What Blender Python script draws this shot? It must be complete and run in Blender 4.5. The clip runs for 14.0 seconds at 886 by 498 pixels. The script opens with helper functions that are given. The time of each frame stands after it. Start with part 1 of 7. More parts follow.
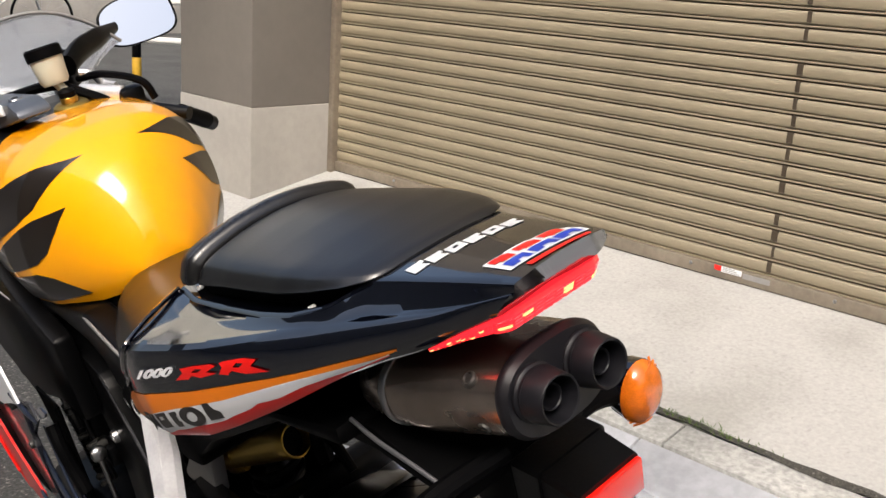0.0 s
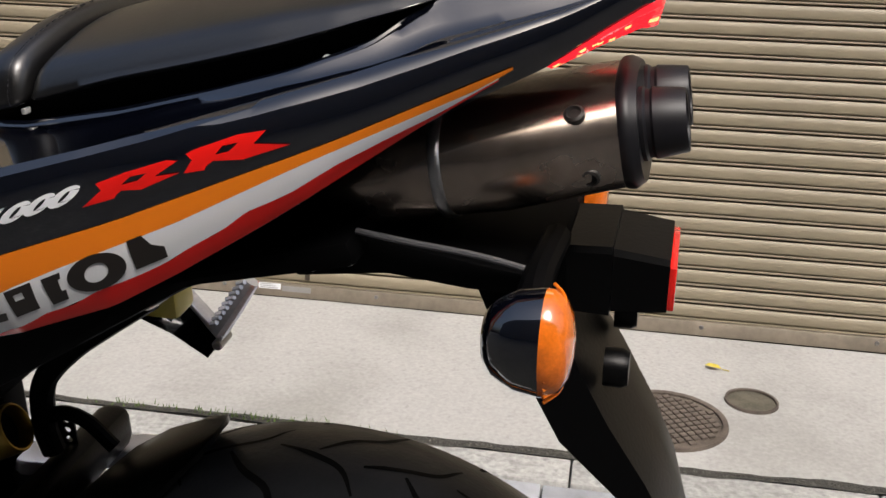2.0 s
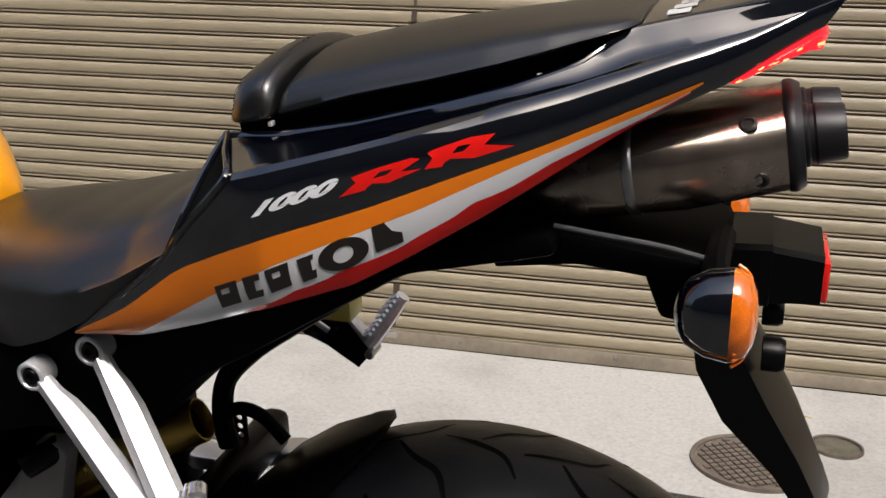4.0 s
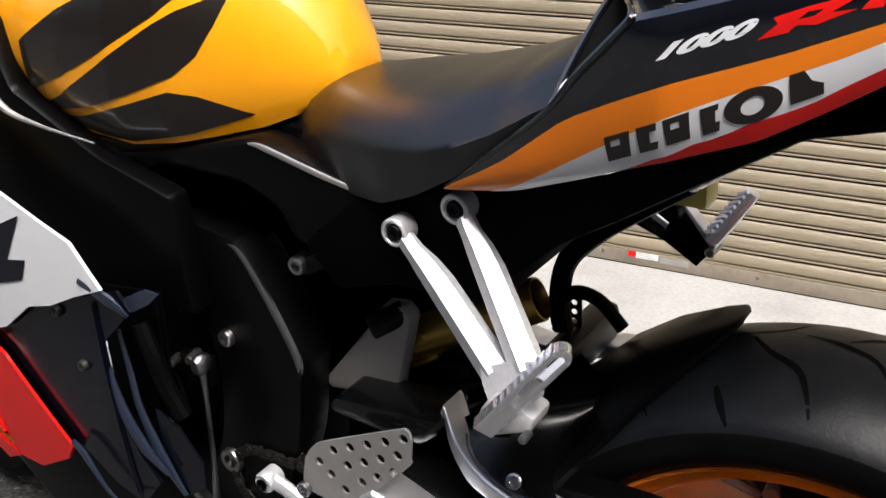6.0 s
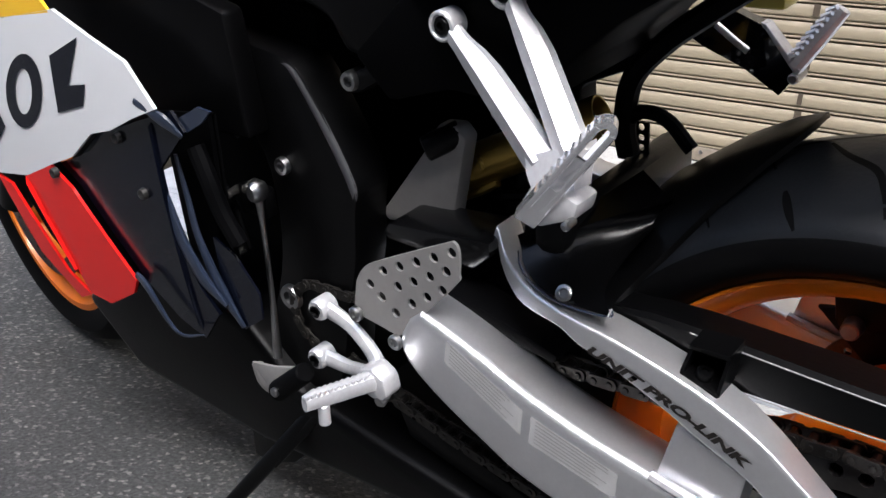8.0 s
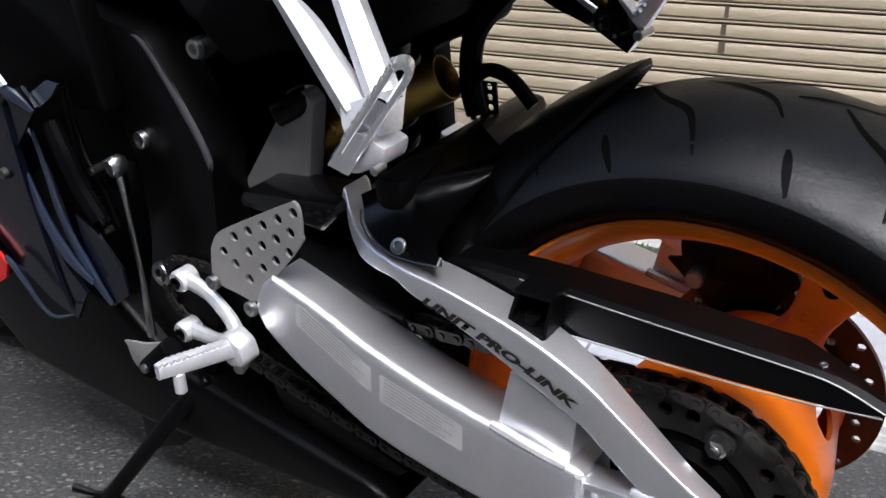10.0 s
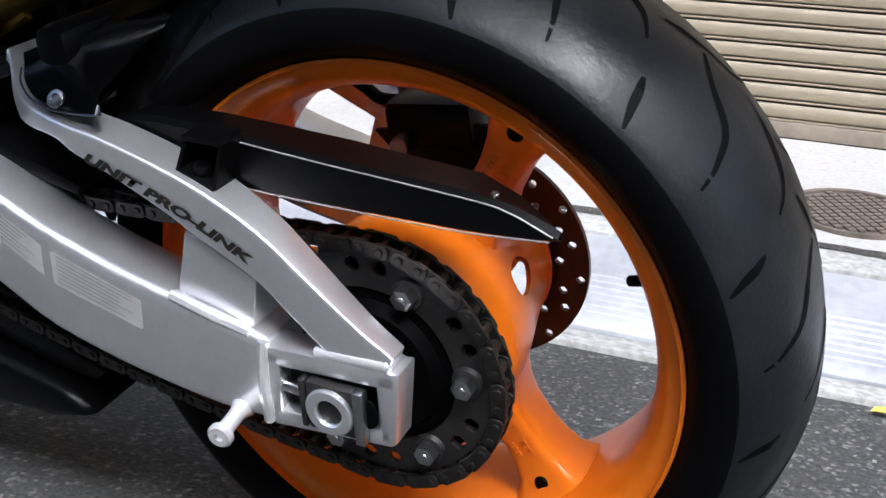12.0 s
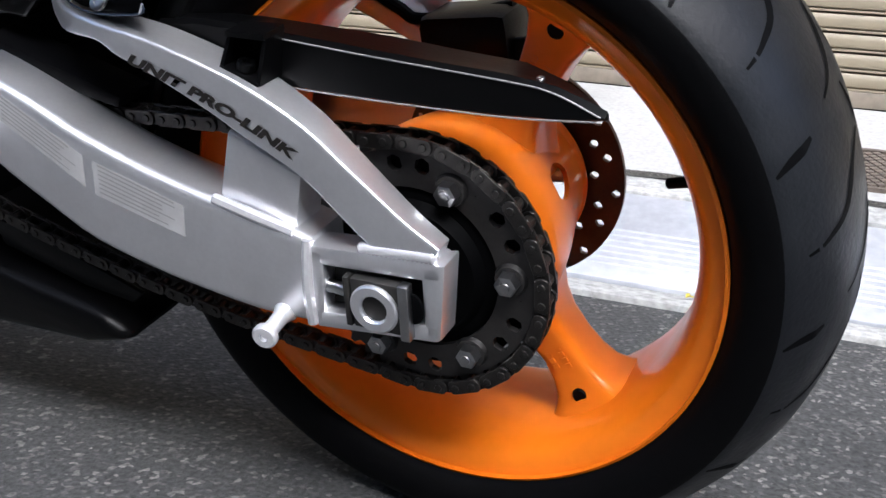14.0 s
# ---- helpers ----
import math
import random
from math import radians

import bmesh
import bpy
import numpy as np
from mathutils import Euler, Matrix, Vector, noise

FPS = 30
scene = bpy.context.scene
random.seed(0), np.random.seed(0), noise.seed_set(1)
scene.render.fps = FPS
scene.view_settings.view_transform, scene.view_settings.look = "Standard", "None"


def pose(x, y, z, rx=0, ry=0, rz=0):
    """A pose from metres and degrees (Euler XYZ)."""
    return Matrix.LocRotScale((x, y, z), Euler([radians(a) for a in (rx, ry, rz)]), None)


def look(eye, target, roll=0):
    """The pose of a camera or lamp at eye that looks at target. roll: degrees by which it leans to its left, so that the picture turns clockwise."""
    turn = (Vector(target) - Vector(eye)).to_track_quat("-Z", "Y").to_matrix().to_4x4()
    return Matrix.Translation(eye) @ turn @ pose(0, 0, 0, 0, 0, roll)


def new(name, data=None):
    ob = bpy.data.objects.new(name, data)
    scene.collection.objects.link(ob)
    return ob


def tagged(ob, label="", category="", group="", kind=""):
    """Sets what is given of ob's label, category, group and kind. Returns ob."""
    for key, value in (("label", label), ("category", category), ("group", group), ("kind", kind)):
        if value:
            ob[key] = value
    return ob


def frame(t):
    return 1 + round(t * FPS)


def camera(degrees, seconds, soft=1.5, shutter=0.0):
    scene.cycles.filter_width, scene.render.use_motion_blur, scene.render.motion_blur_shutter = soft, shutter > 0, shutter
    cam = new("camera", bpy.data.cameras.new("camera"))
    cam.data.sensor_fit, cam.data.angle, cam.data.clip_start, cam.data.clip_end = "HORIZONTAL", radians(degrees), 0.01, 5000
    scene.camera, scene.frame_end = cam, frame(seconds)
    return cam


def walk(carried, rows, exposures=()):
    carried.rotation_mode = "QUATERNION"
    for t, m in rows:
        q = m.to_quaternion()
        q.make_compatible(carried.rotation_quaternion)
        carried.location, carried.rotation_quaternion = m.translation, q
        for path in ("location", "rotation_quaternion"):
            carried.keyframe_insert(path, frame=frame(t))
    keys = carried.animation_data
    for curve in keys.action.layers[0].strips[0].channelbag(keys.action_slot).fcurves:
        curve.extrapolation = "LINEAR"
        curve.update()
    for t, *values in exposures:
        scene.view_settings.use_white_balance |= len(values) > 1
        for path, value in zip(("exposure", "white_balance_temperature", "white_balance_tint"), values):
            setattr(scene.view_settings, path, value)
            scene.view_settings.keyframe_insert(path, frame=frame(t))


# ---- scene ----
cam = camera(47.8, 14.0)
PATH = [
    (0, (0.635, -0.764, 1.158), (-0.699, 0.627, 0.621), 3.6),
    (0.5, (0.483, -0.866, 1.133), (-0.55, 0.757, 0.589), 2.8),
    (1, (0.276, -0.889, 1.109), (-0.356, 0.92, 0.535), 4.8),
    (1.5, (0.222, -0.837, 1.001), (-0.069, 1.086, 0.536), 5.3),
    (2, (0.221, -0.847, 0.878), (-0.088, 1.111, 0.611), 3.6),
    (2.2, (0.221, -0.873, 0.868), (-0.033, 1.1, 0.66), 3.6),
    (4.3, (0.129, -0.964, 0.829), (-0.366, 0.968, 0.677), 4.5),
    (4.5, (0.115, -0.965, 0.824), (-0.442, 0.948, 0.646), 5.0),
    (5, (0.084, -0.962, 0.816), (-0.608, 0.9, 0.581), 5.4),
    (5.5, (0.072, -0.963, 0.806), (-0.723, 0.853, 0.539), 5.3),
    (6, (0.069, -0.963, 0.769), (-0.823, 0.8, 0.459), 6.3),
    (6.5, (0.074, -0.957, 0.73), (-0.9, 0.753, 0.374), 6.1),
    (7, (0.085, -0.949, 0.702), (-0.942, 0.72, 0.302), 6.5),
    (7.2, (0.09, -0.941, 0.691), (-0.949, 0.713, 0.263), 6.5),
    (9.3, (0.172, -0.892, 0.628), (-0.887, 0.742, 0.17), 5.9),
    (9.5, (0.185, -0.888, 0.631), (-0.864, 0.753, 0.176), 5.0),
    (10, (0.214, -0.866, 0.622), (-0.783, 0.814, 0.195), 4.7),
    (10.5, (0.246, -0.838, 0.609), (-0.665, 0.899, 0.217), 4.4),
    (11, (0.275, -0.807, 0.583), (-0.527, 0.984, 0.197), 4.8),
    (11.5, (0.289, -0.79, 0.553), (-0.426, 1.031, 0.138), 5.4),
    (12, (0.299, -0.789, 0.522), (-0.361, 1.05, 0.094), 5.4),
    (12.5, (0.304, -0.79, 0.502), (-0.352, 1.049, 0.07), 5.6),
    (13, (0.303, -0.79, 0.484), (-0.363, 1.048, 0.059), 5.3),
    (13.5, (0.295, -0.797, 0.47), (-0.376, 1.038, 0.041), 5.0),
    (14, (0.286, -0.815, 0.447), (-0.383, 1.02, 0.017), 4.7),
]
EXPOSURES = [(0, 0.55, 6400), (1, 0.26, 6300), (2, 0.26, 6200), (5, 0.42, 6200), (6.5, 0.86, 5900), (9.5, 0.90, 5600), (10.5, 0.82, 5550), (12.5, 0.93, 5450), (14, 0.95, 5450)]
walk(cam, [(t, look(eye, target, roll)) for t, eye, target, roll in PATH], [(t, e, k, 10) for t, e, k in EXPOSURES])

# ---- light ----
SUN_EL, SUN_ROT = 47.0, 152.0
world = bpy.data.worlds.new("world")
scene.world = world
world.use_nodes = True
sky = world.node_tree.nodes.new("ShaderNodeTexSky")
sky.sky_type, sky.sun_disc = "NISHITA", False
sky.sun_elevation, sky.sun_rotation = radians(SUN_EL), radians(SUN_ROT)
sky.air_density, sky.dust_density, sky.ozone_density = 1.0, 9.0, 1.0
world.node_tree.links.new(sky.outputs[0], world.node_tree.nodes["Background"].inputs[0])
world.node_tree.nodes["Background"].inputs[1].default_value = 0.15
lamp = bpy.data.lights.new("sun", "SUN")
lamp.energy, lamp.angle, lamp.color = 1.6, radians(24), (1.0, 0.96, 0.9)
sun = new("sun", lamp)
sun.matrix_world = pose(0, 0, 5, 90 - SUN_EL, 0, 180 - SUN_ROT)


# ---- materials ----
def material(name, color, rough=0.5, metal=0.0, coat=0.0, vary=0.0, scale=8.0, bump=0.0, bump_scale=60.0, color2=None, spec=0.5, rough_vary=0.0, vary_range=(0.35, 0.65)):
    """A principled surface with two scales of colour variation and fine relief."""
    m = bpy.data.materials.new(name)
    m.use_nodes = True
    t = m.node_tree
    b = t.nodes["Principled BSDF"]
    b.inputs["Base Color"].default_value = (*color, 1)
    b.inputs["Roughness"].default_value = rough
    b.inputs["Metallic"].default_value = metal
    b.inputs["Coat Weight"].default_value = coat
    b.inputs["Coat Roughness"].default_value = 0.04
    b.inputs["Specular IOR Level"].default_value = spec
    pos = t.nodes.new("ShaderNodeTexCoord").outputs["Object"]

    def noise_at(s, detail=6.0):
        n = t.nodes.new("ShaderNodeTexNoise")
        n.inputs["Scale"].default_value, n.inputs["Detail"].default_value = s, detail
        t.links.new(pos, n.inputs["Vector"])
        return n.outputs["Fac"]

    def ramp(fac, lo, hi):
        r = t.nodes.new("ShaderNodeMapRange")
        r.inputs[1].default_value, r.inputs[2].default_value = vary_range
        r.inputs[3].default_value, r.inputs[4].default_value = lo, hi
        t.links.new(fac, r.inputs[0])
        return r.outputs[0]

    if vary or color2:
        mix = t.nodes.new("ShaderNodeMix")
        mix.data_type = "RGBA"
        dark = color2 or tuple(c * (1 - vary) for c in color)
        mix.inputs[6].default_value, mix.inputs[7].default_value = (*color, 1), (*dark, 1)
        add = t.nodes.new("ShaderNodeMath")
        add.operation = "MULTIPLY_ADD"
        t.links.new(ramp(noise_at(scale), 0, 0.75), add.inputs[0])
        add.inputs[1].default_value = 1.0
        t.links.new(ramp(noise_at(scale * 9), 0, 0.35), add.inputs[2])
        t.links.new(add.outputs[0], mix.inputs[0])
        t.links.new(mix.outputs[2], b.inputs["Base Color"])
    if rough_vary:
        t.links.new(ramp(noise_at(scale * 2.5), max(0.02, rough - rough_vary), rough + rough_vary), b.inputs["Roughness"])
    if bump:
        k = t.nodes.new("ShaderNodeBump")
        k.inputs["Strength"].default_value, k.inputs["Distance"].default_value = bump, 0.003
        t.links.new(noise_at(bump_scale, 8.0), k.inputs["Height"])
        t.links.new(k.outputs[0], b.inputs["Normal"])
    return m


def speckled(name, base, stone, dirt, scale, density, rough=0.9, bump=0.6, grain=0.6, stain=(0.45, 0.75)):
    """Asphalt or concrete: a ground colour with stones showing and larger stains."""
    m = material(name, base, rough)
    t = m.node_tree
    b = t.nodes["Principled BSDF"]
    pos = t.nodes.new("ShaderNodeTexCoord").outputs["Object"]
    v = t.nodes.new("ShaderNodeTexVoronoi")
    v.inputs["Scale"].default_value = scale
    t.links.new(pos, v.inputs["Vector"])
    n = t.nodes.new("ShaderNodeTexNoise")
    n.inputs["Scale"].default_value, n.inputs["Detail"].default_value = scale * 0.9, 5
    t.links.new(pos, n.inputs["Vector"])
    big = t.nodes.new("ShaderNodeTexNoise")
    big.inputs["Scale"].default_value, big.inputs["Detail"].default_value = 2.3, 9
    t.links.new(pos, big.inputs["Vector"])
    pick = t.nodes.new("ShaderNodeMapRange")
    t.links.new(v.outputs["Color"], pick.inputs[0])
    pick.inputs[1].default_value, pick.inputs[2].default_value = 1 - density, 1.0
    one = t.nodes.new("ShaderNodeMix")
    one.data_type = "RGBA"
    one.inputs[6].default_value, one.inputs[7].default_value = (*base, 1), (*stone, 1)
    t.links.new(pick.outputs[0], one.inputs[0])
    two = t.nodes.new("ShaderNodeMix")
    two.data_type = "RGBA"
    two.inputs[7].default_value = (*dirt, 1)
    r2 = t.nodes.new("ShaderNodeMapRange")
    r2.inputs[1].default_value, r2.inputs[2].default_value, r2.inputs[4].default_value = *stain, 0.8
    t.links.new(big.outputs["Fac"], r2.inputs[0])
    t.links.new(r2.outputs[0], two.inputs[0])
    t.links.new(one.outputs[2], two.inputs[6])
    fine = t.nodes.new("ShaderNodeMix")
    fine.data_type, fine.blend_type = "RGBA", "MULTIPLY"
    fine.inputs[0].default_value = grain
    r3 = t.nodes.new("ShaderNodeMapRange")
    r3.inputs[1].default_value, r3.inputs[2].default_value, r3.inputs[3].default_value, r3.inputs[4].default_value = 0.3, 0.7, 0.45, 1.25
    t.links.new(n.outputs["Fac"], r3.inputs[0])
    t.links.new(two.outputs[2], fine.inputs[6])
    t.links.new(r3.outputs[0], fine.inputs[7])
    t.links.new(fine.outputs[2], b.inputs["Base Color"])
    k = t.nodes.new("ShaderNodeBump")
    k.inputs["Strength"].default_value, k.inputs["Distance"].default_value = bump, 0.004
    t.links.new(n.outputs["Fac"], k.inputs["Height"])
    t.links.new(k.outputs[0], b.inputs["Normal"])
    return m


ASPHALT = speckled("asphalt", (0.060, 0.061, 0.060), (0.30, 0.29, 0.27), (0.034, 0.034, 0.034), 170, 0.30, 0.85, 1.0, 1.0)
CONCRETE = speckled("concrete", (0.395, 0.391, 0.373), (0.335, 0.330, 0.312), (0.285, 0.280, 0.262), 110, 0.28, 0.88, 0.3, 0.24, (0.50, 0.70))
KERB = speckled("kerb_concrete", (0.42, 0.42, 0.40), (0.32, 0.32, 0.30), (0.24, 0.24, 0.23), 80, 0.4, 0.9, 0.6)
PLATE = material("ramp_plate", (0.50, 0.52, 0.56), 0.5, 0.3, vary=0.35, scale=5, bump=0.15, bump_scale=40)
SLAT = material("shutter_paint", (0.285, 0.242, 0.168), 0.5, vary=0.16, scale=2.2, bump=0.05, bump_scale=20)
SLAT_DARK = material("shutter_groove", (0.05, 0.036, 0.022), 0.6, vary=0.2, scale=5)
RAIL = material("shutter_rail_metal", (0.33, 0.28, 0.22), 0.5, 0.4, vary=0.35, scale=7)
PILLAR = material("pillar_paint", (0.19, 0.172, 0.15), 0.8, vary=0.12, scale=3, bump=0.2, bump_scale=80)
PILLAR_LOW = material("pillar_base_paint", (0.36, 0.34, 0.31), 0.8, vary=0.2, scale=3, bump=0.2, bump_scale=80)
WALL = material("wall_render", (0.42, 0.41, 0.39), 0.9, vary=0.25, scale=0.8, bump=0.2, bump_scale=30)
WALL_PALE = material("pale_wall", (0.72, 0.70, 0.62), 0.9, vary=0.15, scale=0.8)
IRON = material("cast_iron", (0.16, 0.13, 0.105), 0.75, 0.2, vary=0.5, scale=14, bump=0.5, bump_scale=120)
STEEL_LID = material("steel_lid", (0.22, 0.205, 0.16), 0.5, 0.5, vary=0.5, scale=20)
GRIME = speckled("joint_grime", (0.055, 0.052, 0.044), (0.13, 0.125, 0.11), (0.03, 0.03, 0.024), 220, 0.3, 0.95, 0.9, 0.9)
MOSS = material("moss_green", (0.10, 0.17, 0.025), 0.8, vary=0.5, scale=60)
LEAF = material("dry_leaf", (0.62, 0.50, 0.06), 0.6, vary=0.3, scale=60)

ORANGE = material("tank_paint", (1.0, 0.41, 0.0005), 0.4, coat=1.0, vary=0.04, scale=3, spec=0.15)
RIM = material("wheel_paint", (0.86, 0.205, 0.002), 0.36, coat=0.22, vary=0.10, scale=9, rough_vary=0.06, spec=0.3)
ORANGE.node_tree.nodes["Principled BSDF"].inputs["Coat IOR"].default_value = 1.5
STRIPE = material("stripe_orange", (0.84, 0.215, 0.006), 0.3, coat=0.5, spec=0.3)
WHITE = material("white_paint", (0.78, 0.80, 0.83), 0.3, coat=0.8)
RED = material("red_paint", (0.72, 0.008, 0.005), 0.3, coat=0.5, spec=0.3)
YELLOW = material("yellow_paint", (0.92, 0.55, 0.01), 0.3, coat=0.8)
BLUE = material("blue_ink", (0.02, 0.05, 0.42), 0.4)
NAVY = material("navy_paint", (0.0025, 0.0035, 0.009), 0.25, coat=0.4, vary=0.2, scale=6, spec=0.3)
GLOSS = material("black_paint", (0.0015, 0.002, 0.0045), 0.10, coat=1.0, spec=0.3)
GLOSS.node_tree.nodes["Principled BSDF"].inputs["Coat IOR"].default_value = 2.0
DECAL = material("black_decal", (0.012, 0.009, 0.007), 0.3, coat=0.6)
PLASTIC = material("black_plastic", (0.0018, 0.0018, 0.002), 0.34, vary=0.2, scale=10, bump=0.06, bump_scale=300, spec=0.15)
SATIN = material("satin_plastic", (0.003, 0.003, 0.0033), 0.21, vary=0.2, scale=10, spec=0.6)
MATTE = material("dark_plastic", (0.0012, 0.0012, 0.0014), 0.6, vary=0.2, scale=10, spec=0.04)
FRAME = material("frame_black", (0.0015, 0.0015, 0.0017), 0.36, vary=0.25, scale=8, bump=0.05, bump_scale=200, spec=0.2)
VINYL = material("seat_vinyl", (0.0050, 0.0048, 0.0048), 0.30, coat=0.0, vary=0.1, scale=5, bump=0.05, bump_scale=420, spec=1.0)
TYRE = material("tyre_rubber", (0.003, 0.003, 0.0034), 0.5, vary=0.3, scale=9, bump=0.08, bump_scale=260, spec=0.06)
TREAD = material("tyre_tread", (0.0035, 0.0042, 0.0058), 0.40, color2=(0.0085, 0.0096, 0.0120), scale=7, bump=0.12, bump_scale=240, rough_vary=0.10, spec=0.32)
# navy lightened: the bluish highlight along edges is put into the colour
EDGE_BLUE = material("navy_edge_sheen", (0.022, 0.032, 0.060), 0.28, coat=0.8, vary=0.2, scale=9)
STRIP = material("grey_strip", (0.07, 0.07, 0.075), 0.4)
RUBBER = material("rubber", (0.0015, 0.0015, 0.0018), 0.55, spec=0.06)
ALU = material("brushed_aluminium", (0.88, 0.88, 0.90), 0.33, 0.86, vary=0.08, scale=30, bump=0.03, bump_scale=500)
ALU_CAST = material("cast_aluminium", (0.86, 0.86, 0.88), 0.25, 0.52, vary=0.2, scale=30, bump=0.08, bump_scale=200)
ALU_POLISHED = material("polished_aluminium", (0.90, 0.90, 0.92), 0.16, 0.85, vary=0.12, scale=60, bump=0.03, bump_scale=120)
ALU_GREY = material("grey_bracket", (0.36, 0.35, 0.34), 0.45, 0.4, vary=0.15, scale=12)
STEEL = material("steel", (0.45, 0.45, 0.45), 0.3, 1.0, vary=0.2, scale=40)
CHAIN = material("chain_steel", (0.07, 0.065, 0.060), 0.34, 0.8, vary=0.5, scale=60)
SPROCKET = material("sprocket_steel", (0.050, 0.047, 0.045), 0.45, 0.6, vary=0.4, scale=30)
DISC = material("brake_disc_steel", (0.10, 0.065, 0.05), 0.4, 0.8, vary=0.4, scale=30)
TITAN = material("titanium", (0.48, 0.41, 0.35), 0.22, 0.95, color2=(0.27, 0.22, 0.18), scale=9, rough_vary=0.07)
CAP = material("end_cap_black", (0.010, 0.010, 0.013), 0.42, 0.2, vary=0.2, scale=20)
GOLD = material("gold_anodised", (0.40, 0.27, 0.06), 0.35, 0.9)
LENS_RED = material("tail_lens", (0.72, 0.006, 0.014), 0.12, coat=1.0, vary=0.6, scale=130)
LENS_RED.node_tree.nodes["Principled BSDF"].inputs["Emission Color"].default_value = (1.0, 0.02, 0.03, 1)
LENS_RED.node_tree.nodes["Principled BSDF"].inputs["Emission Strength"].default_value = 1.0
LENS_AMBER = material("signal_lens", (0.85, 0.19, 0.01), 0.15, coat=1.0, vary=0.35, scale=70)
REFLECT = material("red_reflector", (0.78, 0.012, 0.006), 0.2, coat=1.0)
LABEL = material("label_silver", (0.60, 0.60, 0.60), 0.5, 0.1, vary=0.15, scale=40)
PRINT = material("label_print", (0.30, 0.30, 0.30), 0.5)
BRASS = material("brass_fluid", (0.55, 0.45, 0.06), 0.3)
RESV = material("reservoir_plastic", (0.62, 0.62, 0.50), 0.35)
MIRROR = material("mirror_glass", (0.92, 0.93, 0.95), 0.02, 1.0)
SCREEN = bpy.data.materials.new("windscreen_acrylic")
SCREEN.use_nodes = True
nt = SCREEN.node_tree
see, gleam, mix, fre = (nt.nodes.new(k) for k in ("ShaderNodeBsdfTransparent", "ShaderNodeBsdfGlossy", "ShaderNodeMixShader", "ShaderNodeFresnel"))
see.inputs["Color"].default_value = (0.96, 0.97, 0.97, 1)
gleam.inputs["Roughness"].default_value = 0.03
fre.inputs["IOR"].default_value = 1.3
nt.links.new(fre.outputs[0], mix.inputs[0])
nt.links.new(see.outputs[0], mix.inputs[1])
nt.links.new(gleam.outputs[0], mix.inputs[2])
nt.links.new(mix.outputs[0], nt.nodes["Material Output"].inputs["Surface"])
LENS_HOT = material("lens_chip", (1.0, 0.22, 0.08), 0.15, coat=1.0)
LENS_HOT.node_tree.nodes["Principled BSDF"].inputs["Emission Color"].default_value = (1.0, 0.25, 0.08, 1)
LENS_HOT.node_tree.nodes["Principled BSDF"].inputs["Emission Strength"].default_value = 3.0
CLAMP = material("clamp_grey", (0.10, 0.115, 0.14), 0.4, 0.3, vary=0.2, scale=20)
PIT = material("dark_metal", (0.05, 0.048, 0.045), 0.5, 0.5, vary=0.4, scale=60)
POLE_Y = material("pole_yellow", (0.60, 0.36, 0.03), 0.5, vary=0.2, scale=10)
POLE_W = material("pole_white", (0.72, 0.72, 0.70), 0.5)


# ---- builders ----
def finish(name, bm, mat, parent=None, label="", smooth=True, angle=35.0):
    bmesh.ops.recalc_face_normals(bm, faces=bm.faces[:])
    me = bpy.data.meshes.new(name)
    if smooth:
        for f in bm.faces:
            f.smooth = True
        for e in bm.edges:
            if len(e.link_faces) == 2 and e.calc_face_angle(0) > radians(angle):
                e.smooth = False
    bm.to_mesh(me)
    bm.free()
    me.materials.append(mat)
    ob = new(name, me)
    if parent:
        ob.parent = parent
    if label:
        tagged(ob, label)
    return ob


part = finish


def share(name, ob, m, parent):
    """Another piece on the mesh of ob."""
    o = new(name, ob.data)
    o.parent = parent
    o.matrix_basis = m
    return o


def prism(pts, y0, y1, bevel=0.003, segments=2, bm=None, rim=False):
    """The outline pts (x, z) as a slab from y0 to y1 with rounded edges (rim: those of its two faces alone)."""
    own = bm is None
    b = bmesh.new()
    near = [b.verts.new((x, y0, z)) for x, z in pts]
    far = [b.verts.new((x, y1, z)) for x, z in pts]
    b.faces.new(near)
    b.faces.new(far[::-1])
    n = len(pts)
    for i in range(n):
        b.faces.new((near[i], far[i], far[(i + 1) % n], near[(i + 1) % n]))
    bmesh.ops.recalc_face_normals(b, faces=b.faces[:])
    if bevel:
        bmesh.ops.bevel(b, geom=[e for e in b.edges if not rim or e.verts[0].co.y == e.verts[1].co.y], offset=bevel, segments=segments, affect="EDGES", profile=0.5, clamp_overlap=True)
    bmesh.ops.triangulate(b, faces=[f for f in b.faces if len(f.verts) > 4])
    if own:
        return b
    me = bpy.data.meshes.new("tmp")
    b.to_mesh(me)
    b.free()
    bm.from_mesh(me)
    bpy.data.meshes.remove(me)
    return bm


def box(lo, hi, bevel=0.003, m=None, bm=None):
    b = bm or bmesh.new()
    made = bmesh.ops.create_cube(b, size=1)["verts"]
    for v in made:
        v.co = Vector([l + (h - l) * (c + 0.5) for l, h, c in zip(lo, hi, v.co)])
    if bevel:
        es = list({e for v in made for e in v.link_edges})
        made = bmesh.ops.bevel(b, geom=es, offset=bevel, segments=2, affect="EDGES", profile=0.5, clamp_overlap=True)["verts"]
    if m:
        bmesh.ops.transform(b, matrix=m, verts=b.verts[:] if bm is None else made)
    return b


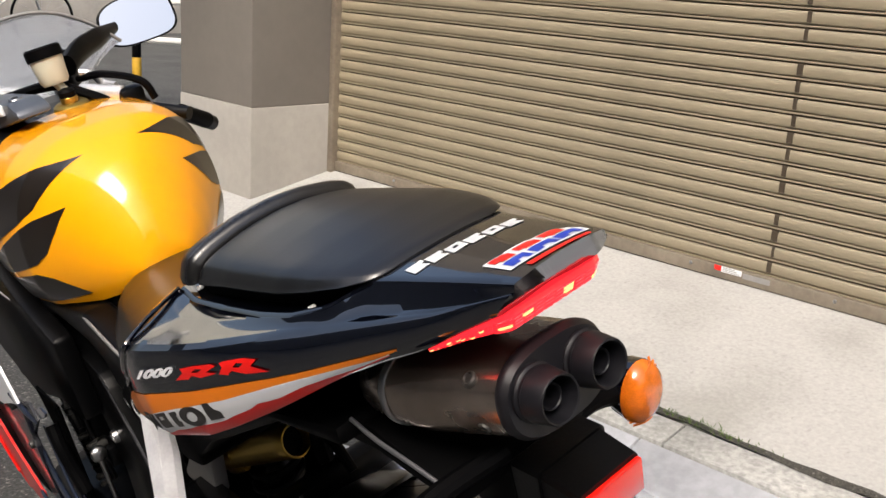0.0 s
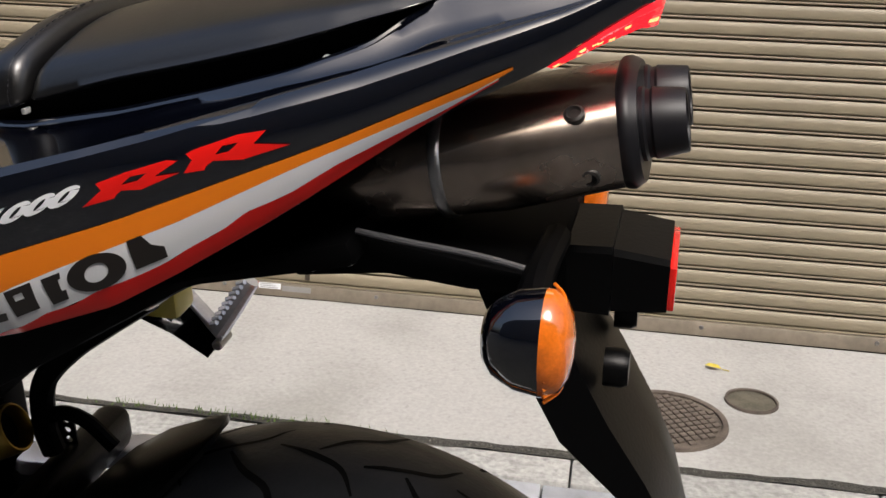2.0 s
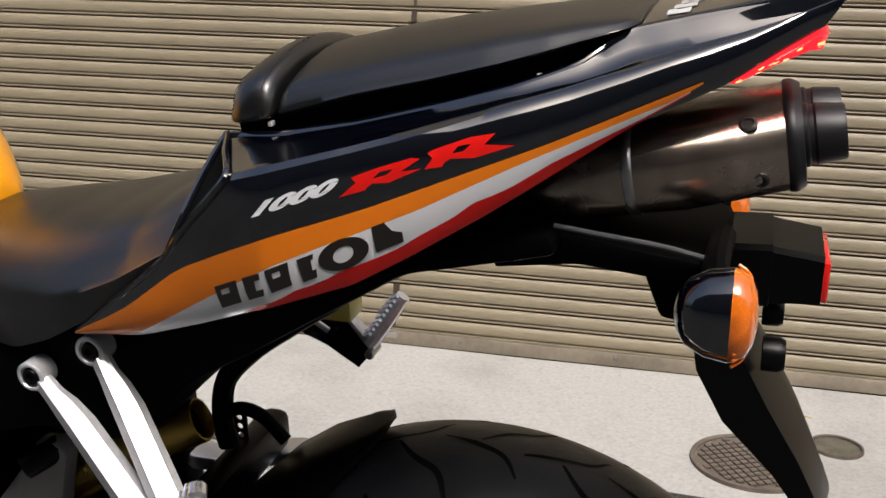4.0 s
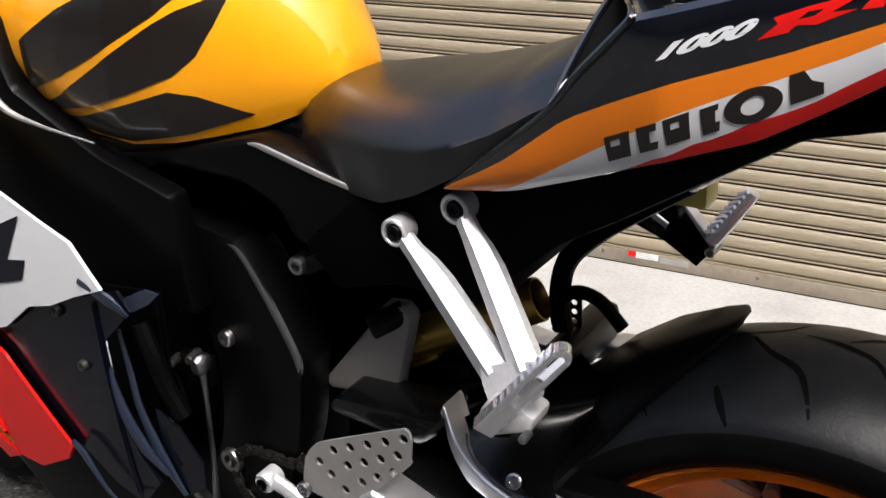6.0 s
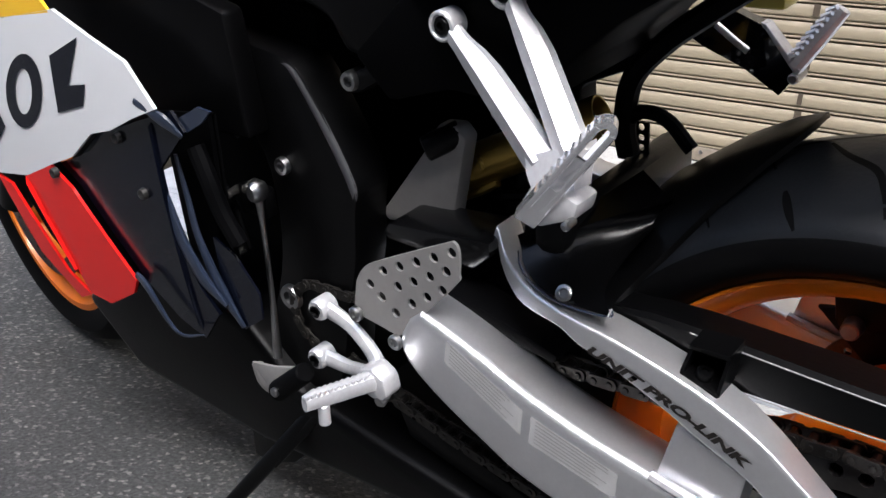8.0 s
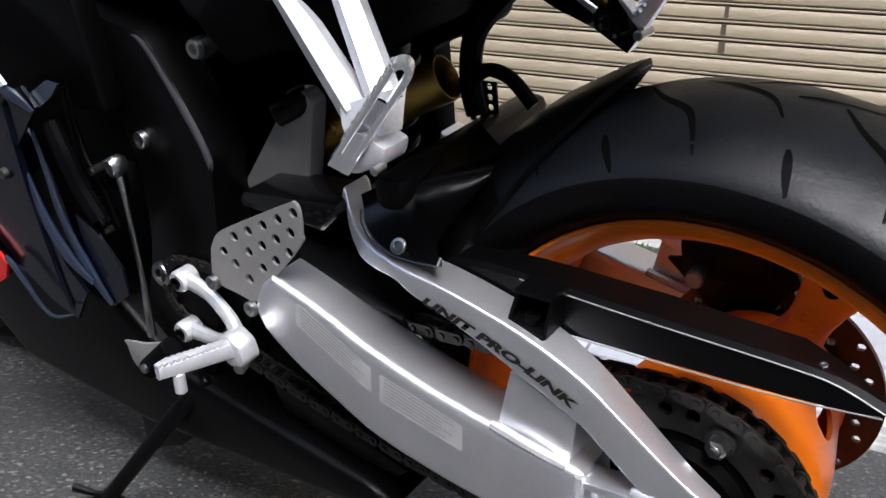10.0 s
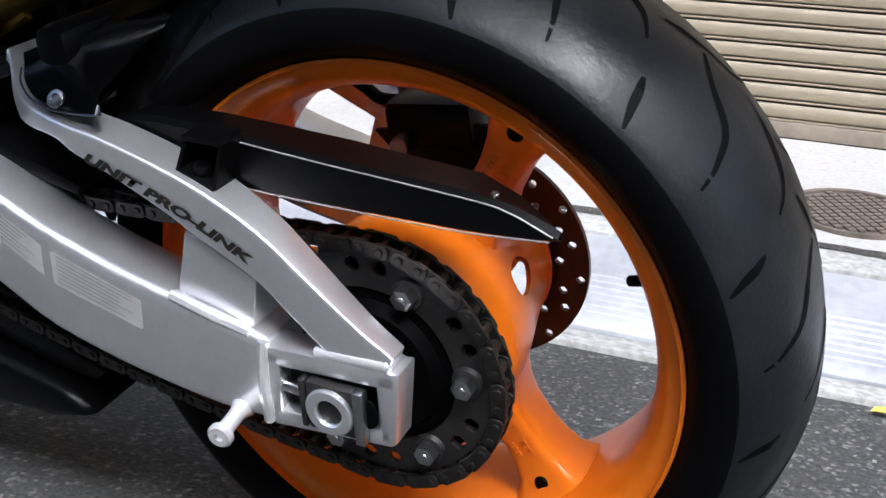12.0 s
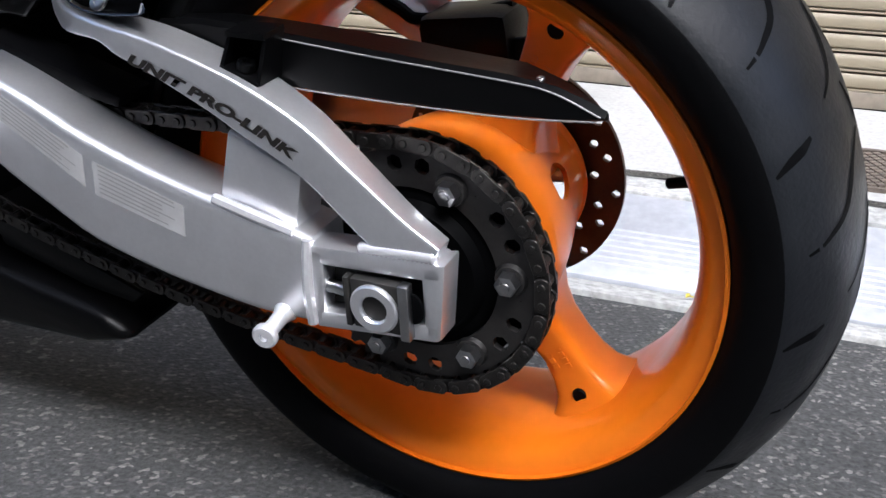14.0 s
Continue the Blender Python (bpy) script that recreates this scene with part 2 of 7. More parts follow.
def smooth_line(pts, n):
    """n points along a Catmull-Rom curve through pts."""
    p = [Vector(q) for q in pts]
    p = [2 * p[0] - p[1], *p, 2 * p[-1] - p[-2]]
    out = []
    for i in range(n):
        s = i / (n - 1) * (len(pts) - 1)
        k = min(int(s), len(pts) - 2)
        f = s - k
        a, b, c, d = p[k:k + 4]
        out.append(0.5 * (2 * b + (c - a) * f + (2 * a - 5 * b + 4 * c - d) * f * f + (3 * b - a - 3 * c + d) * f ** 3))
    return out


def rings(loops, closed=True, caps=True, bm=None):
    """A skin over loops of points."""
    b = bm or bmesh.new()
    vs = [[b.verts.new(p) for p in loop] for loop in loops]
    n = len(vs[0])
    for a, c in zip(vs, vs[1:]):
        for i in range(n if closed else n - 1):
            b.faces.new((a[i], a[(i + 1) % n], c[(i + 1) % n], c[i]))
    if caps and closed:
        b.faces.new(vs[0][::-1])
        b.faces.new(vs[-1])
    return b


def tube(pts, radius, sides=10, steps=None, bm=None, flat=1.0):
    """A round bar along a smooth line; radius may be a list of radii along it."""
    line = smooth_line(pts, steps or max(2, 6 * (len(pts) - 1) + 1))
    rad = radius if isinstance(radius, (list, tuple)) else [radius]
    loops = []
    side = None
    for i, p in enumerate(line):
        t = (line[min(i + 1, len(line) - 1)] - line[max(i - 1, 0)]).normalized()
        if side is None:
            side = t.cross(Vector((0, 1, 0)) if abs(t.y) < 0.9 else Vector((1, 0, 0))).normalized()
        side = (side - t * side.dot(t)).normalized()
        up = t.cross(side)
        r = float(np.interp(i / (len(line) - 1), np.linspace(0, 1, len(rad)), rad)) if len(rad) > 1 else rad[0]
        loops.append([p + side * (r * math.cos(a)) + up * (r * flat * math.sin(a)) for a in (2 * math.pi * k / sides for k in range(sides))])
    return rings(loops, bm=bm)


def lathe(profile, sides=64, closed=False, bm=None, m=None):
    """A profile of (radius, y) turned about the y axis."""
    b = bm or bmesh.new()
    loops = []
    for k in range(sides):
        a = 2 * math.pi * k / sides
        pts = [Vector((r * math.cos(a), y, r * math.sin(a))) for r, y in profile]
        loops.append([b.verts.new(m @ p if m else p) for p in pts])
    n = len(profile)
    for k in range(sides):
        p, q = loops[k], loops[(k + 1) % sides]
        for i in range(n if closed else n - 1):
            j = (i + 1) % n
            if profile[i][0] < 1e-6 and profile[j][0] < 1e-6:
                continue
            b.faces.new((p[i], q[i], q[j], p[j]))
    bmesh.ops.remove_doubles(b, verts=b.verts[:], dist=1e-6)
    return b


def along(p, q):
    """The pose that lays the y axis from p to q."""
    p, q = Vector(p), Vector(q)
    return Matrix.Translation(p) @ (q - p).to_track_quat("Y", "Z").to_matrix().to_4x4()


def rod(p, q, r, r2=None, sides=16, bm=None, edge=0.0015):
    d = (Vector(q) - Vector(p)).length
    r2 = r if r2 is None else r2
    return lathe([(0, 0), (r - edge, 0), (r, edge), (r2, d - edge), (r2 - edge, d), (0, d)], sides, bm=bm, m=along(p, q))


def bolt(p, n, r, name, parent, mat=None, depth=0.008, label=""):
    """A socket bolt at p that faces along n, with a dark hollow."""
    m = along(p, Vector(p) + Vector(n))
    b = lathe([(0, depth * 0.55), (r * 0.45, depth * 0.55), (r * 0.5, depth), (r * 0.85, depth), (r, depth * 0.75), (r, 0)], 16, m=m)
    return part(name, b, mat or STEEL, parent, label)


def patch(pts, fn, cuts=3):
    """The outline pts (a, b) laid on a surface fn(a, b) as a fine skin."""
    b = bmesh.new()
    f = b.faces.new([b.verts.new((x, 0, z)) for x, z in pts])
    bmesh.ops.triangulate(b, faces=[f])
    for _ in range(cuts):
        bmesh.ops.subdivide_edges(b, edges=b.edges[:], cuts=1, use_grid_fill=True)
        bmesh.ops.triangulate(b, faces=[g for g in b.faces if len(g.verts) > 3])
    for v in b.verts:
        v.co = Vector(fn(v.co.x, v.co.z))
    return b


def inlay(outline, holes, fn, cuts=2):
    """A flat outline with holes, cut fine and laid on a surface fn(a, b)."""
    b = bmesh.new()
    es = []
    for line in [outline, *holes]:
        vs = [b.verts.new((u, v, 0)) for u, v in line]
        es += [b.edges.new((vs[i], vs[(i + 1) % len(vs)])) for i in range(len(vs))]
    bmesh.ops.triangle_fill(b, edges=es, use_beauty=True)
    for _ in range(cuts):
        bmesh.ops.subdivide_edges(b, edges=b.edges[:], cuts=1, use_grid_fill=True)
        bmesh.ops.triangulate(b, faces=[g for g in b.faces if len(g.verts) > 3])
    for v in b.verts:
        v.co = Vector(fn(v.co.x, v.co.y))
    return b


def band(upper, lower, fn, n=40, rows=6):
    """A strip between two lines of (x, z) laid on a surface."""
    ux, uz = zip(*upper)
    lx, lz = zip(*lower)
    b = bmesh.new()
    grid = []
    for i in range(n + 1):
        s = i / n
        xu, xl = np.interp(s, np.linspace(0, 1, len(ux)), ux), np.interp(s, np.linspace(0, 1, len(lx)), lx)
        zu, zl = np.interp(s, np.linspace(0, 1, len(uz)), uz), np.interp(s, np.linspace(0, 1, len(lz)), lz)
        grid.append([b.verts.new(fn(xu + (xl - xu) * j / rows, zu + (zl - zu) * j / rows)) for j in range(rows + 1)])
    for p, q in zip(grid, grid[1:]):
        for j in range(rows):
            b.faces.new((p[j], q[j], q[j + 1], p[j + 1]))
    return b


def lettering(text, size, shear=0.0, bold=0.0):
    """The outlines of a word in the built-in font as a flat bmesh in x, y."""
    c = bpy.data.curves.new("word", "FONT")
    c.body, c.size, c.shear, c.align_x, c.align_y = text, size, shear, "CENTER", "CENTER"
    c.offset = bold * size
    o = bpy.data.objects.new("word", c)
    me = o.to_mesh()
    b = bmesh.new()
    b.from_mesh(me)
    o.to_mesh_clear()
    bpy.data.objects.remove(o)
    bpy.data.curves.remove(c)
    return b


def drilled(outline, holes, at, thick, bm=None):
    """A plate of a flat outline with round holes (u, v, r), laid in space by at(u, v, depth)."""
    b = bmesh.new()
    es = []
    for line in [outline] + [[(u + r * math.cos(a), v + r * math.sin(a)) for a in (2 * math.pi * k / 12 for k in range(12))] for u, v, r in holes]:
        vs = [b.verts.new((u, v, 0)) for u, v in line]
        es += [b.edges.new((vs[i], vs[(i + 1) % len(vs)])) for i in range(len(vs))]
    bmesh.ops.triangle_fill(b, edges=es, use_beauty=True)
    made = bmesh.ops.extrude_face_region(b, geom=b.faces[:])["geom"]
    for g in made:
        if isinstance(g, bmesh.types.BMVert):
            g.co.z = thick
    for v in b.verts:
        v.co = Vector(at(v.co.x, v.co.y, v.co.z))
    return b


def holed(cells, thick, name, mat, parent, label=""):
    """A sheet of cells (8 rim points and 8 hole points each) with real holes, given as Vectors with their normals."""
    b = bmesh.new()
    for outer, hole, nrm in cells:
        top_o = [b.verts.new(p) for p in outer]
        top_h = [b.verts.new(p) for p in hole]
        bot_o = [b.verts.new(p + nrm * thick) for p in outer]
        bot_h = [b.verts.new(p + nrm * thick) for p in hole]
        for i in range(8):
            j = (i + 1) % 8
            b.faces.new((top_o[i], top_o[j], top_h[j], top_h[i]))
            b.faces.new((bot_o[j], bot_o[i], bot_h[i], bot_h[j]))
            b.faces.new((top_h[i], top_h[j], bot_h[j], bot_h[i]))
    bmesh.ops.remove_doubles(b, verts=b.verts[:], dist=2e-5)
    nrm, base = cells[0][2], cells[0][0][0]
    rim = [e for e in b.edges if len(e.link_faces) == 1 and all((v.co - base).dot(nrm) < thick / 2 for v in e.verts)]
    made = bmesh.ops.extrude_edge_only(b, edges=rim)["geom"]
    bmesh.ops.translate(b, vec=nrm * thick, verts=[g for g in made if isinstance(g, bmesh.types.BMVert)])
    bmesh.ops.remove_doubles(b, verts=b.verts[:], dist=2e-5)
    return part(name, b, mat, parent, label, angle=30)


# ---- the street ----
SHUT_Y, RAIL_Z = 1.843, 0.345
SLOPE = 0.2
EDGE_Y, RAMP_Y0, RAMP_Y1 = 1.15, 0.74, 1.05


def apron_z(y):
    return RAIL_Z - 0.008 - SLOPE * (SHUT_Y - y)


def sheet(name, lines, x0, x1, nx, mat, wobble=0.0, thick=0.12):
    """A slab whose top follows lines of (y, z) from x0 to x1."""
    b = bmesh.new()
    grid = []
    for i in range(nx + 1):
        x = x0 + (x1 - x0) * i / nx
        grid.append([b.verts.new((x, y, z + wobble * noise.noise((x * 2.1, y * 2.1, 3.7)))) for y, z in lines])
    for p, q in zip(grid, grid[1:]):
        for j in range(len(lines) - 1):
            b.faces.new((p[j], q[j], q[j + 1], p[j + 1]))
    made = bmesh.ops.extrude_face_region(b, geom=b.faces[:])["geom"]
    for v in made:
        if isinstance(v, bmesh.types.BMVert):
            v.co.z -= thick
    return finish(name, b, mat, smooth=True)


ground_lines = [(-60, 0), (-8, 0.0), (-3, 0.0), (-0.4, 0.0), (0.0, 0.0), (0.25, 0.005), (0.5, 0.03), (RAMP_Y0 - 0.02, 0.048)]
road = sheet("road", ground_lines, -60, 40, 200, ASPHALT, 0.0)
tagged(road, "grey worn asphalt road with pale stones showing", "road", kind="structure")

apron = sheet("pavement", [(EDGE_Y + 0.014, apron_z(EDGE_Y)), (1.4, apron_z(1.4)), (1.62, apron_z(1.62)), (SHUT_Y + 0.3, apron_z(SHUT_Y + 0.3))], -3.4, 6, 120, CONCRETE, 0.003)
tagged(apron, "pale stained concrete apron sloping up to the shutter", "pavement", kind="structure")

kerb = new("kerb")
tagged(kerb, "weathered concrete edging strip beside the ramp plates", "kerb", kind="structure")
x = -3.4
while x < 5.5:
    l = 0.60
    b = prism([(RAMP_Y1 + 0.006, 0.06), (RAMP_Y1 + 0.006, 0.178), (EDGE_Y, apron_z(EDGE_Y) - 0.004), (EDGE_Y, 0.06)], x + 0.002, x + l - 0.002, 0.004)
    bmesh.ops.rotate(b, verts=b.verts[:], cent=(0, 0, 0), matrix=Matrix(((0, 1, 0), (1, 0, 0), (0, 0, 1))))
    part("stone", b, KERB, kerb)
    x += l

# dirt and moss in the open joint between apron and edging
b = bmesh.new()
line = []
for i in range(301):
    x = -3.2 + 8.4 * i / 300
    wob = noise.noise((x * 3.1, 0.3, 0.0)) * 0.010 + noise.noise((x * 23.0, 1.3, 0.0)) * 0.006
    wide = 0.007 + 0.010 * max(0.0, noise.noise((x * 6.0, 7.7, 0.0)) + 0.25)
    yc = EDGE_Y + 0.008 + wob
    line.append([b.verts.new((x, yc + k * wide, apron_z(yc + k * wide) + z)) for k, z in ((-1, -0.002), (-0.4, 0.0035), (0.4, 0.0035), (1, -0.002))])
for p, q in zip(line, line[1:]):
    for k in range(3):
        b.faces.new((p[k], q[k], q[k + 1], p[k + 1]))
tagged(finish("joint_dirt", b, GRIME), "dark dirt packed in the joint beside the edging", "joint", kind="structure")
moss = new("moss")
tagged(moss, "small tufts of green moss in the pavement joint", "moss", kind="stuff")
b = bmesh.new()
for i in range(260):
    x = random.choice((-0.75, -0.55, -0.42, -0.30, 0.95)) + random.gauss(0, 0.05)
    y = EDGE_Y + 0.008 + random.gauss(0, 0.007)
    z = apron_z(y) + 0.002
    a, l = random.uniform(0, 6.28), random.uniform(0.006, 0.016)
    p, w = Vector((x, y, z)), Vector((math.cos(a), math.sin(a), 0)) * 0.0016
    t = p + Vector((random.uniform(-0.5, 0.5) * l, random.uniform(-0.5, 0.5) * l, l))
    b.faces.new([b.verts.new(v) for v in (p - w, p + w, t)])
finish("blades", b, MOSS, moss)

lip = new("gutter_strip")
tagged(lip, "narrow grey concrete gutter strip at the road's edge", "gutter", kind="structure")
x = -3.4
while x < 5.5:
    b = box((x + 0.002, RAMP_Y0 - 0.018, -0.02), (x + 0.998, RAMP_Y0 + 0.055, 0.058), 0.004)
    part("stone", b, KERB, lip)
    x += 1.0

ramp = new("ramp")
tagged(ramp, "row of pale bluish ribbed step-up ramp plates", "ramp", kind="structure")


def ramp_plate():
    """One plate: a sloping slab with low cross ribs on its upper half and flutes below."""
    L = 0.595
    y0, y1, z0, z1 = RAMP_Y0 + 0.06, RAMP_Y1, 0.062, 0.172
    b = prism([(y0, 0.03), (y0, z0), (y0 + 0.02, z0 + 0.012), (y1 - 0.004, z1), (y1, z1 - 0.004), (y1, 0.03)], 0, L, 0.003)
    for k in range(7):
        yy = y0 + 0.03 + 0.016 * k
        zz = z0 + (z1 - z0) * (yy - y0) / (y1 - y0)
        prism([(yy, zz), (yy + 0.003, zz + 0.006), (yy + 0.008, zz + 0.008), (yy + 0.011, zz + 0.003)], 0.012, L - 0.012, 0, bm=b)
    for i in range(9):
        for j in range(3):
            yy, xx = y0 + 0.165 + 0.034 * j, 0.04 + 0.064 * i + (0.032 if j % 2 else 0)
            if xx > L - 0.03:
                continue
            zz = z0 + (z1 - z0) * (yy - y0) / (y1 - y0)
            prism([(yy, zz - 0.002), (yy + 0.003, zz + 0.003), (yy + 0.008, zz + 0.005), (yy + 0.012, zz + 0.002)], xx - 0.012, xx + 0.012, 0, bm=b)
    bmesh.ops.rotate(b, verts=b.verts[:], cent=(0, 0, 0), matrix=Matrix(((0, 1, 0), (1, 0, 0), (0, 0, 1))))
    return b


first = None
for i in range(15):
    m = pose(-3.45 + 0.6 * i, 0, 0.001 * (i % 3))
    if first is None:
        first = part("plate", ramp_plate(), PLATE, ramp, angle=25)
        first.matrix_basis = m
    else:
        share("plate", first, m, ramp)

# the shutter: one rolled slat each, with a bead and a dark groove between
shutter = new("roller_shutter")
tagged(shutter, "closed beige steel roller shutter with horizontal slats", "shutter", kind="structure")
SX0, SX1, PITCH = -2.50, 6.0, 0.0462


def slat_mesh():
    h = PITCH
    prof = [(0.0, 0.012), (0.0, 0.005), (0.001, 0.0012), (0.0035, 0.0006), (0.0052, 0.0012), (0.0058, 0.008), (0.0094, 0.008), (0.0101, 0.0012), (0.0125, 0.0), (h * 0.6, -0.0024), (h - 0.008, -0.0008), (h - 0.0052, 0.0016), (h - 0.0046, 0.012)]
    b = bmesh.new()
    loops = [[b.verts.new((xx, d, z)) for z, d in prof] for xx in (SX0, -0.56, SX1)]
    for p, q in zip(loops, loops[1:]):
        for k in range(len(prof) - 1):
            b.faces.new((p[k], q[k], q[k + 1], p[k + 1]))
    return b


slat = part("slat", slat_mesh(), SLAT, shutter, angle=40)
slat.matrix_basis = pose(0, SHUT_Y, RAIL_Z + 0.032)
for i in range(1, 60):
    share("slat", slat, pose(0.0, SHUT_Y + 0.0006 * math.sin(i * 1.7), RAIL_Z + 0.032 + PITCH * i), shutter)
part("backing", box((SX0, SHUT_Y + 0.009, RAIL_Z), (SX1, SHUT_Y + 0.03, RAIL_Z + 3.0), 0), SLAT_DARK, shutter)
rail = part("bottom_rail", box((SX0, SHUT_Y - 0.012, RAIL_Z - 0.006), (SX1, SHUT_Y + 0.012, RAIL_Z + 0.0315), 0.002), RAIL, shutter, "dull grey-brown metal bottom rail")
part("seal", box((SX0, SHUT_Y - 0.006, RAIL_Z - 0.014), (SX1, SHUT_Y + 0.01, RAIL_Z - 0.006), 0.001), RUBBER, shutter)
for bx in (-2.14, -1.70, -1.26, -0.825, -0.381, 0.06, 0.503, 0.945, 1.39):
    b = lathe([(0, -0.004), (0.004, -0.0035), (0.006, 0)], 10)
    part("screw", b, STEEL, rail).matrix_basis = pose(bx, SHUT_Y - 0.012, RAIL_Z + 0.017)
for i in range(46):
    b = box((-0.588 + random.uniform(-0.004, 0.004), SHUT_Y - 0.0035, RAIL_Z + 0.045 + PITCH * i), (-0.576 + random.uniform(-0.002, 0.004), SHUT_Y + 0.004, RAIL_Z + 0.032 + PITCH * (i + 0.94)), 0)
    if i % 9 != 4:
        part("seam", b, SLAT_DARK, shutter)
sticker = tagged(new("sticker"), "small red and white warning sticker with grey plate", "sticker")
part("red_field", box((-0.746, SHUT_Y - 0.0135, RAIL_Z + 0.016), (-0.724, SHUT_Y - 0.0118, RAIL_Z + 0.0315), 0), REFLECT, sticker)
part("white_field", box((-0.723, SHUT_Y - 0.0134, RAIL_Z + 0.014), (-0.658, SHUT_Y - 0.0118, RAIL_Z + 0.0305), 0), WHITE, sticker)
for k in range(3):
    part("print", box((-0.718, SHUT_Y - 0.0140, RAIL_Z + 0.0165 + 0.005 * k), (-0.665 - 0.008 * k, SHUT_Y - 0.0132, RAIL_Z + 0.0185 + 0.005 * k), 0), PRINT, sticker)
part("grey_field", box((-0.654, SHUT_Y - 0.0136, RAIL_Z + 0.010), (-0.570, SHUT_Y - 0.0118, RAIL_Z + 0.026), 0), ALU_GREY, sticker)

guide = finish("shutter_guide", box((SX0 - 0.03, SHUT_Y - 0.03, 0.2), (SX0, SHUT_Y + 0.03, 4), 0.003), RAIL)
tagged(guide, "dull metal guide rail beside the shutter", "rail", kind="structure")
PX0, PX1, PY = -3.03, -2.53, 1.44
pillar = new("wall_pillar")
tagged(pillar, "grey-brown rendered pillar with a paler painted base", "pillar", kind="structure")
part("base", box((PX0 - 0.003, PY - 0.003, 0.1), (PX1 + 0.003, 2.3, 0.61), 0.006), PILLAR_LOW, pillar)
part("shaft", box((PX0, PY, 0.61), (PX1, 2.3, 4.2), 0.006), PILLAR, pillar)
over = finish("wall_north", box((PX0, SHUT_Y - 0.02, 3.3), (6.2, 2.3, 9.0), 0.01), PILLAR)
tagged(over, "plain grey-brown rendered wall above the shutter", "wall", kind="structure")
east = finish("wall_east", box((6.0, SHUT_Y - 0.5, 0), (6.4, 2.3, 3.3), 0.01), WALL)
tagged(east, "plain grey rendered pier beside the shutter", "wall", kind="structure")
south = finish("wall_south", box((-20, -8.4, -0.1), (20, -8.0, 7.5), 0.01), PILLAR)
tagged(south, "plain grey-brown wall across the street", "wall", kind="structure")


def round_lid(name, cx, cy, rx, label, grid):
    """A lid set in the sloping apron, with a rim and either a raised grid or a plain top."""
    ob = new(name)
    tagged(ob, label, "manhole cover")
    ob.matrix_world = Matrix.Translation((cx, cy, apron_z(cy) + 0.002)) @ Matrix.Rotation(math.atan(SLOPE), 4, "X")
    turn = Matrix.Rotation(radians(90), 4, "X")
    part("rim", lathe([(rx * 0.91, -0.01), (rx * 0.91, 0.004), (rx * 0.93, 0.005), (rx, 0.005), (rx * 1.01, 0.0), (rx * 1.01, -0.01)], 48, m=turn), IRON, ob)
    part("plate", lathe([(0, -0.001), (rx * 0.905, -0.001), (rx * 0.905, -0.01)], 48, m=turn), IRON if grid else STEEL_LID, ob)
    if grid:
        n, s = 13, 2 * rx * 0.9 / 13
        blk = None
        for i in range(n):
            for j in range(n):
                u, v = (i - (n - 1) / 2) * s, (j - (n - 1) / 2) * s
                if math.hypot(abs(u) + s * 0.4, abs(v) + s * 0.4) > rx * 0.9:
                    continue
                m = Matrix.Rotation(radians(28), 4, "Z") @ Matrix.Translation((u, v, 0))
                if blk is None:
                    blk = part("stud", box((-s * 0.4, -s * 0.4, -0.002), (s * 0.4, s * 0.4, 0.0045), 0.0015), IRON, ob)
                    blk.matrix_basis = m
                else:
                    share("stud", blk, m, ob)
    return ob


round_lid("manhole_cover", 0.395, 1.352, 0.135, "rusty cast-iron manhole cover with a square grid", True)
round_lid("drain_cover", -2.718, 1.526, 0.058, "flat grey steel cover beside the pillar's foot", False)
round_lid("valve_cover", 0.594, 1.482, 0.060, "small plain steel cover in the concrete apron", False)


def leaf(cx, cy, z, turn, size, slope):
    line = [(-1, 0), (-0.6, 0.32), (0, 0.42), (0.5, 0.3), (1, 0), (0.5, -0.28), (0, -0.4), (-0.6, -0.3)]
    b = bmesh.new()
    mid = [b.verts.new((t * size, 0, 0.004)) for t in (-1, -0.6, 0, 0.5, 1)]
    up = [b.verts.new((t * size, w * size, 0.010)) for t, w in ((-0.6, 0.32), (0, 0.42), (0.5, 0.3))]
    dn = [b.verts.new((t * size, -w * size, 0.008)) for t, w in ((-0.6, 0.3), (0, 0.4), (0.5, 0.28))]
    for s in (up, dn):
        b.faces.new((mid[0], mid[1], s[0]))
        b.faces.new((mid[1], mid[2], s[1], s[0]))
        b.faces.new((mid[2], mid[3], s[2], s[1]))
        b.faces.new((mid[3], mid[4], s[2]))
    tube([(size, 0, 0.004), (size * 1.8, 0.1 * size, 0.003)], 0.0012, 5, 3, bm=b)
    ob = finish("leaf", b, LEAF)
    ob.matrix_world = Matrix.Translation((cx, cy, z)) @ Matrix.Rotation(slope, 4, "X") @ pose(0, 0, 0, 0, 0, turn)
    return tagged(ob, "small fallen yellow leaf on the ground", "leaf", "fallen leaves")


leaf(0.52, 1.64, apron_z(1.64) + 0.002, -20, 0.022, math.atan(SLOPE))
leaf(0.45, RAMP_Y0 - 0.05, 0.048, 10, 0.02, 0.05)
leaf(0.13, RAMP_Y0 + 0.02, 0.06, 60, 0.008, 0)
leaf(0.75, RAMP_Y0 - 0.10, 0.045, 100, 0.012, 0)

